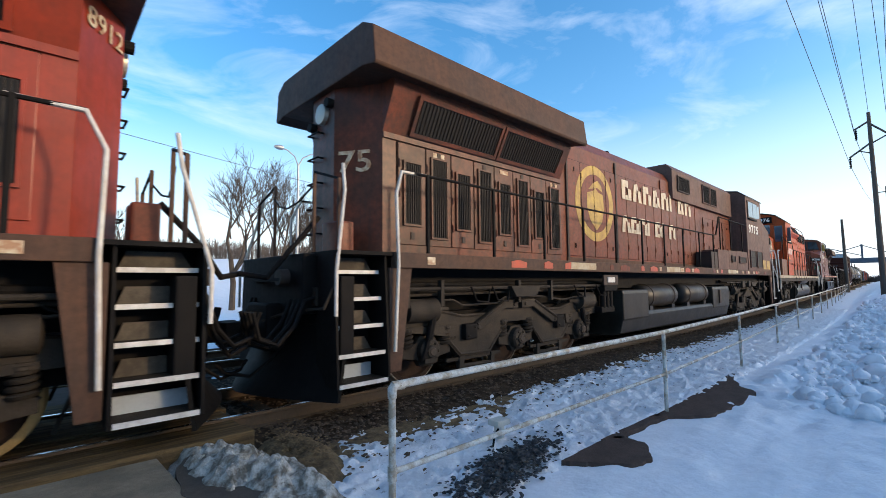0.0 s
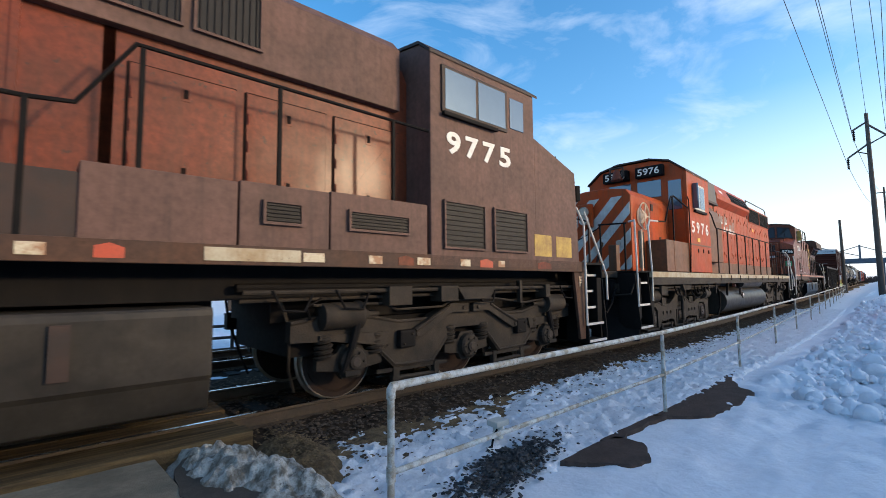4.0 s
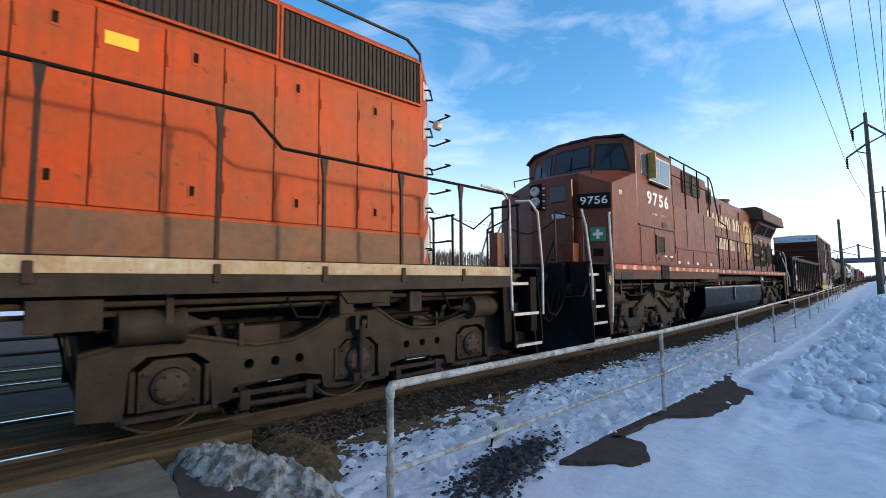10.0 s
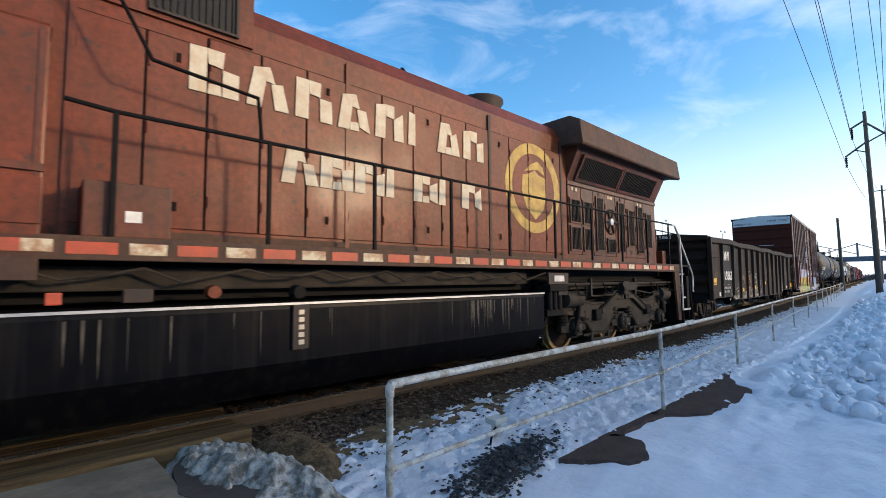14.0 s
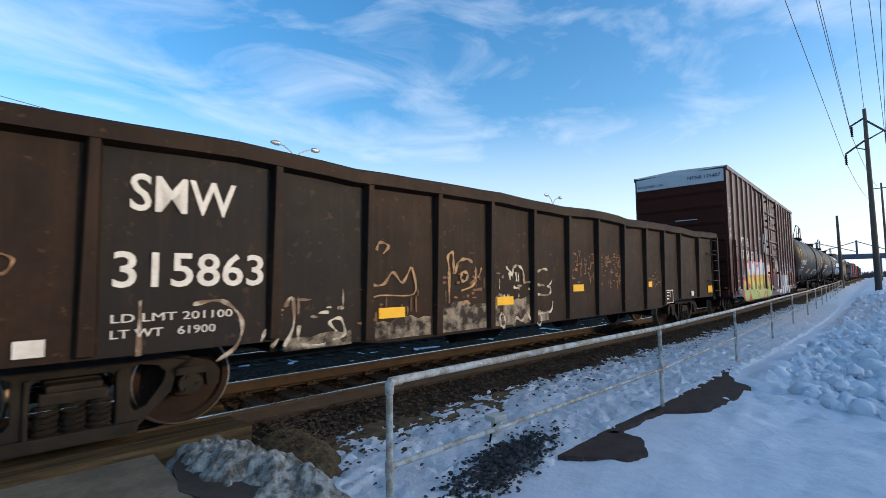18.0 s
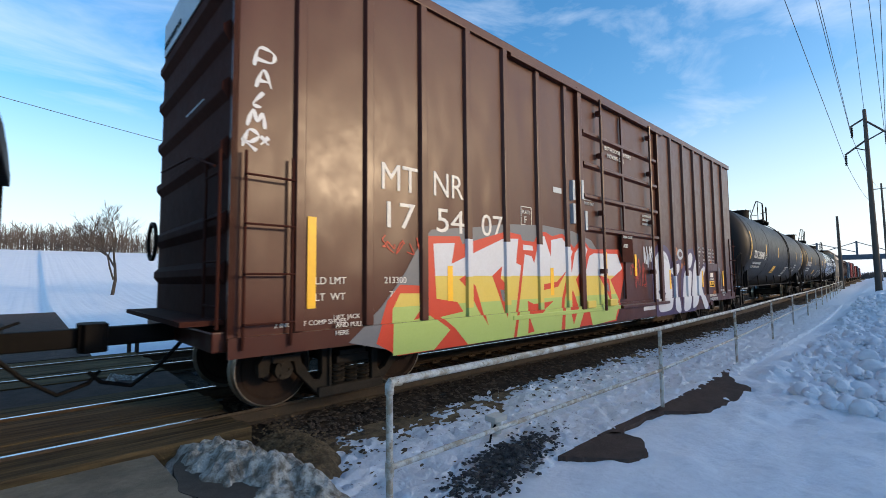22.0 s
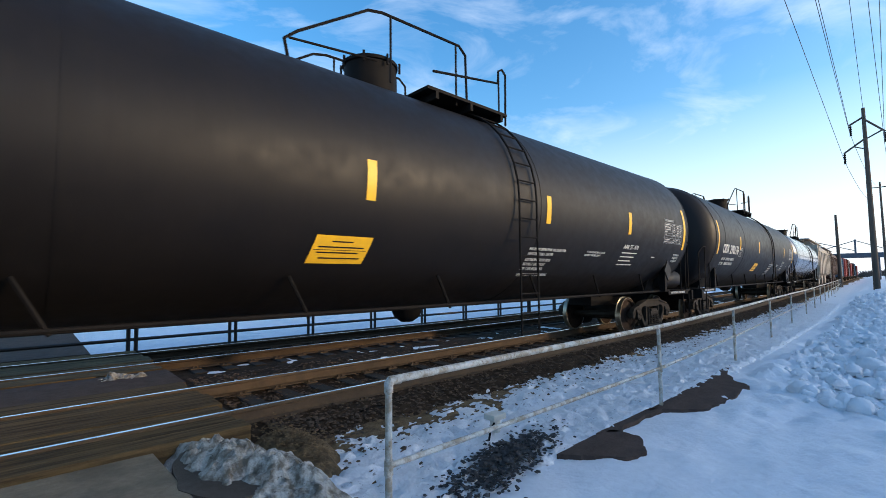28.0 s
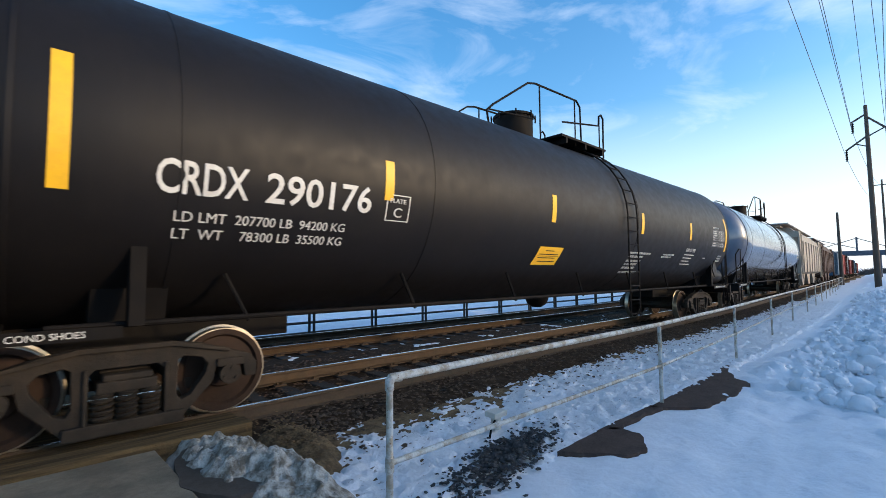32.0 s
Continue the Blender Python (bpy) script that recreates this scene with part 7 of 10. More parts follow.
            part("snubber_bracket", Mesh().box(-0.11, -0.06, *lo(1.19, 1.31), 0.90, 1.06).box(0.06, 0.11, *lo(1.19, 1.31), 0.90, 1.06).box(-0.12, 0.12, *lo(1.17, 1.30), 0.28, 0.37), M_UNDER, fr)
            bolts(fr, s * 1.31, s, [(0, 0.98), (0, 0.33)], 0.04)
            part("spring_box", Mesh().box(-1.42, -1.0, *lo(1.06, 1.17), 0.84, 1.02).box(-1.45, -1.40, *lo(1.06, 1.22), 0.82, 1.06), M_UNDER, fr, bevel=0.01)
            part("spring_box", Mesh().box(0.9, 1.30, *lo(1.06, 1.17), 0.86, 1.00).box(1.28, 1.33, *lo(1.06, 1.22), 0.84, 1.04), M_UNDER, fr, bevel=0.01)
            links = Mesh()
            hang = [(0.58 + 1.15 * k / 30, 1.27 - 0.22 * k / 30 - 0.20 * math.sin(math.pi * k / 30)) for k in range(31)]
            for k in range(30):                          # hand-brake chain hung along the frame
                (a, z), (b, w) = hang[k], hang[k + 1]
                links.tube([(a - 0.010, yo + s * 0.10, z), (b + 0.010, yo + s * 0.10, w)], 0.020 if k % 2 else 0.011, 5)
            if s < 0:
                part("brake_chain", links, M_BLACKIRON, fr, "hanging hand-brake chain")
        for q in (-1, 1):
            c = part("brake_cylinder", Mesh().turned([(-0.30, 0.09), (-0.27, 0.165), (0.20, 0.165), (0.22, 0.18), (0.26, 0.18), (0.28, 0.10), (0.42, 0.035), (0.55, 0.03)] if q < 0 else [(-0.55, 0.03), (-0.42, 0.035), (-0.28, 0.10), (-0.26, 0.18), (-0.22, 0.18), (-0.20, 0.165), (0.27, 0.165), (0.30, 0.09)], "x", (2.22 * q, s * 1.20, 1.08), 18), M_UNDER, fr, smooth=True)
            part("cylinder_hose", Mesh().tube([(2.52 * q, s * 1.2, 1.08), (2.64 * q, s * 1.24, 1.06), (2.68 * q, s * 1.24, 1.2), (2.5 * q, s * 1.24, 1.30)], 0.016, 6), M_BLACKIRON, c, smooth=True)
            part("cylinder_bracket", Mesh().box(2.0 * q - 0.04, 2.0 * q + 0.04, *lo(1.05, 1.22), 0.92, 1.12), M_UNDER, fr)
            part("brake_lever", Mesh().prism([(1.60 * q, 1.12), (1.68 * q, 1.12), (1.34 * q, 0.24), (1.27 * q, 0.24)], "y", s * 1.00, s * 1.02), M_UNDER, fr)
            part("brake_rod", Mesh().box(*sorted((0.42 * q, 1.66 * q)), *lo(1.12, 1.16), 0.29, 0.34), M_UNDER, fr)
            part("slack_adjuster", Mesh().tube([(0.60 * q, s * 1.14, 0.18), (1.42 * q, s * 1.14, 0.20)], 0.032, 8).box(1.36 * q - 0.05, 1.36 * q + 0.05, *lo(1.10, 1.18), 0.15, 0.35).box(0.64 * q - 0.04, 0.64 * q + 0.04, *lo(1.10, 1.18), 0.15, 0.35), M_UNDER, fr)
            for e_ in (1.48, 0.56):
                part("brake_shoe", Mesh().prism([((e_ - 0.05) * q, 0.30), ((e_ + 0.05) * q, 0.30), ((e_ + 0.07) * q, 0.60), ((e_ + 0.01) * q, 0.66), ((e_ - 0.06) * q, 0.58)], "y", s * 0.80, s * 1.02), M_BLACKIRON, fr)
            part("sand_pipe", Mesh().tube([(2.9 * q, s * 1.0, 1.3), (2.82 * q, s * 1.1, 0.95), (2.72 * q, s * 0.85, 0.45), (2.62 * q, s * 0.78, 0.16)], 0.02, 6), M_UNDER, fr, smooth=True)
        pipe = [(-2.6, s * 1.24, 1.22), (-1.6, s * 1.24, 1.21), (-1.4, s * 1.24, 1.12), (-0.6, s * 1.26, 1.13), (-0.4, s * 1.26, 1.22), (0.6, s * 1.26, 1.21), (1.4, s * 1.24, 1.12), (2.6, s * 1.24, 1.22)] if kind == "ge" else [(-2.7, s * 1.25, 1.20), (-0.6, s * 1.26, 1.24), (0.6, s * 1.26, 1.25), (2.45, s * 1.25, 1.28), (2.6, s * 1.25, 1.2)]
        part("air_pipe", Mesh().tube(pipe, 0.018, 6), M_UNDER, fr, smooth=True)
    part("truck_bolster", Mesh().box(x - 2.75, x + 2.75, -0.94, 0.94, 0.60, 1.02), M_BLACKIRON, car)
    # dark block added to shut out daylight between truck and frame
    part("center_bearing", Mesh().box(x - 2.9, x + 2.9, -0.72, 0.72, 1.0, 1.34), M_BLACKIRON, car)
    part("body_bracket", Mesh().prism([(x - 0.42, 1.40), (x + 0.42, 1.40), (x + 0.28, 1.22), (x - 0.28, 1.22)], "y", -1.42, -1.05), M_UNDER, car, bevel=0.01)
    for d in (-1.1, 0.95):
        part("traction_motor", Mesh().turned([(-0.62, 0.3), (-0.55, 0.36), (0.55, 0.36), (0.62, 0.3)], "y", (x + d, 0, 0.55), 16), M_BLACKIRON, car, smooth=True)


def under_clutter(car, x0, x1, z, seed):
    """Pipes, junction boxes and hangers between frame and trucks."""
    r = random.Random(seed)
    part("pipe_run", Mesh().tube([(x0, -1.32, z), (x1, -1.32, z)], 0.028, 8), M_UNDER, car)
    part("pipe_run", Mesh().tube([(x0, -1.22, z - 0.09), (x1, -1.22, z - 0.06)], 0.022, 8), M_UNDER, car)
    part("pipe_run", Mesh().tube([(x0, -1.1, z + 0.05), (x1, -1.1, z + 0.05)], 0.05, 8), M_BLACKIRON, car)
    x = x0 + 0.3
    while x < x1 - 0.4:
        w = r.uniform(0.12, 0.5)
        k = r.random()
        if k < 0.4:
            part("junction_box", Mesh().box(x, x + w, -1.4, -1.15, z - r.uniform(0.12, 0.25), z + 0.05), M_UNDER, car, bevel=0.012)
        elif k < 0.7:
            part("hanger", Mesh().box(x, x + 0.06, -1.36, -1.28, z - 0.25, z + 0.12), M_UNDER, car)
        else:
            part("cable_loop", Mesh().tube([(x, -1.35, z + 0.02), (x + 0.1, -1.38, z - 0.2), (x + 0.35, -1.38, z - 0.22), (x + 0.5, -1.3, z)], 0.016, 6), M_BLACKIRON, car, smooth=True)
        x += w + r.uniform(0.25, 0.7)


def steps(car, X, u0, u1, s, tilt, z_top, n=4, low=0.36):
    """Corner step well: side plates, treads with worn pale edges. X maps metres from the end to the car's x."""
    a, b = sorted((X(u0), X(u1)))
    w = part("step_well", Mesh().box(a, b, min(s * 1.02, s * 1.06), max(s * 1.02, s * 1.06), low, z_top), M_BLACKIRON, car)
    for e in (a, b):
        part("stringer", Mesh().prism([(s * 1.02, z_top), (s * 1.42, z_top), (s * 1.51, low + 0.12), (s * 1.51, low - 0.04), (s * 1.02, low - 0.04)], "x", e - 0.015, e + 0.015), M_BLACKIRON, w)
    for i in range(n):
        z = low + (z_top - 0.22 - low) * i / (n - 1)
        o = 1.50 - 0.05 * i
        part("step", Mesh().box(a + 0.02, b - 0.02, min(s * 1.03, s * o), max(s * 1.03, s * o), z - 0.03, z), M_UNDER, w)
        part("step_edge", Mesh().box(a + 0.025, b - 0.025, min(s * (o - 0.005), s * (o + 0.012)), max(s * (o - 0.005), s * (o + 0.012)), z - 0.04, z + 0.006), M_STEPEDGE, w, "worn pale step edge")
    for i in range(n):
        z = low + (z_top - 0.22 - low) * i / (n - 1)
        p_ = [(a + 0.05, z + 0.002), (b - 0.05, z + 0.002), (b - 0.05 - 0.10 * (i > 0), z + 0.16), (a + 0.05 + 0.06 * (i > 0), z + 0.16)]
        part("kick_plate", Mesh().prism(p_, "y", min(s * 1.16, s * 1.18), max(s * 1.16, s * 1.18)), M_GREYWHITE if not i and ("radiator" in car["label"] or "backwards" in car["label"]) else M_KICK, w)


def rail_post(car, x, y, z0, z1, mat):
    part("stanchion", Mesh().box(x - 0.022, x + 0.022, y - 0.018, y + 0.018, z0, z1), mat, car, bevel=0.008)


def grille(car, x0, x1, y, z0, z1, n, name="grille", upright=True, frame=None):
    """A recessed black intake with real slats in a thin frame."""
    g = part(name, Mesh().box(x0, x1, y, y + 0.02, z0, z1), M_GRILLE, car)
    m = Mesh()
    for i in range(n):
        if upright:
            x = x0 + (x1 - x0) * (i + 0.5) / n
            m.box(x - 0.008, x + 0.008, y - 0.018, y + 0.004, z0 + 0.01, z1 - 0.01)
        else:
            z = z0 + (z1 - z0) * (i + 0.5) / n
            m.box(x0 + 0.01, x1 - 0.01, y - 0.018, y + 0.004, z - 0.008, z + 0.008)
    part("slats", m, M_SLAT, g)
    if frame:
        f = Mesh()
        for a, b, c, d in ((x0 - 0.03, x1 + 0.03, z0 - 0.03, z0), (x0 - 0.03, x1 + 0.03, z1, z1 + 0.03), (x0 - 0.03, x0, z0, z1), (x1, x1 + 0.03, z0, z1)):
            f.box(a, b, y - 0.025, y + 0.01, c, d)
        part("grille_frame", f, frame, g)
    return g


def hood_door(car, x0, x1, y, z0, z1, mat, latch=True, seed=0):
    thin = 0.006 if mat is M_ORANGE else 0.012
    d = part("hood_door", Mesh().box(x0 + thin, x1 - thin, y - 0.022, y + 0.01, z0, z1), mat, car, bevel=0.006)
    part("seam", Mesh().box(x0 - thin, x0 + thin, y - 0.010, y + 0.01, z0, z1).box(x0, x1, y - 0.010, y + 0.01, z1, z1 + thin), M_SEAM, d)
    if latch:
        for z in (z0 + 0.22, z1 - 0.2):
            c = (x0 + x1) / 2
            l_ = part("latch", Mesh().box(c - 0.045, c + 0.045, y - 0.028, y - 0.02, z - 0.075, z + 0.075), mat, d, bevel=0.004)
            part("latch_handle", Mesh().box(c - 0.022, c + 0.022, y - 0.036, y - 0.027, z - 0.045, z + 0.05), M_SEAM, l_)
    for z in (z0 + 0.3, (z0 + z1) / 2, z1 - 0.3):
        part("hinge", Mesh().tube([(x0 + 0.03, y - 0.028, z - 0.06), (x0 + 0.03, y - 0.028, z + 0.06)], 0.011, 6), mat, d)
    return d


def pilot(car, X, s_end, mat=None):
    """Plough-shaped pilot, drop step, hoses and coupler at one end; X maps metres from that end; s_end: -1 for the -x end."""
    a, b = sorted((X(0.12), X(0.30)))
    part("pilot", Mesh().box(a, b, -1.45, 1.45, 0.62, 1.55), M_BLACKIRON, car, bevel=0.02)
    plow = Mesh()
    ny, nz = 13, 7
    for back in (0.0, 0.04):
        for jz in range(nz):
            v = jz / (nz - 1)
            for iy in range(ny):
                y = -1.44 + 2.88 * iy / (ny - 1)
                c = 1 - (abs(y) / 1.44) ** 1.4
                out_ = 0.05 + 0.62 * c * (1 - 0.75 * math.sin(v * 2.2)) + 0.10 * (1 - v)
                plow.v.append((X(0.24 - out_ + back), y, 0.12 + (0.72 + 0.50 * c) * v))
    q = ny * nz
    plow.f = [(jz * ny + iy, jz * ny + iy + 1, (jz + 1) * ny + iy + 1, (jz + 1) * ny + iy) for jz in range(nz - 1) for iy in range(ny - 1)]
    plow.f += [tuple(a_ + q for a_ in f_[::-1]) for f_ in plow.f]
    plow.f += [(iy, iy + 1, q + iy + 1, q + iy) for iy in range(ny - 1)] + [((nz - 1) * ny + iy, (nz - 1) * ny + iy + 1, q + (nz - 1) * ny + iy + 1, q + (nz - 1) * ny + iy) for iy in range(ny - 1)]
    plow.f += [(jz * ny + e_, (jz + 1) * ny + e_, q + (jz + 1) * ny + e_, q + jz * ny + e_) for jz in range(nz - 1) for e_ in (0, ny - 1)]
    part("plow", plow, M_BLACKIRON, car, "curved black snow plough", smooth=True)
    part("draft_gear", Mesh().box(*sorted((X(-0.28), X(0.3))), -0.34, 0.34, 0.62, 1.22), M_BLACKIRON, car, bevel=0.03)
    part("uncoupling_lever", Mesh().tube([(X(0.05), -1.40, 1.42), (X(-0.04), -1.35, 1.18), (X(-0.06), -0.5, 1.12), (X(-0.3), -0.25, 1.0)], 0.018, 6), M_UNDER, car, smooth=True)
    for k in range(3):
        part("hose_bracket", Mesh().box(*sorted((X(0.02), X(0.13))), -1.05 + 0.3 * k, -0.92 + 0.3 * k, 1.2, 1.42), M_UNDER, car, bevel=0.01)
    coupler(car, X(0.1), s_end, 0.85, 0.62)
    r = random.Random(int(X(0) * 10))
    for k in range(6):
        y = -1.0 + 0.13 * k if k < 4 else 0.5 + 0.15 * (k - 4)
        L_ = r.uniform(0.25, 0.5)
        part("mu_hose", Mesh().tube([(X(0.1), y, 1.32), (X(-0.1), y, 1.26), (X(-0.2), y + 0.03, 1.1 - 0.4 * L_), (X(-0.38), y + 0.08, 0.95 - 0.6 * L_), (X(-0.58), y + 0.1, 1.0 - 0.5 * L_), (X(-0.66), y + 0.1, 1.15)], 0.026, 6), M_BLACKIRON, car, smooth=True)
    part("mu_cable", Mesh().tube([(X(0.3), -0.55, 2.35), (X(-0.1), -0.6, 1.9), (X(-0.35), -0.5, 1.55), (X(-0.62), -0.3, 1.6)], 0.035, 8), M_BLACKIRON, car, smooth=True)
    part("walkway_bridge", Mesh().box(*sorted((X(-0.22), X(0.12))), -0.55, 0.55, 1.5, 1.54), M_BLACKIRON, car)


# ---- the big red units ----
def ge_unit(x0, x1, lead, label, number, wide, tread, nose_seen=True):
    """lead: -1 when its cab leads (towards -x), +1 when it trails with its radiators leading. wide: cabinet as wide as the cab behind it."""
    L, mid = x1 - x0, (x0 + x1) / 2
    car = new_car("diesel_locomotive", mid, L / 2 - 3.8, label, "locomotive", "locomotives")
    k = L / 22.75
    X = (lambda u: (u * k - L / 2)) if lead < 0 else (lambda u: (L / 2 - u * k))
    XR = lambda u: X(22.75 - u)
    red, sooty = (M_RED_CLEAN, M_RED_CLEAN) if number == "8912" else (M_RED, M_RED_DIRTY if wide else M_RED_SOOT)
    span = lambda a, b: sorted((X(a), X(b)))

    def bx(u0, u1, y0, y1, z0, z1, m=None):
        a, b = span(u0, u1)
        return (m or Mesh()).box(a, b, y0, y1, z0, z1)

    for u in (3.8, 19.05):
        loco_truck(car, X(u), "ge", tread)
    DECK = 1.86
    part("underframe", bx(0.25, 22.5, -1.0, 1.0, 1.30, DECK - 0.06), M_BLACKIRON, car)
    under_clutter(car, *span(0.9, 7.2), 1.38, int(x0))
    under_clutter(car, *span(15.8, 21.9), 1.38, int(x0) + 1)
    for s in (-1, 1):
        part("side_sill", bx(0.85, 21.9, min(s * 1.42, s * 1.50), max(s * 1.42, s * 1.50), 1.66, DECK), M_GREY_RED, car, bevel=0.008)
    part("walkway", bx(0.05, 22.7, -1.48, 1.48, DECK - 0.05, DECK - 0.006), M_BLACKIRON, car)
    # striped edge: red band with pale blocks, worn through
    n = 26
    for i in range(n):
        u = 1.2 + 20.3 * i / n
        if not wide:                              # scraped down to a few faded lengths
            r_ = random.Random(i * 13)
            if r_.random() < 0.55:
                a, b = span(u, u + r_.uniform(0.15, 0.5))
                part("edge_stripe", Mesh().prism([(a, 1.70), (b, 1.70), (b, 1.79), (a + 0.5 * (b - a), 1.83), (a, 1.80)], "y", -1.506, -1.50), M_STRIPE if r_.random() < 0.6 else M_RED, car)
            if r_.random() < 0.5:
                a, b = span(u + 0.5, u + 0.5 + r_.uniform(0.12, 0.26))
                part("edge_block", Mesh().box(a, b, -1.507, -1.50, 1.71, 1.81), M_FADEWHITE, car)
            if i in (7, 14, 20):
                a, b = span(u, u + 0.95)
                part("edge_panel", Mesh().box(a, b, -1.509, -1.50, 1.70, 1.83), M_SILLWHITE, car)
            continue
        if u < 8.9:
            continue
        a, b = span(u, u + 0.34)
        part("edge_stripe", Mesh().box(a, b, -1.506, -1.50, 1.71, 1.81), M_STRIPE, car)
        a, b = span(u + 0.42, u + 0.70)
        part("edge_block", Mesh().box(a, b, -1.507, -1.50, 1.71, 1.81), M_FADEWHITE, car)
    # fuel tank
    T0, T1 = 7.5, 15.55
    prof = [(-1.44, 1.26), (-1.46, 1.18), (-1.46, 0.62), (-1.22, 0.26), (1.22, 0.26), (1.46, 0.62), (1.46, 1.18), (1.44, 1.26)]
    if wide:
        tank = part("fuel_tank", Mesh().prism(prof, "x", X(T0), X(T1)), M_FUEL, car, "dark oily fuel tank with pale runs down its side", bevel=0.03)
        part("tank_rim", bx(T0, T1, -1.472, -1.455, 1.225, 1.25), M_GALV, tank)
        part("sight_gauge", bx(10.9, 11.08, -1.50, -1.46, 0.75, 1.22), M_GRIME, tank)
        for i in range(5):
            part("gauge_glass", bx(10.96, 11.02, -1.51, -1.50, 0.80 + 0.08 * i, 0.85 + 0.08 * i), M_ALU, tank)
        part("filler", Mesh().turned([(-1.56, 0.06), (-1.44, 0.07)], "y", (X(10.1), 0, 1.38), 12), M_RED, tank)
        part("filler_cap", Mesh().turned([(-1.55, 0.07), (-1.42, 0.08)], "y", (X(10.95), 0, 1.36), 12), M_BLACKIRON, tank)
        part("valve_box", bx(9.4, 9.62, -1.48, -1.38, 1.30, 1.42), M_GRIME, tank, bevel=0.01)
        part("valve_box", bx(8.9, 9.0, -1.50, -1.40, 1.30, 1.40), M_STRIPE, tank, bevel=0.01)
        r_ = random.Random(int(x0) + 7)
        for _ in range(46):
            u = r_.choice((r_.uniform(8.6, 11.4), r_.uniform(13.2, 15.3), r_.uniform(13.6, 14.6)))
            w_, l_ = r_.uniform(0.004, 0.014), r_.uniform(0.1, 0.52)
            part("dried_run", Mesh().prism([(X(u) - w_, 1.17), (X(u) + w_, 1.17), (X(u) + w_ * 0.6, 1.17 - l_ * 0.7), (X(u), 1.17 - l_), (X(u) - w_ * 0.7, 1.17 - l_ * 0.6)], "y", -1.4625, -1.4595), M_STAIN, tank)
        for i in range(9):
            u = T0 + 0.3 + 0.88 * i
            part("cable_loop", Mesh().tube([(X(u), -1.38, 1.60), (X(u + 0.3), -1.39, 1.53 - 0.03 * (i % 3)), (X(u + 0.6), -1.39, 1.54), (X(u + 0.88), -1.38, 1.60)], 0.016, 6), M_UNDER, car, smooth=True)
        part("duct", bx(8.0, 15.4, -1.20, -0.9, 1.40, 1.62), M_UNDER, car, bevel=0.02)
    else:
        lowp = [(-1.40, 0.74), (-1.45, 0.66), (-1.36, 0.30), (-1.2, 0.24), (1.2, 0.24), (1.36, 0.30), (1.45, 0.66), (1.40, 0.74)]
        tank = part("fuel_tank", Mesh().prism(lowp, "x", X(T0), X(T1)), M_FUEL2, car, "dusty black fuel tank below the air reservoirs", bevel=0.02)
        part("tank_end", Mesh().prism(prof, "x", X(T1 - 1.35), X(T1)), M_FUEL2, tank, bevel=0.03)
        part("tank_end", Mesh().prism(prof, "x", X(T0), X(T0 + 1.75)), M_FUEL2, tank, bevel=0.03)
        part("sight_gauge", bx(8.55, 8.68, -1.50, -1.46, 0.72, 1.16), M_GRIME, tank)
        for a, b in ((12.0, 14.15), (9.4, 11.55)):
            ra = [(0, 0.05), (0.05, 0.22), (0.15, 0.30), (b - a - 0.15, 0.30), (b - a - 0.05, 0.22), (b - a, 0.05)]
            q = part("air_reservoir", Mesh().turned([(d * k, r) for d, r in ra], "x", (min(X(a), X(b)), -1.12, 1.08), 24), M_FUEL2, car, smooth=True)
            for u in (0.35, b - a - 0.4):
                part("strap", Mesh().turned([(u * k, 0.305), (u * k, 0.315), (u * k + 0.04, 0.315), (u * k + 0.04, 0.305)], "x", (min(X(a), X(b)), -1.12, 1.08), 24, True), M_GRIME, q)
            part("cradle", bx(a + 0.25, a + 0.45, -1.36, -0.9, 0.66, 0.84), M_FUEL2, q)
            part("cradle", bx(b - 0.45, b - 0.25, -1.36, -0.9, 0.66, 0.84), M_FUEL2, q)
    part("center_sill", bx(T0 - 0.2, T1 + 0.5, -0.62, 0.62, 0.30, 1.32), M_BLACKIRON, car)
    part("air_filter", bx(15.78, 16.35, -1.36, -1.1, 0.80, 0.92), M_BLACKIRON, car, bevel=0.015)
    part("air_filter", bx(15.78, 16.35, -1.44, -1.1, 1.26, 1.38), M_BLACKIRON, car, bevel=0.015)
    part("filter_back", bx(15.85, 16.30, -1.16, -1.1, 0.9, 1.3), M_BLACKIRON, car)
    for u in (15.90, 16.06, 16.22):
        part("filter_bowl", Mesh().tube([(X(u), -1.32, 0.9), (X(u), -1.32, 1.28)], 0.062, 12), M_BLACKIRON, car, smooth=True)
    part("filter_bracket", bx(15.74, 16.38, -1.44, -1.40, 1.39, 1.60), M_GRIME, car)
    part("filter_plate", bx(15.90, 16.22, -1.455, -1.44, 1.44, 1.55), M_STEPEDGE, car)
    # hood
    HW = 0.95
    hood_prof = [(-HW, DECK), (-HW, 4.46), (-HW + 0.12, 4.70), (-0.4, 4.80), (0.4, 4.80), (HW - 0.12, 4.70), (HW, 4.46), (HW, DECK)]
    part("engine_hood", Mesh().prism(hood_prof, "x", X(8.3), X(17.24)), red, car, "faded red engine hood")
    doors = np.linspace(9.0, 16.95, 15)
    for i in range(14):
        a, b = span(doors[i], doors[i + 1])
        hood_door(car, a, b, -HW, 2.02, 4.12 if i not in (0, 1) else 4.0, red, i % 3 == 1, i)
    for u in (9.0, 11.85, 14.7, 16.95):
        part("hood_seam", bx(u - 0.03, u + 0.03, -HW - 0.035, -HW, DECK, 4.40), M_GRIME if u > 12 else red, car)
    part("hood_base", bx(8.9, 17.0, -HW - 0.03, -HW, DECK, 1.98), M_GREY_RED, car)
    # round emblem and name: plain shapes in their colours, flaked
    cx, cz, er = X(15.95) + (0.2 if lead > 0 else 0.05), 3.26, 0.88
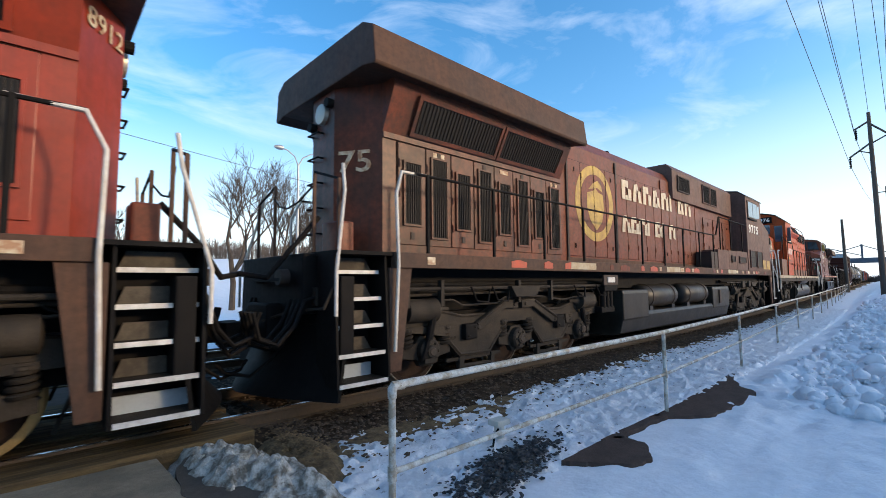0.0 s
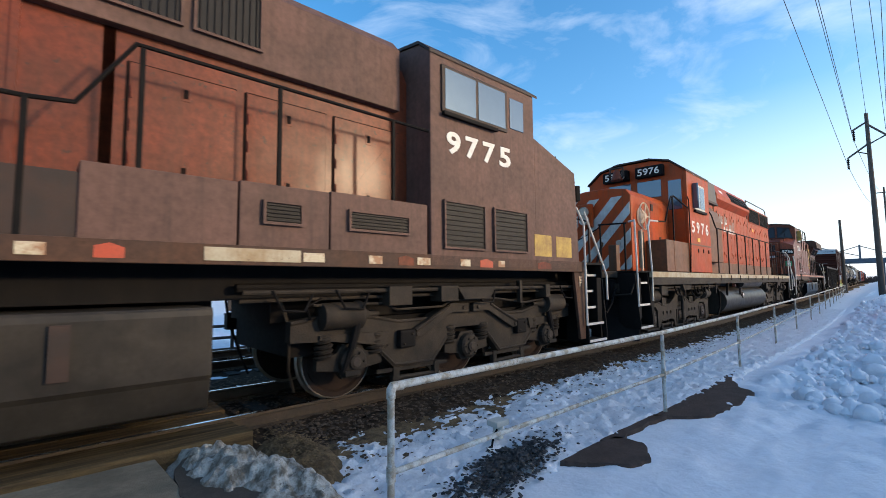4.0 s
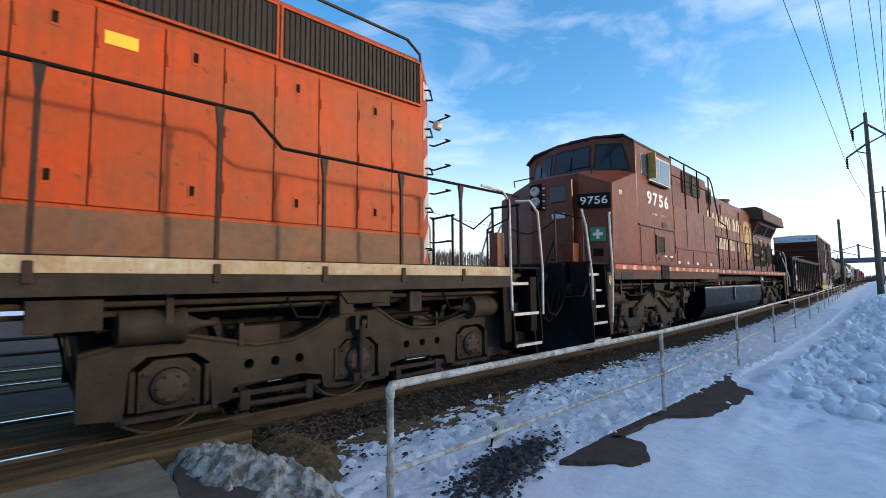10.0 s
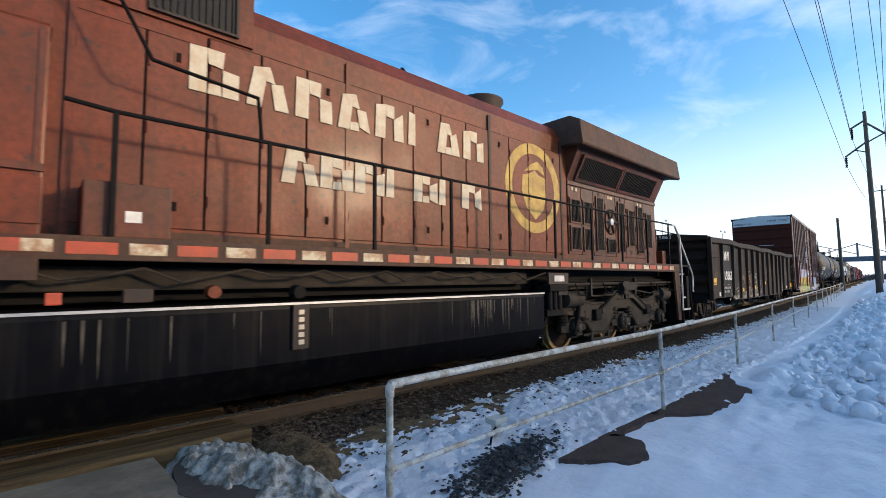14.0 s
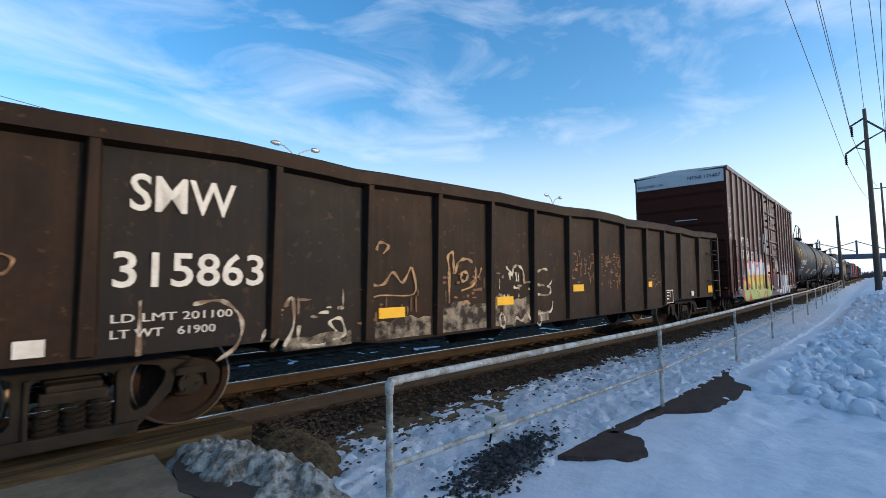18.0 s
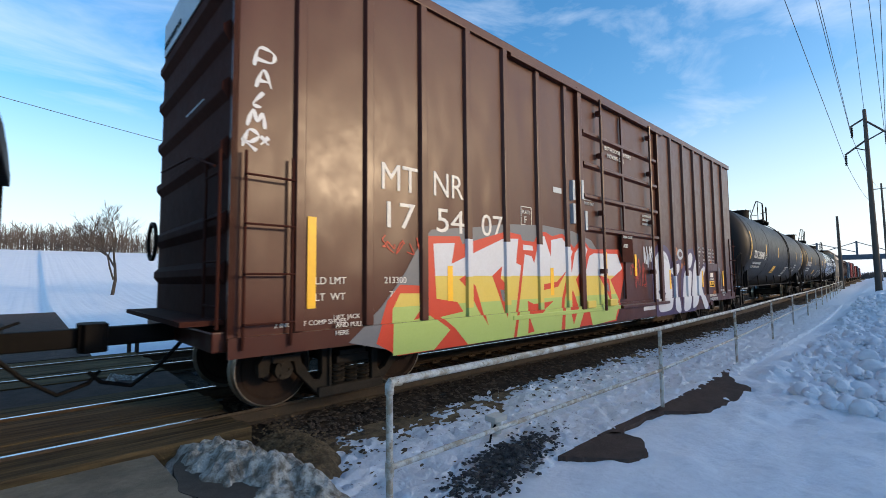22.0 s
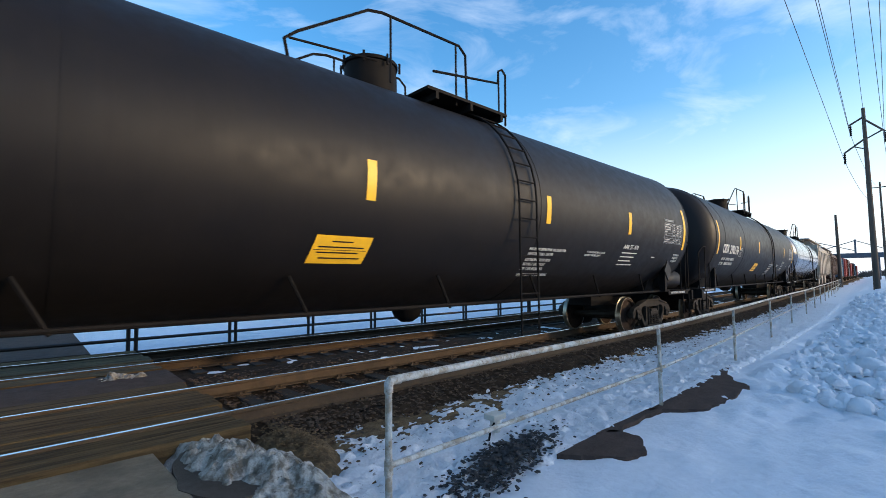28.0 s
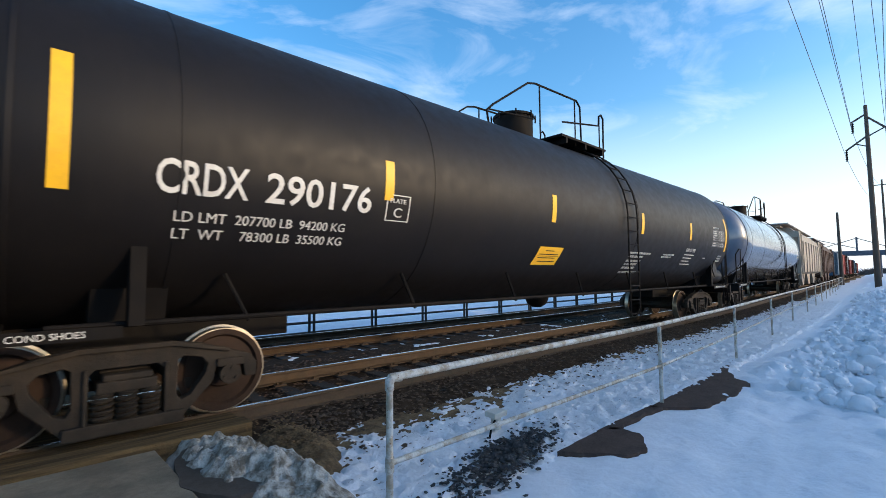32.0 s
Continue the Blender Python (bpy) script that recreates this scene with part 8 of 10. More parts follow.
    ring = lambda r_: [(cx + r_ * math.cos(a), cz + r_ * math.sin(a)) for a in np.linspace(0, math.tau, 40, endpoint=False)]
    part("emblem", Mesh().prism(ring(er), "y", -HW - 0.027, -HW - 0.023), M_GOLD, car, "worn golden round emblem")
    part("emblem_ring", Mesh().prism(ring(er * 0.77), "y", -HW - 0.030, -HW - 0.027), red, car)
    shield = [(-0.36, 0.22), (-0.12, 0.28), (0.02, 0.36), (0.14, 0.28), (0.36, 0.24), (0.40, -0.10), (0.28, -0.42), (0.02, -0.62), (-0.26, -0.40), (-0.40, -0.08)]
    part("emblem_field", Mesh().prism([(cx + p[0], cz + p[1]) for p in shield], "y", -HW - 0.033, -HW - 0.030), M_GOLD, car)
    crest = [(-0.30, 0.30), (-0.1, 0.46), (0.12, 0.55), (0.3, 0.44), (0.34, 0.30), (0.1, 0.38)]
    part("emblem_mark", Mesh().prism([(cx + p[0], cz + p[1]) for p in crest], "y", -HW - 0.033, -HW - 0.030), M_GOLD, car)
    for i in range(14):
        if abs(X(doors[i]) - cx) < er:
            hgt = math.sqrt(er ** 2 - (X(doors[i]) - cx) ** 2)
            part("emblem_seam", Mesh().box(X(doors[i]) - 0.009, X(doors[i]) + 0.009, -HW - 0.035, -HW - 0.022, cz - hgt, cz + hgt), M_SEAM, car)
    rows_ = ((0, 8, 3.50, 0.50, 4.45, X(9.95)), (1, 7, 2.66, 0.48, 3.35, X(10.95))) if lead < 0 else ((0, 8, 3.55, 0.54, 4.85, 10.86 - mid), (1, 7, 2.70, 0.50, 3.42, 10.80 - mid))
    for row, count, z, w, wide_row, left in rows_:
        for i in range(count):
            xx = left + wide_row * i / (count - 0.35)
            if (row, i) in ((0, 5), (1, 3), (1, 5)):
                w2 = 0.14
            else:
                w2 = w
            name_block(car, xx, -HW - 0.037, z, w2, 0.50 if row == 0 else 0.44, (row * 8 + i))
    # exhaust stack, horns
    part("exhaust_stack", Mesh().turned([(4.70, 0.44), (5.05, 0.43), (5.12, 0.48), (5.16, 0.48), (5.16, 0.40), (5.0, 0.38)], "z", (X(15.55), 0, 0), 24), M_GRIME, car, "round sooty exhaust stack", smooth=True)
    for y in (-0.28, -0.1, 0.12):
        part("horn", Mesh().turned([(-0.22, 0.09), (-0.14, 0.05), (0.2, 0.03)], "x", (X(13.5), y, 4.98), 12).box(X(13.5) - 0.03, X(13.5) + 0.03, y - 0.03, y + 0.03, 4.78, 4.96), M_BLACKIRON, car, smooth=True)
    part("roof_hatch", bx(9.2, 13.0, -0.55, 0.55, 4.78, 4.86), sooty, car)
    # radiator section with overhanging wings
    R0, R1 = 17.2, 21.7
    part("radiator_cabin", Mesh().prism([(-HW, DECK), (-HW, 3.60), (-1.24, 4.20), (-1.24, 4.32), (1.24, 4.32), (1.24, 4.20), (HW, 3.60), (HW, DECK)], "x", X(R0), X(R1)), sooty, car)
    wing = [(-1.47, 4.24), (-1.50, 4.28), (-1.44, 4.77), (-1.2, 4.90), (1.2, 4.90), (1.44, 4.77), (1.50, 4.28), (1.47, 4.24), (1.2, 4.30), (-1.2, 4.30)]
    part("radiator_wing", Mesh().prism(wing, "x", X(16.98), X(22.2)), M_GREY_RED, car, "overhanging radiator housing, sooted", bevel=0.02)
    sl = Matrix.Translation((0, -HW, 3.60)) @ Matrix.Rotation(math.atan2(0.29, 0.56), 4, "X")
    for u0, u1 in ((17.5, 19.25), (19.4, 21.2)):
        m = Mesh()
        a, b = span(u0, u1)
        m.box(a, b, -0.02, -0.005, 0.10, 0.58, sl)
        g_ = part("radiator_screen", m, M_GRILLE, car)
        mm = Mesh()
        for i in range(26):
            xx = a + (b - a) * (i + 0.5) / 26
            mm.box(xx - 0.008, xx + 0.008, -0.035, -0.02, 0.11, 0.57, sl)
        part("slats", mm, M_SLAT, g_)
        fr = Mesh()
        for c, d, e_, f_ in ((a - 0.06, b + 0.06, 0.58, 0.63), (a - 0.06, b + 0.06, 0.04, 0.10), (a - 0.06, a, 0.1, 0.58), (b, b + 0.06, 0.1, 0.58)):
            fr.box(c, d, -0.045, -0.004, e_, f_, sl)
        part("screen_frame", fr, sooty, g_)
    part("name_rail", bx(R0, R1, -HW - 0.03, -HW, 3.52, 3.60), sooty, car)
    vd = np.linspace(17.2, 21.45, 9)
    for i in range(8):
        a, b = span(vd[i], vd[i + 1])
        d = hood_door(car, a, b, -HW, 2.02, 3.50, sooty, False)
        if wide and i == 3:
            part("fan_guard", Mesh().turned([(-HW - 0.06, 0.30), (-HW - 0.03, 0.31), (-HW - 0.025, 0.27)], "y", ((a + b) / 2, 0, 2.85), 24, True), M_GRIME, d)
            part("fan_hub", Mesh().turned([(-HW - 0.07, 0.08), (-HW - 0.025, 0.10)], "y", ((a + b) / 2, 0, 2.85), 16), M_GALV, d)
            for q in range(6):
                c_, s_ = math.cos(q * math.pi / 3), math.sin(q * math.pi / 3)
                part("fan_blade", Mesh().tube([((a + b) / 2 + 0.08 * c_, -HW - 0.04, 2.85 + 0.08 * s_), ((a + b) / 2 + 0.28 * c_, -HW - 0.04, 2.85 + 0.28 * s_)], 0.03, 6), M_GRIME, d)
            grille(car, a + 0.10, b - 0.10, -HW - 0.03, 2.12, 2.42, 6, frame=M_GRIME)
        elif wide and i < 2:
            grille(car, a + 0.08, b - 0.08, -HW - 0.03, 2.12, 2.6, 7, frame=sooty)
            grille(car, a + 0.08, b - 0.08, -HW - 0.03, 2.72, 3.2, 7, frame=sooty)
        else:
            grille(car, a + 0.12, b - 0.12, -HW - 0.03, 2.15 + 0.17 * (i % 2), 3.36 - 0.14 * (i % 2), 7, frame=sooty)
        part("latch", Mesh().box((a + b) / 2 - 0.035, (a + b) / 2 + 0.035, -HW - 0.035, -HW - 0.02, 2.1, 2.2) if i % 2 else Mesh().box((a + b) / 2 - 0.035, (a + b) / 2 + 0.035, -HW - 0.035, -HW - 0.02, 3.39, 3.48), M_GRIME, d)
        if i % 3 == 0:
            part("warning_label", Mesh().box(a + 0.15, b - 0.15, -HW - 0.028, -HW - 0.022, 3.40, 3.47), M_FADEWHITE, d)
    # rear end of the hood: lamps, number, grab irons
    a, b = span(R1, R1 + 0.02)
    part("hood_end", Mesh().prism([(X(R1), -HW), (X(R1 + 0.4), -0.32), (X(R1 + 0.4), 0.32), (X(R1), HW)], "z", DECK, 4.6), sooty, car, "dark red bevelled hood end", bevel=0.01)
    out = X(R1 + 0.4)
    se = 1 if X(22) > X(21) else -1
    part("headlight", Mesh().turned([(0, 0.16), (se * 0.06, 0.15), (se * 0.07, 0.1)], "x", (out, 0, 4.0), 16), M_ALU, car, smooth=True)
    for z in np.arange(2.2, 4.1, 0.38):
        part("grab_iron", Mesh().tube([(out, 0.0, z), (out + se * 0.09, 0.0, z), (out + se * 0.09, 0.3, z), (out, 0.3, z)], 0.014, 6), M_BLACKIRON, car)
    bev = Matrix.Translation((X(R1 + 0.21), -0.625, 0)) @ Matrix.Rotation(math.atan2(0.63, 0.4 * k) * se, 4, "Z")
    num = letters(number if lead < 0 else number[2:], 0.2 if lead < 0 else 0.32, car, (0, 0, 0), M_FADEWHITE, "end_number", 0.62 if lead < 0 else 0.5, bold=0.012)
    num.matrix_basis = bev @ Matrix.Translation((-0.31 if lead < 0 else -0.28, -0.012, 3.95 if lead < 0 else 3.05)) @ pose(0, 0, 0, 90, 0, 0)
    for y in (-0.25, 0.25):
        part("marker_lamp", Mesh().turned([(0, 0.07), (se * 0.1, 0.07)], "x", (out, y, 3.85 if y > 0 else 4.1), 12), M_BLACKIRON, car)
    # ends: pilots, steps, rails
    for fn, s_end, lab in ((X, lead, "front"), (XR, -lead, "rear")):
        pilot(car, fn, s_end)
        for s in (-1, 1):
            steps(car, fn, 0.06, 0.76, s, 0, DECK - 0.02, 5, 0.32)
            part("skirt_plate", Mesh().prism([(fn(0.80), 0.36), (fn(0.98), 0.36), (fn(1.16), 1.66), (fn(0.80), 1.66)], "y", s * 1.40, s * 1.46), M_GREY_RED if s < 0 else M_BLACKIRON, car, bevel=0.01)
            if s < 0 and fn is X:
                letters("F", 0.16, car, (min(fn(0.86), fn(1.0)), -1.464, 1.42), M_FADEWHITE, "front_mark", 0.11, bold=0.02)
            part("grab_rail", Mesh().tube([(fn(0.84), s * 1.52, 0.62), (fn(0.88), s * 1.54, 1.7), (fn(0.86), s * 1.52, 2.6), (fn(1.0), s * 1.45, 2.92), (fn(1.5), s * 1.42, 2.94)], 0.022, 8), M_PALERAIL, car, "pale painted grab rail", smooth=True)
            part("grab_rail", Mesh().tube([(fn(0.02), s * 1.52, 1.1), (fn(0.02), s * 1.52, 1.6), (fn(0.25), s * 1.3, 2.6), (fn(0.28), s * 1.2, 2.95)], 0.022, 8), M_PALERAIL, car, smooth=True)
        for y in (-1.25, -0.62, 0.62, 1.25):
            rail_post(car, fn(0.2), y, DECK, 2.95 if abs(y) < 1 else 2.75, M_GREY_RED)
        part("end_chain", Mesh().tube([(fn(0.18), -0.62, 2.75), (fn(0.14), -0.3, 2.58), (fn(0.12), 0, 2.52), (fn(0.14), 0.3, 2.58), (fn(0.18), 0.62, 2.75)], 0.014, 6), M_BLACKIRON, car)
        for y in (-1, 1):
            part("end_rail", Mesh().tube([(fn(0.2), y * 1.25, 2.74), (fn(0.2), y * 0.62, 2.94)], 0.018, 6), M_BLACKIRON, car)
        part("end_gear", Mesh().box(*sorted((fn(-0.10), fn(0.14))), -0.95, 0.95, 1.10, DECK - 0.02), M_BLACKIRON, car, bevel=0.03)
        part("mu_receptacle", Mesh().turned([(0, 0.11), (0.12 if fn(0) > fn(1) else -0.12, 0.10)], "x", (fn(-0.10), -0.5, 1.55), 14), M_GRIME, car, smooth=True)
        part("sand_box", Mesh().box(*sorted((fn(0.35), fn(0.6))), -0.95, -0.55, DECK, DECK + 0.42), M_RED, car, bevel=0.03)
    # side handrail
    posts = np.linspace(9.3 if wide else 8.9, 21.3, 10)
    for s in (-1, 1):
        for u in posts:
            rail_post(car, X(u), s * 1.45, 1.68, 2.95, M_BLACKIRON)
        top = [(X(21.75), s * 1.44, 2.93), (X(posts[0]), s * 1.45, 2.95)]
        if wide:
            top += [(X(8.95), s * 1.45, 2.98)]
        else:
            top += [(X(8.6), s * 1.45, 2.98), (X(8.2), s * 1.45, 3.62), (X(4.55), s * 1.45, 3.60)]
        part("handrail", Mesh().tube(top, 0.021, 8), M_BLACKIRON, car, smooth=True)
        if not wide:
            for u in (8.15, 6.9, 5.4):
                rail_post(car, X(u), s * 1.45, 2.4, 3.6, M_BLACKIRON)
    # cab, nose and cabinet
    cabm = red if wide else M_DUSTRED
    W = 1.5
    cab = part("cab", Mesh().prism([(-W, 1.70), (-W, 4.76), (-1.25, 4.95), (-0.5, 5.06), (0.5, 5.06), (1.25, 4.95), (W, 4.76), (W, 1.70)], "x", X(2.40), X(4.8)), cabm, car, "wide cab with sliding side windows", bevel=0.02)
    # nose: a flat door panel in front, angled cheeks beside it, the top rising towards the windshield
    foot = [(1.02, -W), (0.72, -0.88), (0.66, 0.30), (1.02, W), (2.42, W), (2.42, -W)]
    brim = [(1.10, -W, 3.58), (0.80, -0.90, 3.84), (0.74, 0.30, 3.86), (1.10, W, 3.58), (2.42, W, 4.02), (2.42, -W, 4.02)]
    crown = [(1.30, -1.28, 3.76), (1.05, -0.85, 3.95), (1.0, 0.30, 3.96), (1.30, 1.28, 3.76), (2.2, 1.2, 4.10), (2.2, -1.2, 4.10)]
    nose = Mesh()
    vv = [(X(u), y, 1.70) for u, y in foot] + [(X(u), y, z) for u, y, z in brim] + [(X(u), y, z) for u, y, z in crown]
    nose.add(vv, [(0, 1, 2, 3, 4, 5)] + [(q + i, q + (i + 1) % 6, q + 6 + (i + 1) % 6, q + 6 + i) for q in (0, 6) for i in range(6)] + [(12, 13, 17), (13, 14, 16, 17), (14, 15, 16)])
    part("nose", nose, cabm, car, "short wide nose with angled cheeks", bevel=0.03)
    lo = [(2.42, -W, 4.0), (2.02, -0.55, 4.06), (2.02, 0.55, 4.06), (2.42, W, 4.0)]
    hi = [(2.42, -1.27, 4.93), (2.28, -0.55, 5.03), (2.28, 0.55, 5.03), (2.42, 1.27, 4.93)]
    brow = Mesh()
    brow.add([(X(u), y, z) for u, y, z in lo + hi], [(0, 1, 5, 4), (1, 2, 6, 5), (2, 3, 7, 6), (0, 3, 2, 1), (4, 5, 6, 7), (0, 4, 7, 3)])
    part("windshield_frame", brow, cabm, car)
    o = 0.012 * lead
    for i, (m0, m1) in enumerate(((0.16, 0.92), (0.06, 0.94), (0.08, 0.84))):
        a4 = [Vector((X(u), y, z)) for u, y, z in (lo[i], lo[i + 1], hi[i + 1], hi[i])]
        q = [a4[0].lerp(a4[1], s_).lerp(a4[3].lerp(a4[2], s_), t_) for s_, t_ in ((m0, 0.14), (m1, 0.14), (m1, 0.78), (m0 + 0.04, 0.78))]
        side_ = Vector((o, (-0.012, 0, 0.012)[i], 0.002))
        rim = [a4[0].lerp(a4[1], s_).lerp(a4[3].lerp(a4[2], s_), t_) for s_, t_ in ((m0 - 0.04, 0.10), (m1 + 0.03, 0.10), (m1 + 0.03, 0.84), (m0, 0.84))]
        sh = part("windshield", Mesh().add([p + side_ * 0.6 for p in rim] + [p + side_ * 1.2 for p in rim], [(0, 1, 2, 3), (7, 6, 5, 4)] + [(e, e + 4, (e + 1) % 4 + 4, (e + 1) % 4) for e in range(4)]), M_GRILLE, car)
        part("pane", Mesh().add([p + side_ * 1.25 for p in q] + [p + side_ * 1.5 for p in q], [(0, 1, 2, 3), (7, 6, 5, 4)] + [(e, e + 4, (e + 1) % 4 + 4, (e + 1) % 4) for e in range(4)]), M_DARKGLASS, sh)
        part("wiper", Mesh().tube([(q[0] + q[1]) / 2 + side_ * 3, (q[2] + q[3]) / 2 * 0.7 + (q[0] + q[1]) / 2 * 0.3 + side_ * 3], 0.012, 5), M_BLACKIRON, sh)
    # door panel with its window, twin headlights in a tall dark housing
    nf = X(0.69)
    fbox = lambda d, y0, y1, z0, z1: Mesh().box(min(nf, nf + lead * d), max(nf, nf + lead * d), y0, y1, z0, z1)
    part("nose_door", fbox(0.055, -0.80, -0.12, 1.95, 3.72), cabm, car, "nose door with a small rounded window", bevel=0.03)
    part("door_window", fbox(0.065, -0.66, -0.26, 3.22, 3.62), M_DARKGLASS, car, bevel=0.03)
    part("door_latch", fbox(0.09, -0.62, -0.30, 2.86, 2.98), M_GREYWHITE, car, bevel=0.01)
    hl = part("headlight_housing", fbox(0.10, -0.04, 0.26, 3.12, 3.72), M_BLACKIRON, car, bevel=0.02)
    for z in (3.30, 3.55):
        part("headlight", Mesh().turned([(0, 0.12), (lead * 0.05, 0.11), (lead * 0.055, 0.08), (lead * 0.02, 0.02)], "x", (nf + lead * 0.10, 0.11, z), 16), M_ALU, hl, smooth=True)
    for q in range(8):
        part("stripe_chip", fbox(0.06, -0.10, -0.05, 3.14 + 0.075 * q, 3.18 + 0.075 * q), M_STRIPE if q % 2 else M_WHITE, hl)
    # near cheek: number board, first-aid sign
    ang = math.atan2(0.30 * k, 0.62) * (1 if lead < 0 else -1)
    cheek = Matrix.Translation((X(0.90), -1.19, 0)) @ Matrix.Rotation(ang, 4, "Z")
    cbox = lambda d, y0, y1, z0, z1: Mesh().box(min(0, lead * d), max(0, lead * d), y0, y1, z0, z1, cheek)
    part("number_board", cbox(0.10, -0.33, 0.36, 3.05, 3.36), M_BLACKIRON, car, bevel=0.02)
    if lead < 0:
        num = letters(number, 0.17, car, (0, 0, 0), M_WHITE, "number", 0.56, bold=0.01, end=1)
        num.matrix_basis = cheek @ Matrix.Translation((-0.105, 0.30, 3.12)) @ pose(0, 0, 0, 90, 0, -90)
        sign = part("first_aid_sign", cbox(0.05, -0.20, 0.12, 2.32, 2.62), M_SIGNGREEN, car, "green first-aid sign with a white cross")
        part("cross", cbox(0.055, -0.07, -0.01, 2.37, 2.57).box(-0.055, 0, -0.14, 0.06, 2.44, 2.50, cheek), M_WHITE, sign)
        part("data_plate", cbox(0.05, -0.14, 0.06, 2.0, 2.16), M_BLACKIRON, car)
        letters("AC 4400", 0.055, car, (X(3.30), -W - 0.005, 3.10), M_WHITE, "stencil", 0.32)
        letters("DRF-44", 0.055, car, (X(3.90), -W - 0.005, 3.10), M_WHITE, "stencil", 0.30)
        part("cab_vent", bx(3.92, 4.26, -W - 0.02, -W, 2.83, 2.96), M_GRIME, car, bevel=0.008)
        part("nose_label", bx(1.42, 1.58, -W - 0.006, -W, 3.38, 3.48), M_FADEWHITE, car)
        part("wind_deflector", bx(3.12, 3.16, -W - 0.2, -W - 0.02, 3.98, 4.62), M_GOLD, car)
        # recess and opening are black plates on the side, their inner shade as colour
        part("step_recess", bx(3.72, 4.25, -W - 0.03, -W, 1.50, 1.86), M_BLACKIRON, car, bevel=0.01)
        part("frame_opening", Mesh().prism([(X(1.36), 1.50), (X(2.0), 1.50), (X(1.92), 1.66), (X(1.40), 1.66)], "y", -W - 0.012, -W - 0.005), M_GRILLE, car)
        for u in (2.5, 3.36, 4.7):
            for z in np.arange(1.6, 2.75, 0.22):
                part("bolt", Mesh().box(X(u) - 0.012, X(u) + 0.012, -W - 0.022, -W - 0.010, z - 0.012, z + 0.012), M_GRIME, cab)
    for y in (-0.75, 0.75):
        part("nose_top_rail", Mesh().tube([(X(1.1), y - 0.3, 3.86), (X(1.06), y - 0.3, 4.02), (X(1.06), y + 0.3, 4.02), (X(1.1), y + 0.3, 3.86)], 0.014, 6), M_BLACKIRON, car, smooth=True)
    part("roof_grab", Mesh().tube([(X(2.3), -0.35, 4.98), (X(2.2), -0.35, 5.06), (X(2.2), 0.1, 5.08), (X(2.3), 0.1, 5.0)], 0.014, 6), M_BLACKIRON, car)
    part("antenna_dome", Mesh().turned([(5.04, 0.2), (5.12, 0.19), (5.16, 0.06)], "z", (X(3.0), 0.2, 0), 16), M_BLACKIRON, car, smooth=True)
    part("cab_roof", Mesh().prism([(-W - 0.015, 4.745), (-1.26, 4.955), (-0.5, 5.065), (0.5, 5.065), (1.26, 4.955), (W + 0.015, 4.745), (W + 0.015, 4.79), (1.26, 5.0), (0.5, 5.11), (-0.5, 5.11), (-1.26, 5.0), (-W - 0.015, 4.79)], "x", X(2.30), X(4.82)), M_GRIME, car)
    part("roof_beacon", Mesh().turned([(5.06, 0.14), (5.16, 0.15), (5.22, 0.05)], "z", (X(3.2), 0, 0), 16), M_BLACKIRON, car, smooth=True)
    # side windows
    a, b = span(3.15, 4.6)
    fr = part("side_window", Mesh().box(a, b, -W - 0.03, -W + 0.02, 3.93, 4.63), M_ALU if wide else M_GRIME, cab, bevel=0.01)
    mid_w = (a + b) / 2
    part("pane", Mesh().box(a + 0.06, mid_w - 0.03, -W - 0.036, -W - 0.028, 3.98, 4.58), M_GLASS, fr)
    part("pane", Mesh().box(mid_w + 0.03, b - 0.06, -W - 0.036, -W - 0.028, 3.98, 4.58), M_GLASS, fr)
    part("sill", Mesh().box(a, b - 0.3, -W - 0.08, -W - 0.02, 3.87, 3.92), M_BLACKIRON, fr)
    ve = span(2.70, 3.06)
    part("quarter_window", Mesh().box(ve[0], ve[1], -W - 0.012, -W + 0.01, 4.03, 4.56), M_GLASS, cab, bevel=0.03)
    nx0 = min(X(3.0), X(4.5))
    for i, ch in enumerate(number):
        letters(ch, 0.32, car, (nx0 + 0.385 * k * i, -W - 0.005, 3.36), M_WHITE, "cab_number", 0.285, bold=0.028)
    if wide:
        box = part("equipment_cabinet", Mesh().prism([(-W, 1.52), (-W, 3.52), (-0.96, 3.80), (0.96, 3.80), (W, 3.52), (W, 1.52)], "x", X(4.8), X(8.85)), red, car, "wide red equipment cabinet behind the cab", bevel=0.015)
        for u in (4.86, 5.9, 7.55, 8.8):
            part("cabinet_seam", bx(u - 0.012, u + 0.012, -W - 0.012, -W, 2.2, 3.5), sooty, box)
        part("cabinet_ledge", bx(4.85, 8.85, -W - 0.03, -W, 2.34, 2.40), sooty, box)
        for u in (5.0, 6.35, 7.65):
            part("access_panel", bx(u, u + 1.2, -W - 0.014, -W, 1.93, 2.30), red, box, bevel=0.005)
        for i, u in enumerate((5.0, 5.75, 6.6, 8.0)):
            part("label_plate", bx(u, u + 0.16, -W - 0.018, -W - 0.012, 1.92, 2.0), M_WHITE, box)
        for i in range(14):
            part("edge_stripe", bx(1.1 + 0.56 * i, 1.1 + 0.56 * i + 0.36, -W - 0.006, -W, 1.72, 1.82), M_STRIPE, box)
            part("edge_block", bx(1.46 + 0.56 * i, 1.46 + 0.56 * i + 0.19, -W - 0.007, -W, 1.72, 1.82), M_FADEWHITE, box)
        part("low_band", bx(1.05, 8.85, -W - 0.004, -W + 0.02, 1.50, 1.68), M_GREY_RED, box)
        upper = part("upper_cabinet", Mesh().prism([(-1.25, 3.62), (-1.25, 4.84), (-1.05, 5.0), (1.05, 5.0), (1.25, 4.84), (1.25, 3.62)], "x", X(4.8), X(8.86)), red, car)
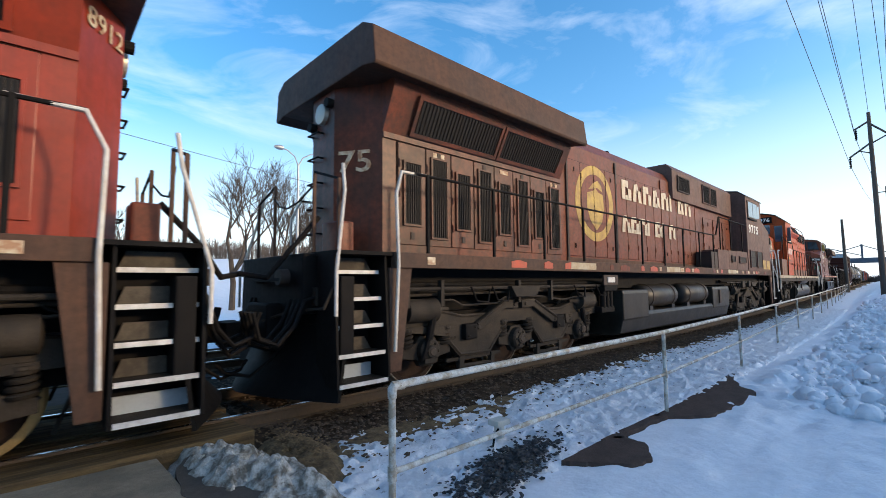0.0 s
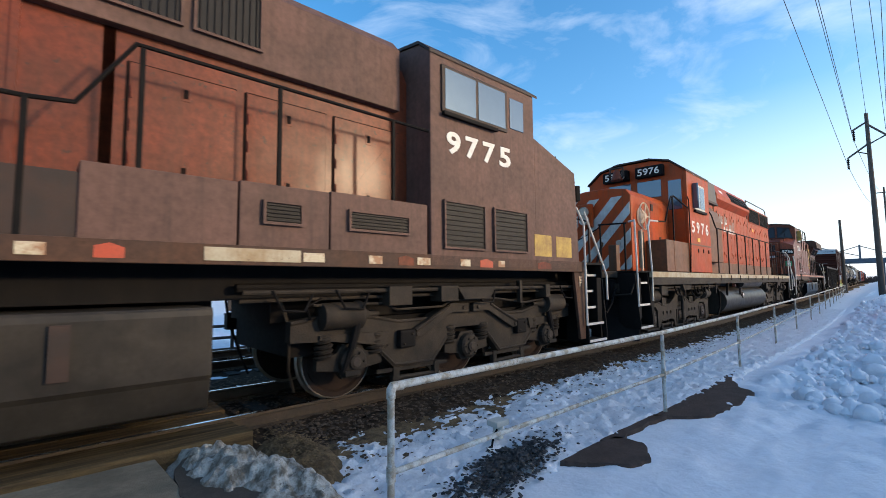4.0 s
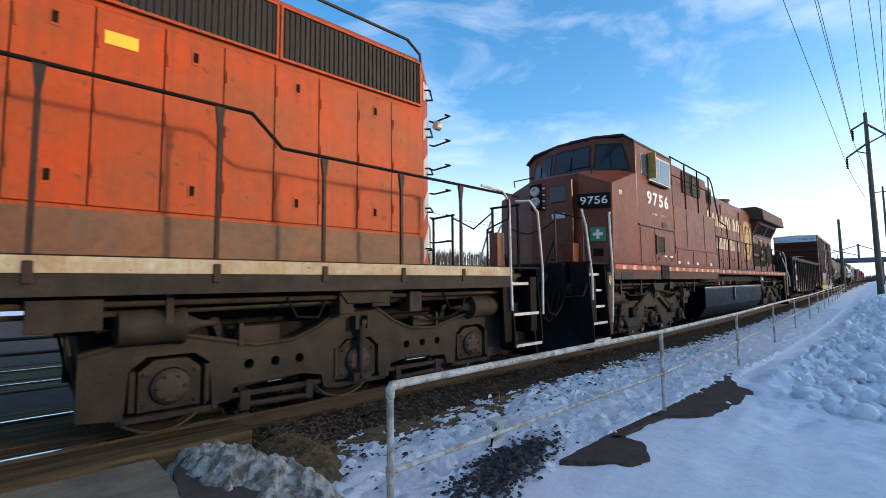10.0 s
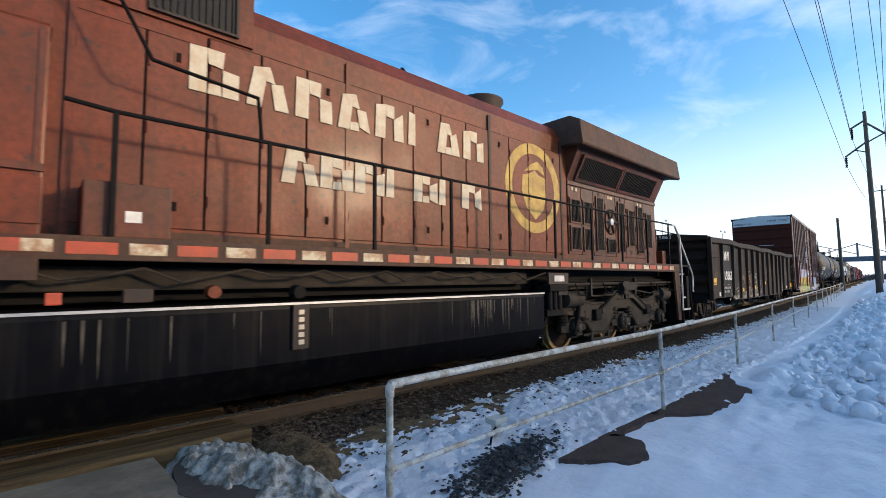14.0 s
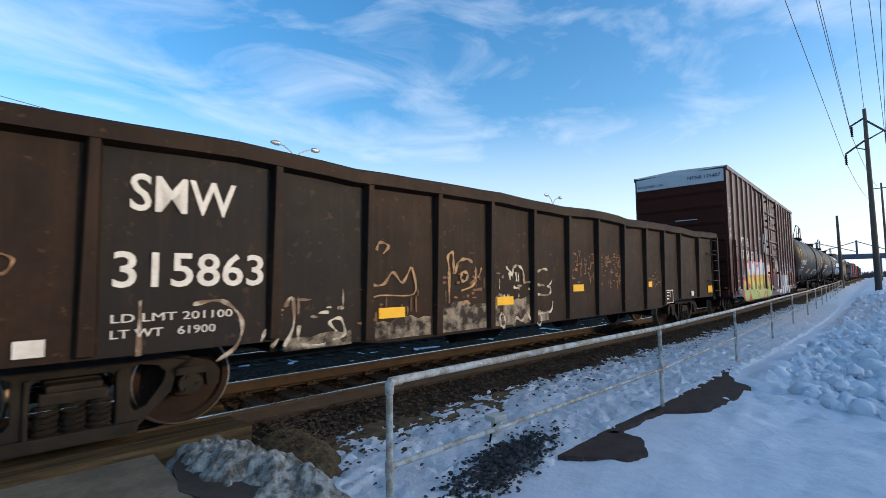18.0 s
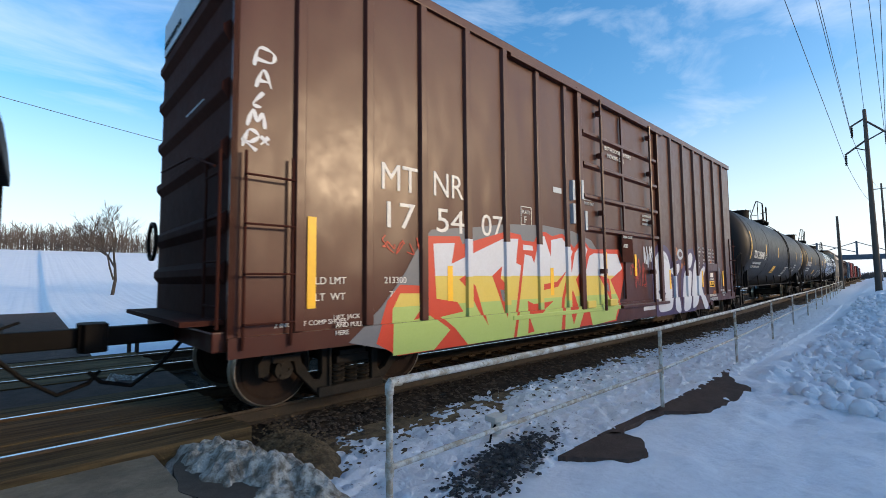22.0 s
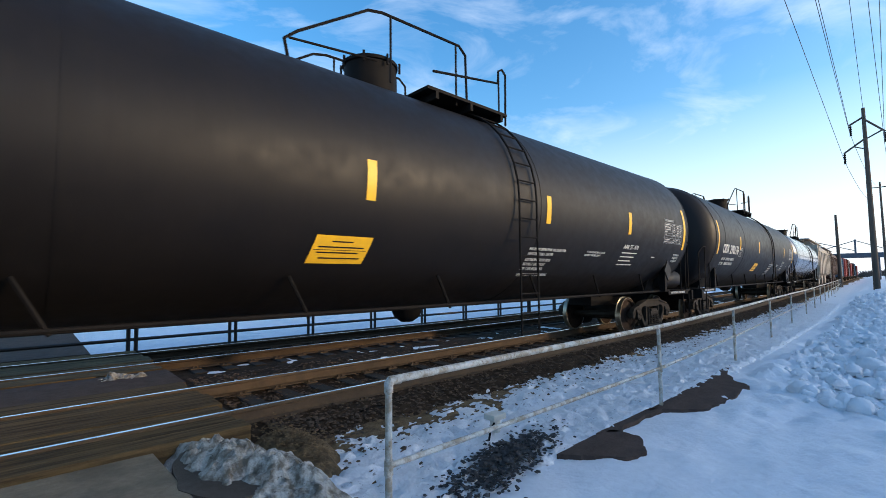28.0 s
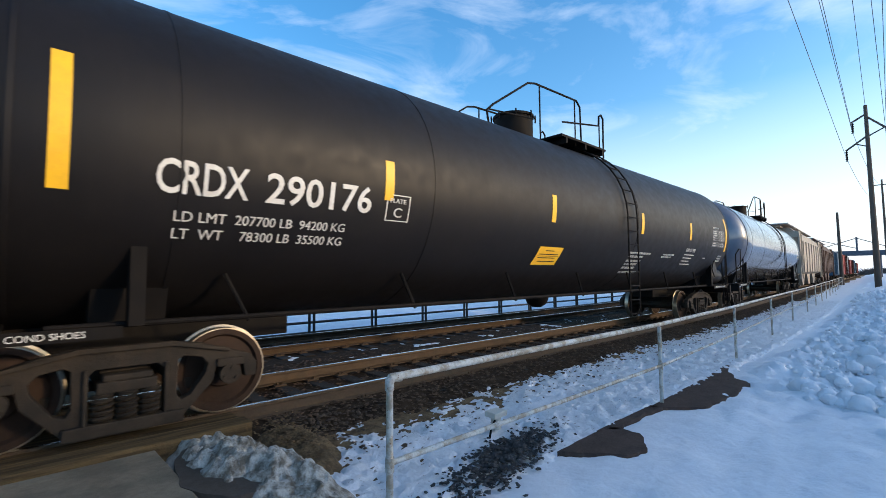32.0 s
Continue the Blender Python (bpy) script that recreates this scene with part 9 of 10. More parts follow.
        part("upper_cabinet", Mesh().prism([(-HW - 0.034, 4.16), (-HW - 0.034, 4.84), (-0.8, 5.0), (0.8, 5.0), (HW + 0.034, 4.84), (HW + 0.034, 4.16)], "x", X(8.84), X(10.6)), red, car)
        for u in (6.45, 7.35):
            grille(car, *span(u, u + 0.7), -1.27, 4.16, 4.76, 7, upright=False, frame=M_GRIME)
        grille(car, *span(9.6, 10.4), -HW - 0.05, 4.24, 4.70, 12, frame=M_GRIME)
        for u in (4.95, 6.1, 7.3, 8.5):
            rail_post(car, X(u), -1.44, 3.5, 4.9, M_BLACKIRON)
        part("roof_rail", Mesh().tube([(X(4.9), -1.44, 4.9), (X(8.6), -1.44, 4.9), (X(8.9), -1.44, 4.72), (X(9.55), -1.45, 3.5), (X(10.5), -1.45, 3.4), (X(10.55), -1.45, 2.95)], 0.02, 8), M_BLACKIRON, car, smooth=True)
        part("roof_rail", Mesh().tube([(X(4.9), -1.44, 4.4), (X(8.5), -1.44, 4.4)], 0.016, 6), M_BLACKIRON, car)
        lad = bx(2.5, 4.74, -W - 0.012, -W, 1.9, 2.76)
        part("cab_panel", lad, red, cab, bevel=0.006)
        part("cab_ledge", bx(2.42, 4.80, -W - 0.035, -W, 2.77, 2.82), sooty, cab, bevel=0.01)
        part("cab_seam", bx(3.38, 3.40, -W - 0.018, -W - 0.010, 1.9, 2.76), M_SEAM, cab)
        for u in (3.52, 4.42):
            # black plate laid on the panel for the dark inside the slot
            part("vent_slot", bx(u, u + 0.16, -W - 0.022, -W - 0.010, 1.97, 2.05), M_GRILLE, cab)
        for u in (3.98, 4.40):
            part("warning_label", bx(u, u + 0.18, -W - 0.017, -W - 0.012, 2.07, 2.11), M_WHITE, cab)
        grille(car, *span(3.45, 3.95), -W - 0.02, 2.16, 2.57, 8, upright=False, frame=red)
        part("tool_box", bx(9.1, 9.75, -1.40, -1.0, DECK, 2.35), M_RED_DIRTY, car, bevel=0.015)
        bar_text(car, X(9.4), -1.404, 2.1, 0.12, 0.1)
    else:
        part("narrow_hood", Mesh().prism(hood_prof, "x", X(4.8), X(8.4)), red, car)
        part("upper_cabinet", Mesh().prism([(-1.06, 3.95), (-1.06, 4.86), (-0.9, 5.04), (0.9, 5.04), (1.06, 4.86), (1.06, 3.95)], "x", X(5.0), X(11.15)), M_DUSTRED, car, bevel=0.015)
        for u in (7.0, 7.8):
            grille(car, *span(u, u + 0.65), -1.08, 4.15, 4.74, 9, frame=M_DUSTRED)
        grille(car, *span(9.8, 10.75), -1.08, 4.25, 4.68, 14, frame=M_GRIME)
        for u0, u1 in ((4.95, 6.0), (6.1, 7.1), (7.2, 8.2)):
            hood_door(car, *span(u0, u1), -HW, 2.4, 3.65, red, True)
        part("sand_painted_wedge", Mesh().prism([(X(5.0), 2.3), (X(6.1), 2.3), (X(5.0), 3.6)], "y", -HW - 0.026, -HW - 0.023), M_RED, car)
        for i, (u0, u1) in enumerate(((4.85, 6.3), (6.32, 7.3), (7.32, 8.55))):
            bxp = part("walkway_box", bx(u0, u1, -1.48, -1.0, DECK - 0.15, 2.54 - 0.02 * i), M_DUSTRED, car, "low dusty equipment box along the walkway", bevel=0.012)
            if i < 2:
                grille(car, *span(u0 + 0.35, u1 - 0.25), -1.50, 2.12, 2.32, 5, upright=False, frame=M_DUSTRED)
        part("open_locker", bx(8.55, 9.2, -1.46, -1.0, DECK, 2.4), M_GRIME, car)
        for u in (2.7, 3.75):
            grille(car, *span(u, u + 0.8), -W - 0.02, 1.98, 2.62, 9, upright=False, frame=M_DUSTRED)
        for u in (1.3, 1.95):
            part("data_plate", bx(u, u + 0.5, -W - 0.006, -W, 1.92, 2.3), M_GOLD, car)
    letters("F", 0.16, car, (X(0.95) - 0.05, -1.47, 1.38), M_FADEWHITE, "end_letter", bold=0.01)
    return car


def name_block(car, x, y, z, w, h, seed):
    """One sign-painted shape of the railway's name: two or three plain slabs with a gap between them, chipped by weather."""
    r = random.Random(seed)
    lean = (0.0, 0.16, 0.02, 0.14, 0.03)[seed % 5] * w
    if w < 0.2:
        polys = [[(x, z), (x + w, z), (x + w, z + h * 0.96), (x + 0.02, z + h)]]
    else:
        b = 0.34 * w
        polys = [[(x, z), (x + b, z), (x + b + lean, z + h), (x + lean, z + h * r.uniform(0.9, 1.0))],
                 [(x + b + 0.015, z + h * 0.66), (x + w - b, z + h * 0.62), (x + w - b * 0.9 - lean, z + h), (x + b + lean, z + h)],
                 [(x + w - b, z + h * r.choice((0.0, 0.0, 0.12))), (x + w, z), (x + w - lean, z + h * r.uniform(0.55, 0.95)), (x + w - b - lean * 0.6, z + h * 0.6)]]
        if seed % 3 == 0:
            polys.append([(x + b + 0.01, z), (x + w - b - 0.01, z), (x + w - b - 0.02, z + h * 0.24), (x + b + 0.02, z + h * 0.22)])
    for p in polys:
        part("name_shape", Mesh().prism(p, "y", y - 0.003, y), M_FLAKE, car)


M_STRIPE = surface("edge_stripe_red", (0.45, 0.07, 0.03), 0.5, other=(0.26, 0.07, 0.04), amount=0.7, scale=6)
M_FLAKE = surface("flaked_name_paint", (0.56, 0.50, 0.38), 0.6, other=(0.44, 0.30, 0.18), amount=0.6, scale=6, spread=0.12, streak=0.25, streak_rgb=(0.30, 0.13, 0.07))
M_RAILBROWN = surface("rusty_handrail", (0.035, 0.018, 0.012), 0.6, other=(0.02, 0.014, 0.012), amount=0.7, scale=6, spec=0.2)
M_DUSTRED = surface("dusty_grey_red_paint", (0.150, 0.083, 0.064), 0.6, other=(0.095, 0.058, 0.046), amount=0.7, scale=1.5, streak=0.5, streak_rgb=(0.05, 0.036, 0.03), bump=0.05, spec=0.15, grain=0.7)
M_KICK = surface("dusty_step_riser", (0.10, 0.085, 0.065), 0.8, other=(0.05, 0.042, 0.034), amount=0.7, scale=8, spec=0.1)
M_DARKGLASS = surface("dark_windshield", (0.02, 0.025, 0.03), 0.1, 0.0, other=(0.015, 0.02, 0.025), amount=0.3, scale=2, spec=0.3)
M_PALERAIL = surface("pale_grab_rail", (0.62, 0.59, 0.53), 0.5, other=(0.42, 0.34, 0.26), amount=0.6, scale=7)
M_FUEL2 = surface("dusty_fuel_tank", (0.020, 0.0175, 0.0145), 0.42, other=(0.048, 0.040, 0.030), amount=0.8, scale=2, streak=0.55, streak_rgb=(0.034, 0.03, 0.026), bump=0.05, bump_scale=14, spec=0.18, grain=0.7)
M_SIGNGREEN = surface("sign_green", (0.03, 0.22, 0.10), 0.5)


# ---- the orange unit ----
def orange_unit(x0, x1, number):
    L, mid = x1 - x0, (x0 + x1) / 2
    car = new_car("diesel_locomotive", mid, L / 2 - 3.7, "bright orange weathered diesel locomotive with white nose stripes", "locomotive", "locomotives")
    X = lambda u: u - L / 2
    XR = lambda u: X(L - u)
    O, OD = M_ORANGE, M_ORANGE_DIRTY
    DECK = 1.72

    def bx(u0, u1, y0, y1, z0, z1, m=None):
        return (m or Mesh()).box(X(u0), X(u1), y0, y1, z0, z1)

    for u in (3.7, L - 3.55):
        loco_truck(car, X(u), "emd")
    part("underframe", bx(0.3, L - 0.3, -1.0, 1.0, 1.28, DECK - 0.05), M_BLACKIRON, car)
    part("walkway", bx(0.05, L - 0.05, -1.48, 1.48, DECK - 0.04, DECK - 0.006), M_BLACKIRON, car)
    under_clutter(car, X(0.9), X(7.3), 1.30, 51)
    under_clutter(car, X(14.6), X(L - 1.0), 1.30, 52)
    for s in (-1, 1):
        part("side_sill", bx(0.85, L - 0.85, min(s * 1.44, s * 1.50), max(s * 1.44, s * 1.50), 1.38, 1.56), M_UNDER, car)
        part("sill_stripe", bx(0.85, L - 0.85, min(s * 1.44, s * 1.505), max(s * 1.44, s * 1.505), 1.565, 1.70), M_SILLWHITE, car, "worn white stripe along the walkway edge")
    # fuel tank with two air reservoirs above
    half = [(0.92 + 0.54 * math.cos(q), 0.76 + 0.47 * math.sin(q)) for q in np.linspace(-1.5, 1.5, 15)]
    prof = half + [(-y, z) for y, z in half[::-1]]
    t = part("fuel_tank", Mesh().prism(prof, "x", X(7.65), X(14.35)), M_FUEL2, car, "big black rounded fuel tank", smooth=True)
    cap = part("filler_ring", Mesh().turned([(-1.475, 0.11), (-1.46, 0.125), (-1.38, 0.125)], "y", (X(10.0), 0, 0.92), 20), M_GRIME, t, smooth=True)
    part("filler_cap", Mesh().turned([(-1.49, 0.05), (-1.48, 0.065), (-1.46, 0.065)], "y", (X(10.0), 0, 0.92), 16), M_GALV, cap, smooth=True)
    # plain black box added to block daylight between truck and tank
    part("brake_rack", bx(6.55, 7.6, -0.75, 0.75, 0.55, 1.3), M_BLACKIRON, car, bevel=0.02)
    part("brake_hose", Mesh().tube([(X(6.9), -1.3, 1.34), (X(7.15), -1.36, 1.1), (X(7.2), -1.36, 0.6), (X(7.05), -1.3, 0.3), (X(6.6), -1.2, 0.25)], 0.03, 8), M_BLACKIRON, car, smooth=True)
    part("filler_pipe", Mesh().tube([(X(7.9), -1.42, 0.95), (X(7.9), -1.44, 1.28), (X(8.1), -1.40, 1.4), (X(10.4), -1.36, 1.42)], 0.035, 8), M_BLACKIRON, car, smooth=True)
    part("sight_gauge", bx(9.62, 9.72, -1.48, -1.42, 0.95, 1.2), M_GRIME, t)
    res = part("air_reservoir", Mesh().turned([(0, 0.05), (0.06, 0.2), (0.2, 0.22), (3.4, 0.22), (3.54, 0.2), (3.6, 0.05)], "x", (X(10.6), -1.18, 1.38), 20), M_FUEL2, car, smooth=True)
    part("red_valve", Mesh().turned([(-1.5, 0.05), (-1.4, 0.07)], "y", (X(8.8), 0, 1.30), 12), M_RED, car)
    # short hood
    SH = 0.96
    nose = Mesh().prism([(-SH, DECK), (-SH, 3.50), (-SH + 0.12, 3.66), (-0.3, 3.74), (0.3, 3.74), (SH - 0.12, 3.66), (SH, 3.50), (SH, DECK)], "x", X(1.12), X(3.8))
    part("short_hood", nose, O, car, "orange short hood", bevel=0.05)
    # diagonal white stripes on the nose front
    for i in range(7):
        c = DECK - 1.75 + 0.62 * i
        pts = []
        for y, zz in ((-0.93, c), (0.93, c + 1.86), (0.93, c + 2.14), (-0.93, c + 0.28)):
            pts.append((-y, zz))
        poly = clip_z(pts, DECK + 0.05, 3.5)
        if len(poly) > 2:
            part("nose_stripe", Mesh().prism(poly, "x", X(1.105), X(1.118)), M_STRIPEWHITE, car)
    for z in (2.95, 3.15):
        part("headlight", Mesh().turned([(-0.1, 0.10), (-0.12, 0.12), (0, 0.13)], "x", (X(1.00), 0.0 + 0.25, z + 0.05), 16), M_ALU, car, smooth=True)
    part("headlight_box", bx(0.98, 1.14, 0.05, 0.45, 2.82, 3.4), O, car, bevel=0.03)
    part("class_lamp", Mesh().turned([(-0.05, 0.06), (0.0, 0.07)], "x", (X(1.10), -0.62, 2.4), 12), M_ALU, car)
    # hand-brake wheel
    hb = part("hand_brake", Mesh().turned([(-SH - 0.13, 0.30), (-SH - 0.15, 0.32), (-SH - 0.12, 0.335), (-SH - 0.10, 0.31)], "y", (X(1.64), 0, 3.03), 28, True), M_BRAKE, car, smooth=True)
    part("hub", Mesh().turned([(-SH - 0.16, 0.07), (-SH - 0.02, 0.22)], "y", (X(1.64), 0, 3.03), 20), M_BRAKE, hb)
    for q in range(5):
        a = math.tau * q / 5
        part("spoke", Mesh().tube([(X(1.64) + 0.06 * math.cos(a), -SH - 0.13, 3.03 + 0.06 * math.sin(a)), (X(1.64) + 0.31 * math.cos(a), -SH - 0.13, 3.03 + 0.31 * math.sin(a))], 0.016, 6), M_BRAKE, hb)
    # slot drawn as a black plate, its inner shade put into the colour
    part("brake_slot", bx(1.50, 1.86, -SH - 0.012, -SH + 0.02, 1.80, 2.68), M_GRILLE, car)
    part("brake_chain_guide", bx(1.60, 1.67, -SH - 0.05, -SH, 1.60, 2.72), M_BRAKE, car, bevel=0.01)
    part("nose_grille", bx(2.42, 2.58, -SH - 0.015, -SH, 3.25, 3.42), M_GRIME, car)
    part("latch", bx(3.0, 3.1, -SH - 0.02, -SH, 2.55, 2.62), M_GRIME, car)
    # cab
    W = 1.50
    cab = part("cab", Mesh().prism([(-W, DECK), (-W, 4.40), (-1.05, 4.72), (-0.5, 4.84), (0.5, 4.84), (1.05, 4.72), (W, 4.40), (W, DECK)], "x", X(3.8), X(5.95)), O, car, "orange cab with aluminium sliding windows", bevel=0.02)
    part("cab_roof", Mesh().prism([(-W - 0.02, 4.39), (-1.06, 4.73), (-0.5, 4.86), (0.5, 4.86), (1.06, 4.73), (W + 0.02, 4.39), (W + 0.02, 4.43), (1.07, 4.77), (0.5, 4.90), (-0.5, 4.90), (-1.07, 4.77), (-W - 0.02, 4.43)], "x", X(3.72), X(5.97)), M_GRIME, car)
    wf = part("side_window", bx(4.36, 5.40, -W - 0.03, -W + 0.02, 3.42, 4.14), M_ALU, cab, bevel=0.012)
    part("pane", bx(4.42, 4.85, -W - 0.036, -W - 0.02, 3.48, 4.08), M_GLASS, wf)
    part("pane", bx(4.91, 5.34, -W - 0.036, -W - 0.02, 3.48, 4.08), M_GLASS, wf)
    part("wind_deflector", bx(4.28, 4.32, -W - 0.16, -W, 3.44, 4.12), M_GLASS, wf)
    part("sill", bx(4.32, 5.44, -W - 0.07, -W, 3.35, 3.41), M_BLACKIRON, wf)
    # cab front: door, windows, number boxes
    fx = X(3.8)
    part("cab_door", Mesh().box(fx - 0.02, fx, -1.40, -0.95, DECK, 4.3), O, cab, bevel=0.01)
    part("door_window", Mesh().box(fx - 0.03, fx - 0.015, -1.36, -1.0, 3.4, 4.2), M_GLASS, cab, bevel=0.01)
    for y in (-0.45, 0.45):
        part("front_window", Mesh().box(fx - 0.02, fx, y - 0.35, y + 0.35, 3.80, 4.28), M_GLASS, cab, bevel=0.01)
    for y in (-0.52, 0.52):
        nb = part("number_box", Mesh().box(fx - 0.22, fx, y - 0.40, y + 0.40, 4.36, 4.66), M_BLACKIRON, cab, bevel=0.02)
    letters(number, 0.19, car, (fx - 0.225, -0.20, 4.42), M_WHITE, "number", 0.64, bold=0.012, end=1)
    letters(number, 0.19, car, (fx - 0.225, 0.84, 4.42), M_WHITE, "number", 0.64, bold=0.012, end=1)
    bell = part("bell", Mesh().turned([(4.35, 0.18), (4.37, 0.185), (4.46, 0.13), (4.58, 0.11), (4.66, 0.03)], "z", (fx - 0.45, 0.35, 0), 18), M_RED, car, smooth=True)
    part("bell_yoke", Mesh().tube([(fx - 0.1, 0.35, 4.7), (fx - 0.45, 0.15, 4.45), (fx - 0.45, 0.15, 4.7), (fx - 0.45, 0.55, 4.7), (fx - 0.45, 0.55, 4.45)], 0.025, 6), M_GRIME, bell)
    for ch, u in zip(number, (4.06, 4.52, 4.98, 5.42)):
        letters(ch, 0.31, car, (X(u), -W - 0.005, 2.79), M_WHITE, "cab_number", 0.27, bold=0.02)
    part("data_plate", bx(4.55, 4.80, -W - 0.008, -W, 2.55, 2.65), M_YELLOW, car)
    part("cab_band", bx(3.8, 5.95, -W - 0.012, -W, 2.44, 2.48), OD, cab)
    for u in (4.55, 5.05, 5.6):
        part("latch", bx(u, u + 0.06, -W - 0.02, -W, 2.26, 2.36), M_GRIME, cab)
    part("grab_rail", Mesh().tube([(X(3.78), -1.5, DECK), (X(3.76), -1.54, 2.4), (X(3.76), -1.54, 3.6), (X(3.8), -1.5, 3.7)], 0.018, 6), M_BLACKIRON, car)
    # battery boxes beside the short hood
    for u0, u1 in ((2.02, 2.58), (2.60, 4.15)):
        part("battery_box", bx(u0, u1, -1.47, -SH, DECK, 2.48), OD, car, "dusty orange battery box on the walkway", bevel=0.015)
    # long hood
    HW = 0.88
    hp = [(-HW, DECK), (-HW, 4.62), (-HW + 0.15, 4.76), (-0.4, 4.82), (0.4, 4.82), (HW - 0.15, 4.76), (HW, 4.62), (HW, DECK)]
    part("long_hood", Mesh().prism(hp, "x", X(5.95), X(19.35)), O, car, "orange long hood, sooty along the top", bevel=0.02)
    part("sooty_panel", bx(5.96, 8.9, -HW - 0.016, -HW, 1.75, 3.95), OD, car)
    part("clean_air_box", Mesh().prism([(-1.20, 2.08), (-1.20, 3.4), (-1.1, 3.75), (-HW, 3.9), (-HW, 2.08)], "x", X(7.05), X(8.65)), OD, car, bevel=0.03)
    part("cooling_duct", bx(6.75, 7.05, -1.05, -HW, 2.08, 3.8), OD, car, bevel=0.05)
    part("inertial_filter", Mesh().prism([(-1.10, 4.08), (-1.04, 4.74), (-0.7, 4.84), (-0.7, 4.08)], "x", X(6.4), X(8.6)), M_INERT, car, "grey inertial filter hatch", bevel=0.02)
    part("filter_rim", bx(6.4, 8.6, -1.13, -1.0, 4.0, 4.07), M_GRIME, car)
    # dynamic brake blister
    part("dynamic_brake_hatch", Mesh().prism([(-HW, 4.12), (-1.08, 4.30), (-1.08, 4.46), (-0.85, 4.88), (0.85, 4.88), (1.08, 4.46), (1.08, 4.30), (HW, 4.12)], "x", X(8.7), X(14.1)), O, car, "flared dynamic brake housing", bevel=0.02)
    sl = Matrix.Translation((0, -1.10, 4.40)) @ Matrix.Rotation(-0.50, 4, "X")
    gm = Mesh().box(X(10.75), X(13.9), -0.012, 0.02, 0.0, 0.40, sl)
    gg = part("brake_grille", gm, M_GRILLE, car)
    mm = Mesh()
    for i in range(48):
        xx = X(10.8 + 3.05 * i / 47)
        mm.box(xx - 0.008, xx + 0.008, -0.03, -0.01, 0.01, 0.39, sl)
    for q in (0.13, 0.26):
        mm.box(X(10.75), X(13.9), -0.034, -0.012, q - 0.01, q + 0.01, sl)
    part("slats", mm, M_SLAT, gg)
    part("hatch_mark", Mesh().box(X(9.4), X(9.8), -0.02, -0.005, 0.18, 0.30, sl), M_WHITE, car)
    # radiator intake
    ig = grille(car, X(14.7), X(17.0), -HW - 0.02, 4.0, 4.58, 34, "radiator_intake", frame=O)
    grille(car, X(17.08), X(19.25), -HW - 0.02, 4.0, 4.58, 32, "radiator_intake", frame=O)
    # hood doors
    dd = np.linspace(8.95, 19.3, 19)
    for i in range(18):
        hi = 4.08 if dd[i] < 14.4 else 3.9
        hood_door(car, X(dd[i]), X(dd[i + 1]), -HW, 2.16, hi, O, i % 2 == 0, i)
    part("hood_base", bx(5.97, 19.3, -HW - 0.05, -HW, DECK, 2.12), OD, car, bevel=0.008)
    for u in (8.92, 14.45):
        part("hood_seam", bx(u - 0.03, u + 0.03, -HW - 0.03, -HW, 2.12, 4.5), OD, car)
    # faded name: plain shapes
    for i, (u, w, h, z, top) in enumerate(((8.78, 0.20, 0.60, 3.22, 0.34), (9.02, 0.34, 0.16, 3.22, 0.0), (9.02, 0.34, 0.16, 3.62, 0.16), (9.46, 0.20, 0.60, 3.26, 0.42), (9.70, 0.34, 0.30, 3.52, 0.22), (10.18, 0.18, 0.60, 3.26, 0.42), (10.40, 0.32, 0.28, 3.54, 0.20), (10.44, 0.26, 0.22, 3.26, 0.08), (10.92, 0.42, 0.34, 3.24, 0.16), (11.42, 0.15, 0.46, 3.24, 0.34), (11.68, 0.17, 0.62, 3.24, 0.48))):
        sk = 0.14
        b0 = [(X(u), z), (X(u + w), z), (X(u + w) + sk * (1 - top / h), z + h - top), (X(u) + sk * (1 - top / h), z + h - top)]
        b1 = [(X(u) + sk * (1 - top / h), z + h - top), (X(u + w) + sk * (1 - top / h), z + h - top), (X(u + w) + sk, z + h), (X(u) + sk, z + h)]
        part("name_shape", Mesh().prism(b0, "y", -HW - 0.027, -HW - 0.022), M_STRIPEWHITE, car)
        part("name_shape", Mesh().prism(b1, "y", -HW - 0.027, -HW - 0.022), M_NAMEGREY, car)
    part("label_plate", bx(15.35, 15.62, -HW - 0.026, -HW - 0.02, 3.6, 3.72), M_YELLOW, car)
    # roof: horn, fans, rails
    part("horn", Mesh().turned([(-0.35, 0.10), (-0.25, 0.05), (0.2, 0.03)], "x", (X(14.3), -0.5, 5.02), 12).turned([(-0.25, 0.08), (-0.15, 0.04), (0.2, 0.03)], "x", (X(14.3), -0.3, 5.02), 12).box(X(14.25), X(14.35), -0.55, -0.25, 4.8, 5.02), M_BLACKIRON, car, smooth=True)
    for u in (15.6, 16.9, 18.2):
        part("radiator_fan", Mesh().turned([(4.76, 0.58), (4.855, 0.58), (4.855, 0.52), (4.83, 0.5)], "z", (X(u), 0, 0), 24), M_GRIME, car, smooth=True)
    for u in (10.2, 11.6, 13.0):
        part("brake_fan", Mesh().turned([(4.85, 0.5), (4.97, 0.5), (4.97, 0.45)], "z", (X(u), 0, 0), 20), M_GRIME, car, smooth=True)
    part("exhaust_stack", bx(9.3, 9.8, -0.25, 0.25, 4.85, 5.05), M_GRIME, car, bevel=0.02)
    part("roof_rail", Mesh().tube([(X(14.8), -0.78, 4.74), (X(14.85), -0.8, 4.94), (X(19.1), -0.8, 4.94), (X(19.35), -0.8, 4.8), (X(19.42), -0.8, 4.4)], 0.022, 8), M_GRIME, car, smooth=True)
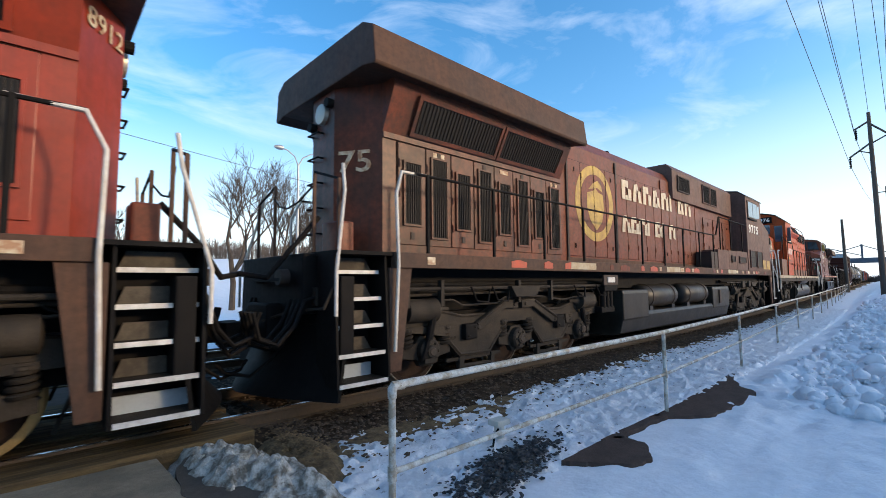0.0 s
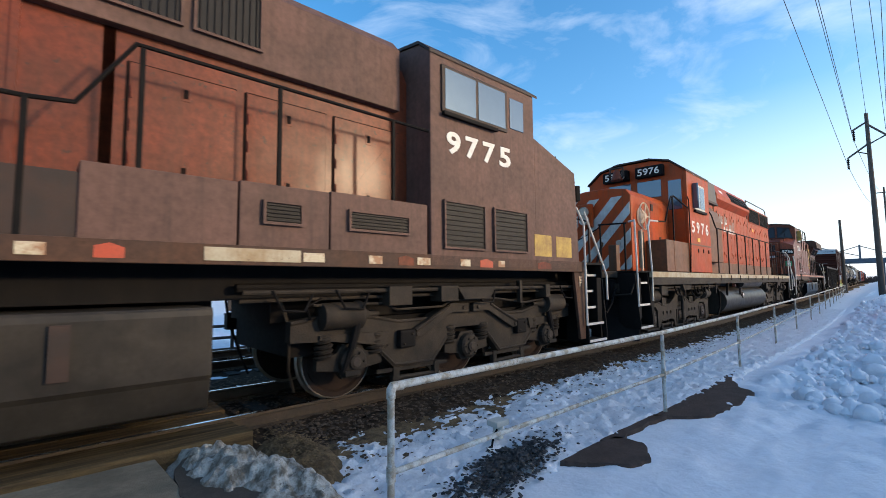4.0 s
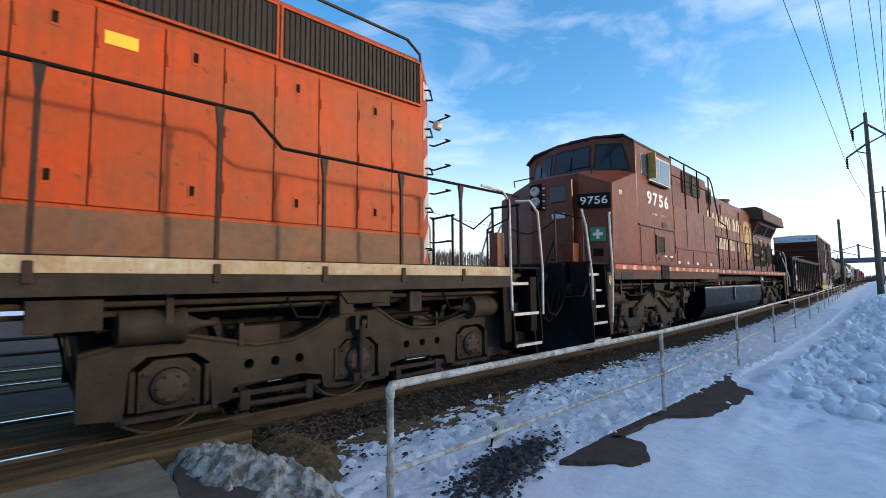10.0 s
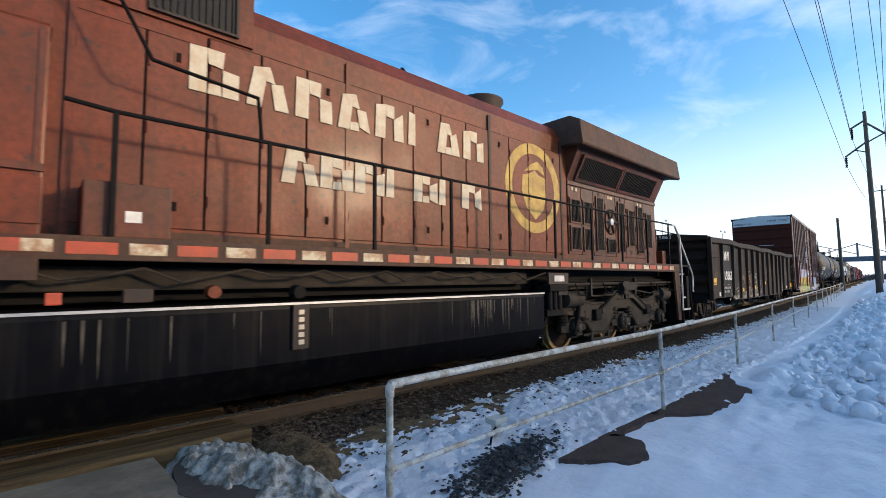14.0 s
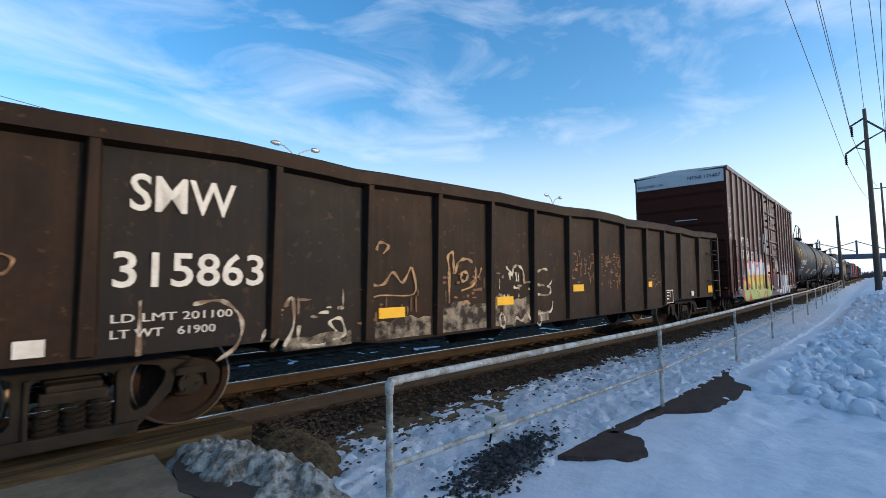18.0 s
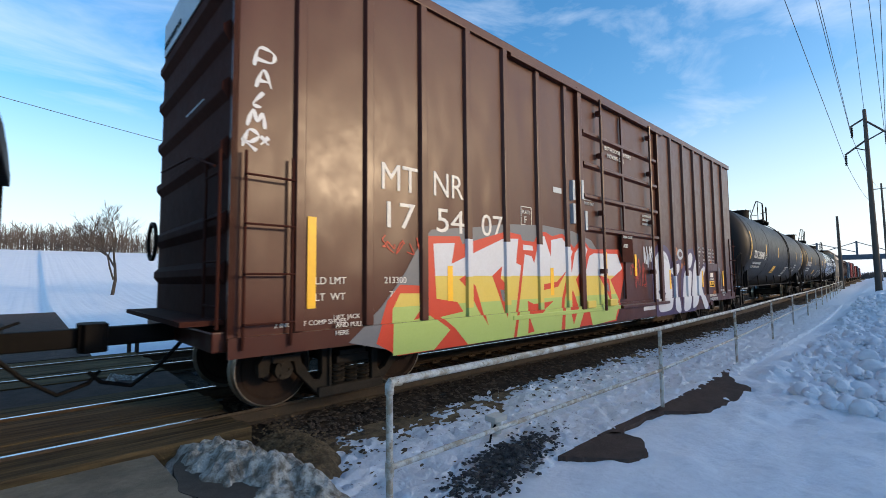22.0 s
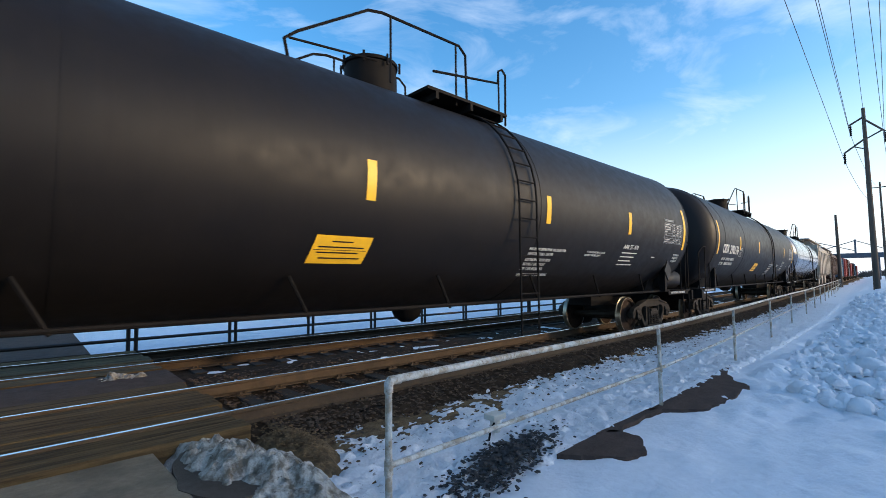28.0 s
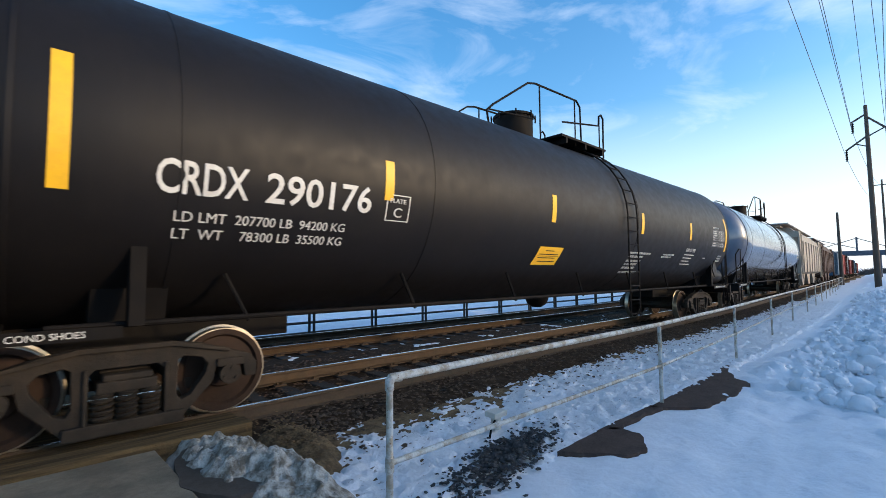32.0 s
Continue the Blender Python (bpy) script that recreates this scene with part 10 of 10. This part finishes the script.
    part("hood_end", Mesh().prism([(X(19.34), -HW), (X(19.85), -0.40), (X(19.85), 0.40), (X(19.34), HW)], "z", DECK, 4.60), O, car, "orange bevelled hood end with white stripes", bevel=0.01)
    chamfer = Matrix.Translation((X(19.595), -0.64, 0)) @ Matrix.Rotation(math.atan2(0.48, 0.51), 4, "Z")
    for i in range(5):
        z = DECK + 0.05 + 0.58 * i
        m_ = Mesh().prism([(-0.33, z), (0.33, z + 0.30), (0.33, min(z + 0.58, 4.55)), (-0.33, min(z + 0.28, 4.4))], "y", -0.012, -0.004)
        m_.v = [tuple(chamfer @ Vector(p)) for p in m_.v]
        part("end_stripe", m_, M_STRIPEWHITE, car)
        part("grab_iron", Mesh().tube([chamfer @ Vector(p) for p in ((-0.2, 0, z + 0.2), (-0.2, -0.1, z + 0.2), (0.2, -0.1, z + 0.2), (0.2, 0, z + 0.2))], 0.014, 6), M_BLACKIRON, car)
    end = X(19.85)
    for z in np.arange(2.1, 4.1, 0.38):
        part("grab_iron", Mesh().tube([(end, -0.85, z), (end + 0.1, -0.85, z), (end + 0.1, -0.45, z), (end, -0.45, z)], 0.014, 6), M_BLACKIRON, car)
    part("marker_lamp", Mesh().turned([(0, 0.07), (0.1, 0.07)], "x", (end, -0.6, 3.9), 12), M_ALU, car)
    # ends
    for fn, s_end in ((X, -1), (XR, 1)):
        pilot(car, fn, s_end)
        for s in (-1, 1):
            steps(car, fn, 0.06, 0.80, s, 0, DECK - 0.05, 3, 0.44)
            part("skirt_plate", Mesh().prism([(fn(0.84), 0.5), (fn(1.0), 0.5), (fn(1.05), 1.5), (fn(0.84), 1.5)], "y", s * 1.42, s * 1.46), M_BLACKIRON, car)
            part("grab_rail", Mesh().tube([(fn(0.02), s * 1.50, 0.9), (fn(0.0), s * 1.5, 1.7), (fn(0.05), s * 1.46, 2.6), (fn(0.2), s * 1.4, 2.78), (fn(0.35), s * 1.2, 2.78)], 0.021, 8), M_PALERAIL, car, smooth=True)
            part("grab_rail", Mesh().tube([(fn(0.86), s * 1.50, 1.0), (fn(0.88), s * 1.5, 1.75), (fn(0.84), s * 1.46, 2.7), (fn(1.0), s * 1.45, 2.84), (fn(1.5), s * 1.45, 2.86)], 0.021, 8), M_PALERAIL, car, smooth=True)
        for y in (-1.15, -0.55, 0.55, 1.15):
            rail_post(car, fn(0.22), y, DECK, 2.76, M_BLACKIRON)
        for y in (-1, 1):
            part("end_rail", Mesh().tube([(fn(0.22), y * 1.2, 2.74), (fn(0.22), y * 0.5, 2.76)], 0.02, 6), M_BLACKIRON, car)
        part("end_chain", Mesh().tube([(fn(0.2), -0.55, 2.7), (fn(0.16), 0, 2.45), (fn(0.2), 0.55, 2.7)], 0.014, 6), M_BLACKIRON, car)
        part("mu_stand", Mesh().box(*sorted((fn(0.3), fn(0.5))), -0.9, -0.7, DECK, 2.3), OD, car, bevel=0.02)
        part("anticlimber", Mesh().prism([(fn(-0.34), -0.80), (fn(0.1), -1.05), (fn(0.1), 1.05), (fn(-0.34), 0.80)], "z", DECK - 0.16, DECK - 0.01), M_UNDER, car, "projecting end platform plate", bevel=0.02)
        part("end_gear", Mesh().box(*sorted((fn(-0.12), fn(0.14))), -0.95, 0.95, 1.05, 1.52), M_BLACKIRON, car, bevel=0.03)
    # side handrails
    for s in (-1, 1):
        for u in (2.68,):
            rail_post(car, X(u), s * 1.45, 2.3, 3.58, M_BLACKIRON)
        part("handrail", Mesh().tube([(X(1.5), s * 1.45, 2.86), (X(2.05), s * 1.45, 2.9), (X(2.55), s * 1.45, 3.56), (X(2.75), s * 1.46, 3.6), (X(3.8), s * 1.5, 3.4)], 0.02, 8), M_BLACKIRON, car, smooth=True)
        for u in list(np.linspace(6.9, 16.24, 8)) + [17.37, 18.48, 19.58, 20.7]:
            rail_post(car, X(u), s * 1.46, 1.52, 3.08 if u < 17 else 2.79, M_RAILBROWN)
            part("stanchion_foot", Mesh().box(X(u) - 0.034, X(u) + 0.034, s * 1.50 - 0.02, s * 1.50 + 0.02, 1.48, 1.66), M_RAILBROWN, car, bevel=0.01)
            part("stanchion_head", Mesh().prism([(X(u) - 0.022, 2.62 if u > 17 else 2.9), (X(u) + 0.022, 2.62 if u > 17 else 2.9), (X(u) + 0.045, 2.79 if u > 17 else 3.08), (X(u) - 0.045, 2.79 if u > 17 else 3.08)], "y", s * 1.46 - 0.02, s * 1.46 + 0.02), M_RAILBROWN, car)
        part("handrail", Mesh().tube([(X(5.95), s * 1.5, 3.5), (X(6.3), s * 1.46, 3.45), (X(6.8), s * 1.45, 3.1), (X(16.55), s * 1.45, 3.1), (X(16.88), s * 1.45, 2.82), (X(21.0), s * 1.45, 2.80)], 0.02, 8), M_BLACKIRON, car, smooth=True)
    taller(car, 1.72, 1.10)
    return car


def taller(car, z0, k):
    """Draws the body out by k above the height z0."""
    for ob in car.children_recursive:
        if ob.data.users > 1:
            continue
        m, up = ob.matrix_basis.copy(), ob.parent
        while up is not car:
            m, up = up.matrix_basis @ m, up.parent
        back = m.inverted()
        for v in ob.data.vertices:
            p = m @ v.co
            if p.z > z0:
                p.z = z0 + (p.z - z0) * k
                v.co = back @ p


def clip_z(poly, lo, hi):
    for lim, keep in ((lo, 1), (hi, -1)):
        out = []
        for i in range(len(poly)):
            p, q = poly[i], poly[(i + 1) % len(poly)]
            ip, iq = (p[1] - lim) * keep >= 0, (q[1] - lim) * keep >= 0
            if ip:
                out.append(p)
            if ip != iq:
                t = (lim - p[1]) / (q[1] - p[1])
                out.append((p[0] + (q[0] - p[0]) * t, lim))
        poly = out
        if len(poly) < 3:
            return []
    return poly


M_STRIPEWHITE = surface("nose_stripe_white", (0.55, 0.54, 0.50), 0.5, other=(0.40, 0.33, 0.27), amount=0.6, scale=5, streak=0.3)
M_NAMEGREY = surface("worn_name_grey", (0.20, 0.17, 0.14), 0.55, other=(0.30, 0.10, 0.05), amount=0.6, scale=4)
M_INERT = surface("grey_filter_hatch", (0.085, 0.08, 0.075), 0.6, other=(0.12, 0.10, 0.085), amount=0.6, scale=2)
M_BRAKE = surface("brake_wheel_cream", (0.62, 0.52, 0.38), 0.5, other=(0.45, 0.20, 0.09), amount=0.4, scale=5)
M_YELLOWTREAD = surface("rusty_gold_tread", (0.50, 0.34, 0.14), 0.5, 0.6, other=(0.35, 0.22, 0.09), amount=0.6, scale=5)


# ---- hoppers and the far cars ----
def hopper(x0, x1, material, label):
    L, mid = x1 - x0, (x0 + x1) / 2
    car = new_car("covered_hopper", mid, L / 2 - 1.75, label, "hopper car", "covered hopper cars")
    e, w, zt = L / 2 - 0.6, 1.52, 4.7
    prof = [(-w, 1.5), (-w - 0.03, 2.4), (-w, 3.6), (-w + 0.2, 4.2), (-0.8, zt), (0.8, zt), (w - 0.2, 4.2), (w, 3.6), (w + 0.03, 2.4), (w, 1.5), (0.5, 1.0), (-0.5, 1.0)]
    part("body", Mesh().prism(prof, "x", -e + 1.2, e - 1.2), material, car, bevel=0.03)
    for q in (-1, 1):
        part("slope_sheet", Mesh().prism([(q * (e - 1.2), 2.0), (q * (e - 1.2), 4.3), (q * e, 4.3), (q * e, 3.9)], "y", -w + 0.05, w - 0.05), material, car)
        part("end_frame", Mesh().box(q * e - 0.06, q * e + 0.06, -1.5, -1.4, 1.0, 4.0).box(q * e - 0.06, q * e + 0.06, 1.4, 1.5, 1.0, 4.0), material, car)
        part("end_sill", Mesh().box(min(q * L / 2, q * (L / 2 - 3)), max(q * L / 2, q * (L / 2 - 3)), -0.4, 0.4, 0.75, 1.1), M_BLACKIRON, car)
        ladder(car, q * (e - 0.2), -1.54, 1.0, 4.2, 8, 0.4, material)
        freight_truck(car, q * (L / 2 - 1.75))
        coupler(car, q * L / 2, q)
    for x in (-4.2, 0, 4.2):
        part("outlet", Mesh().prism([(x - 1.5, 1.5), (x + 1.5, 1.5), (x + 0.35, 0.5), (x - 0.35, 0.5)], "y", -1.2, 1.2), material, car)
    for x in np.linspace(-e + 1.4, e - 1.4, 8):
        part("side_rib", Mesh().box(x - 0.05, x + 0.05, -w - 0.06, -w + 0.02, 1.5, 3.7), material, car)
    part("running_board", Mesh().box(-e, e, -0.9, 0.9, zt + 0.18, zt + 0.24), M_GALV, car)
    for x in np.linspace(-e + 1, e - 1, 6):
        part("hatch", Mesh().box(x - 0.6, x + 0.6, -0.4, 0.4, zt, zt + 0.16), material, car, bevel=0.03)
    return car


def far_box(x0, x1, material, label, zt=4.6):
    L, mid = x1 - x0, (x0 + x1) / 2
    car = new_car("boxcar", mid, L / 2 - 1.75, label, "freight car", "far freight cars")
    e = L / 2 - 0.3
    b = part("body", Mesh().box(-e, e, -1.5, 1.5, 1.0, zt), material, car, bevel=0.03)
    for x in np.linspace(-e + 0.4, e - 0.4, 12):
        part("side_post", Mesh().box(x - 0.05, x + 0.05, -1.56, -1.5, 1.05, zt - 0.1), material, b)
    part("door", Mesh().box(-1.4, 1.4, -1.58, -1.5, 1.1, zt - 0.2), material, car)
    part("underframe", Mesh().box(-L / 2, L / 2, -0.4, 0.4, 0.7, 1.0), M_BLACKIRON, car)
    for q in (-1, 1):
        freight_truck(car, q * (L / 2 - 1.75))
    return car


# ---- the cars in their order ----
ge_unit(-21.5, 1.25, -1, "red diesel locomotive with wide radiator housing at its rear", "8912", True, M_YELLOWTREAD)
ge_unit(2.45, 25.35, 1, "faded red diesel locomotive running backwards, sooted and flaking", "9775", False, None)
orange_unit(26.5, 48.05, "5976")
ge_unit(49.4, 72.1, -1, "faded red diesel locomotive with a wide nose and first-aid sign", "9756", True, M_YELLOWTREAD)
gondola(73.4, 90.6)
boxcar(92.3, 108.95)
tank_car(110.1, 129.0, M_TANKBLACK, "long black tank car with white stencilling and yellow strips", "TILX", "293648", ("LD LMT  205400 LB  93150 KG", "LT  WT    80600 LB  36550 KG"), shift=0.08)
tank_car(129.75, 148.7, M_TANKBLACK, "long black tank car with a yellow placard and a ladder", "CRDX", "290176", ("LD LMT  207700 LB  94200 KG", "LT  WT    78300 LB  35500 KG"), board=0.40)
tank_car(149.9, 167.6, M_GLOSSTANK, "glossy black tank car with the sky's reflection put into its blue-grey colour", zc=2.74, R=1.68)
hopper(169.0, 187.0, M_HOPPER, "dusty tan covered hopper car")
hopper(188.2, 206.2, M_GREY_RED, "brown covered hopper car streaked with dirt")
cols = (M_CRATE_BLUE, M_CRATE_RED, M_BOXCAR, M_CRATE_RED, M_BOXEND, M_CRATE_BLUE, M_GONDOLA, M_CRATE_RED)
names = ("dull blue boxcar far back in the train", "dull red boxcar far back in the train", "brown boxcar far back in the train", "dull red boxcar far back in the train", "dark brown boxcar far back in the train", "dull blue boxcar far back in the train", "rusty boxcar far back in the train", "dull red boxcar far back in the train")
for i in range(8):
    far_box(207.5 + 17.6 * i, 224.2 + 17.6 * i, cols[i], names[i], 4.2 + 0.25 * (i % 3))


# ---- what moves ----
def motions():
    """The train rolls past: each car on its two trucks along the track's line, each wheelset turning with the way gone."""
    for car, middle, half, wheels in TRAIN:
        rows = []
        for i in range(65):
            t = 0.5 * i
            a = middle - rolled(t)
            x0, y0, _ = track(a - half)
            x1, y1, _ = track(a + half)
            rows.append((t, pose((x0 + x1) / 2, (y0 + y1) / 2, 0, 0, 0, math.degrees(math.atan2(y1 - y0, x1 - x0)))))
        walk(car, rows)
        for w, x, radius in wheels:
            walk(w, [(0.16 * i, pose(x, 0, radius, 0, -math.degrees(rolled(min(0.16 * i, 32.0)) / radius), 0)) for i in range(201)])


motions()
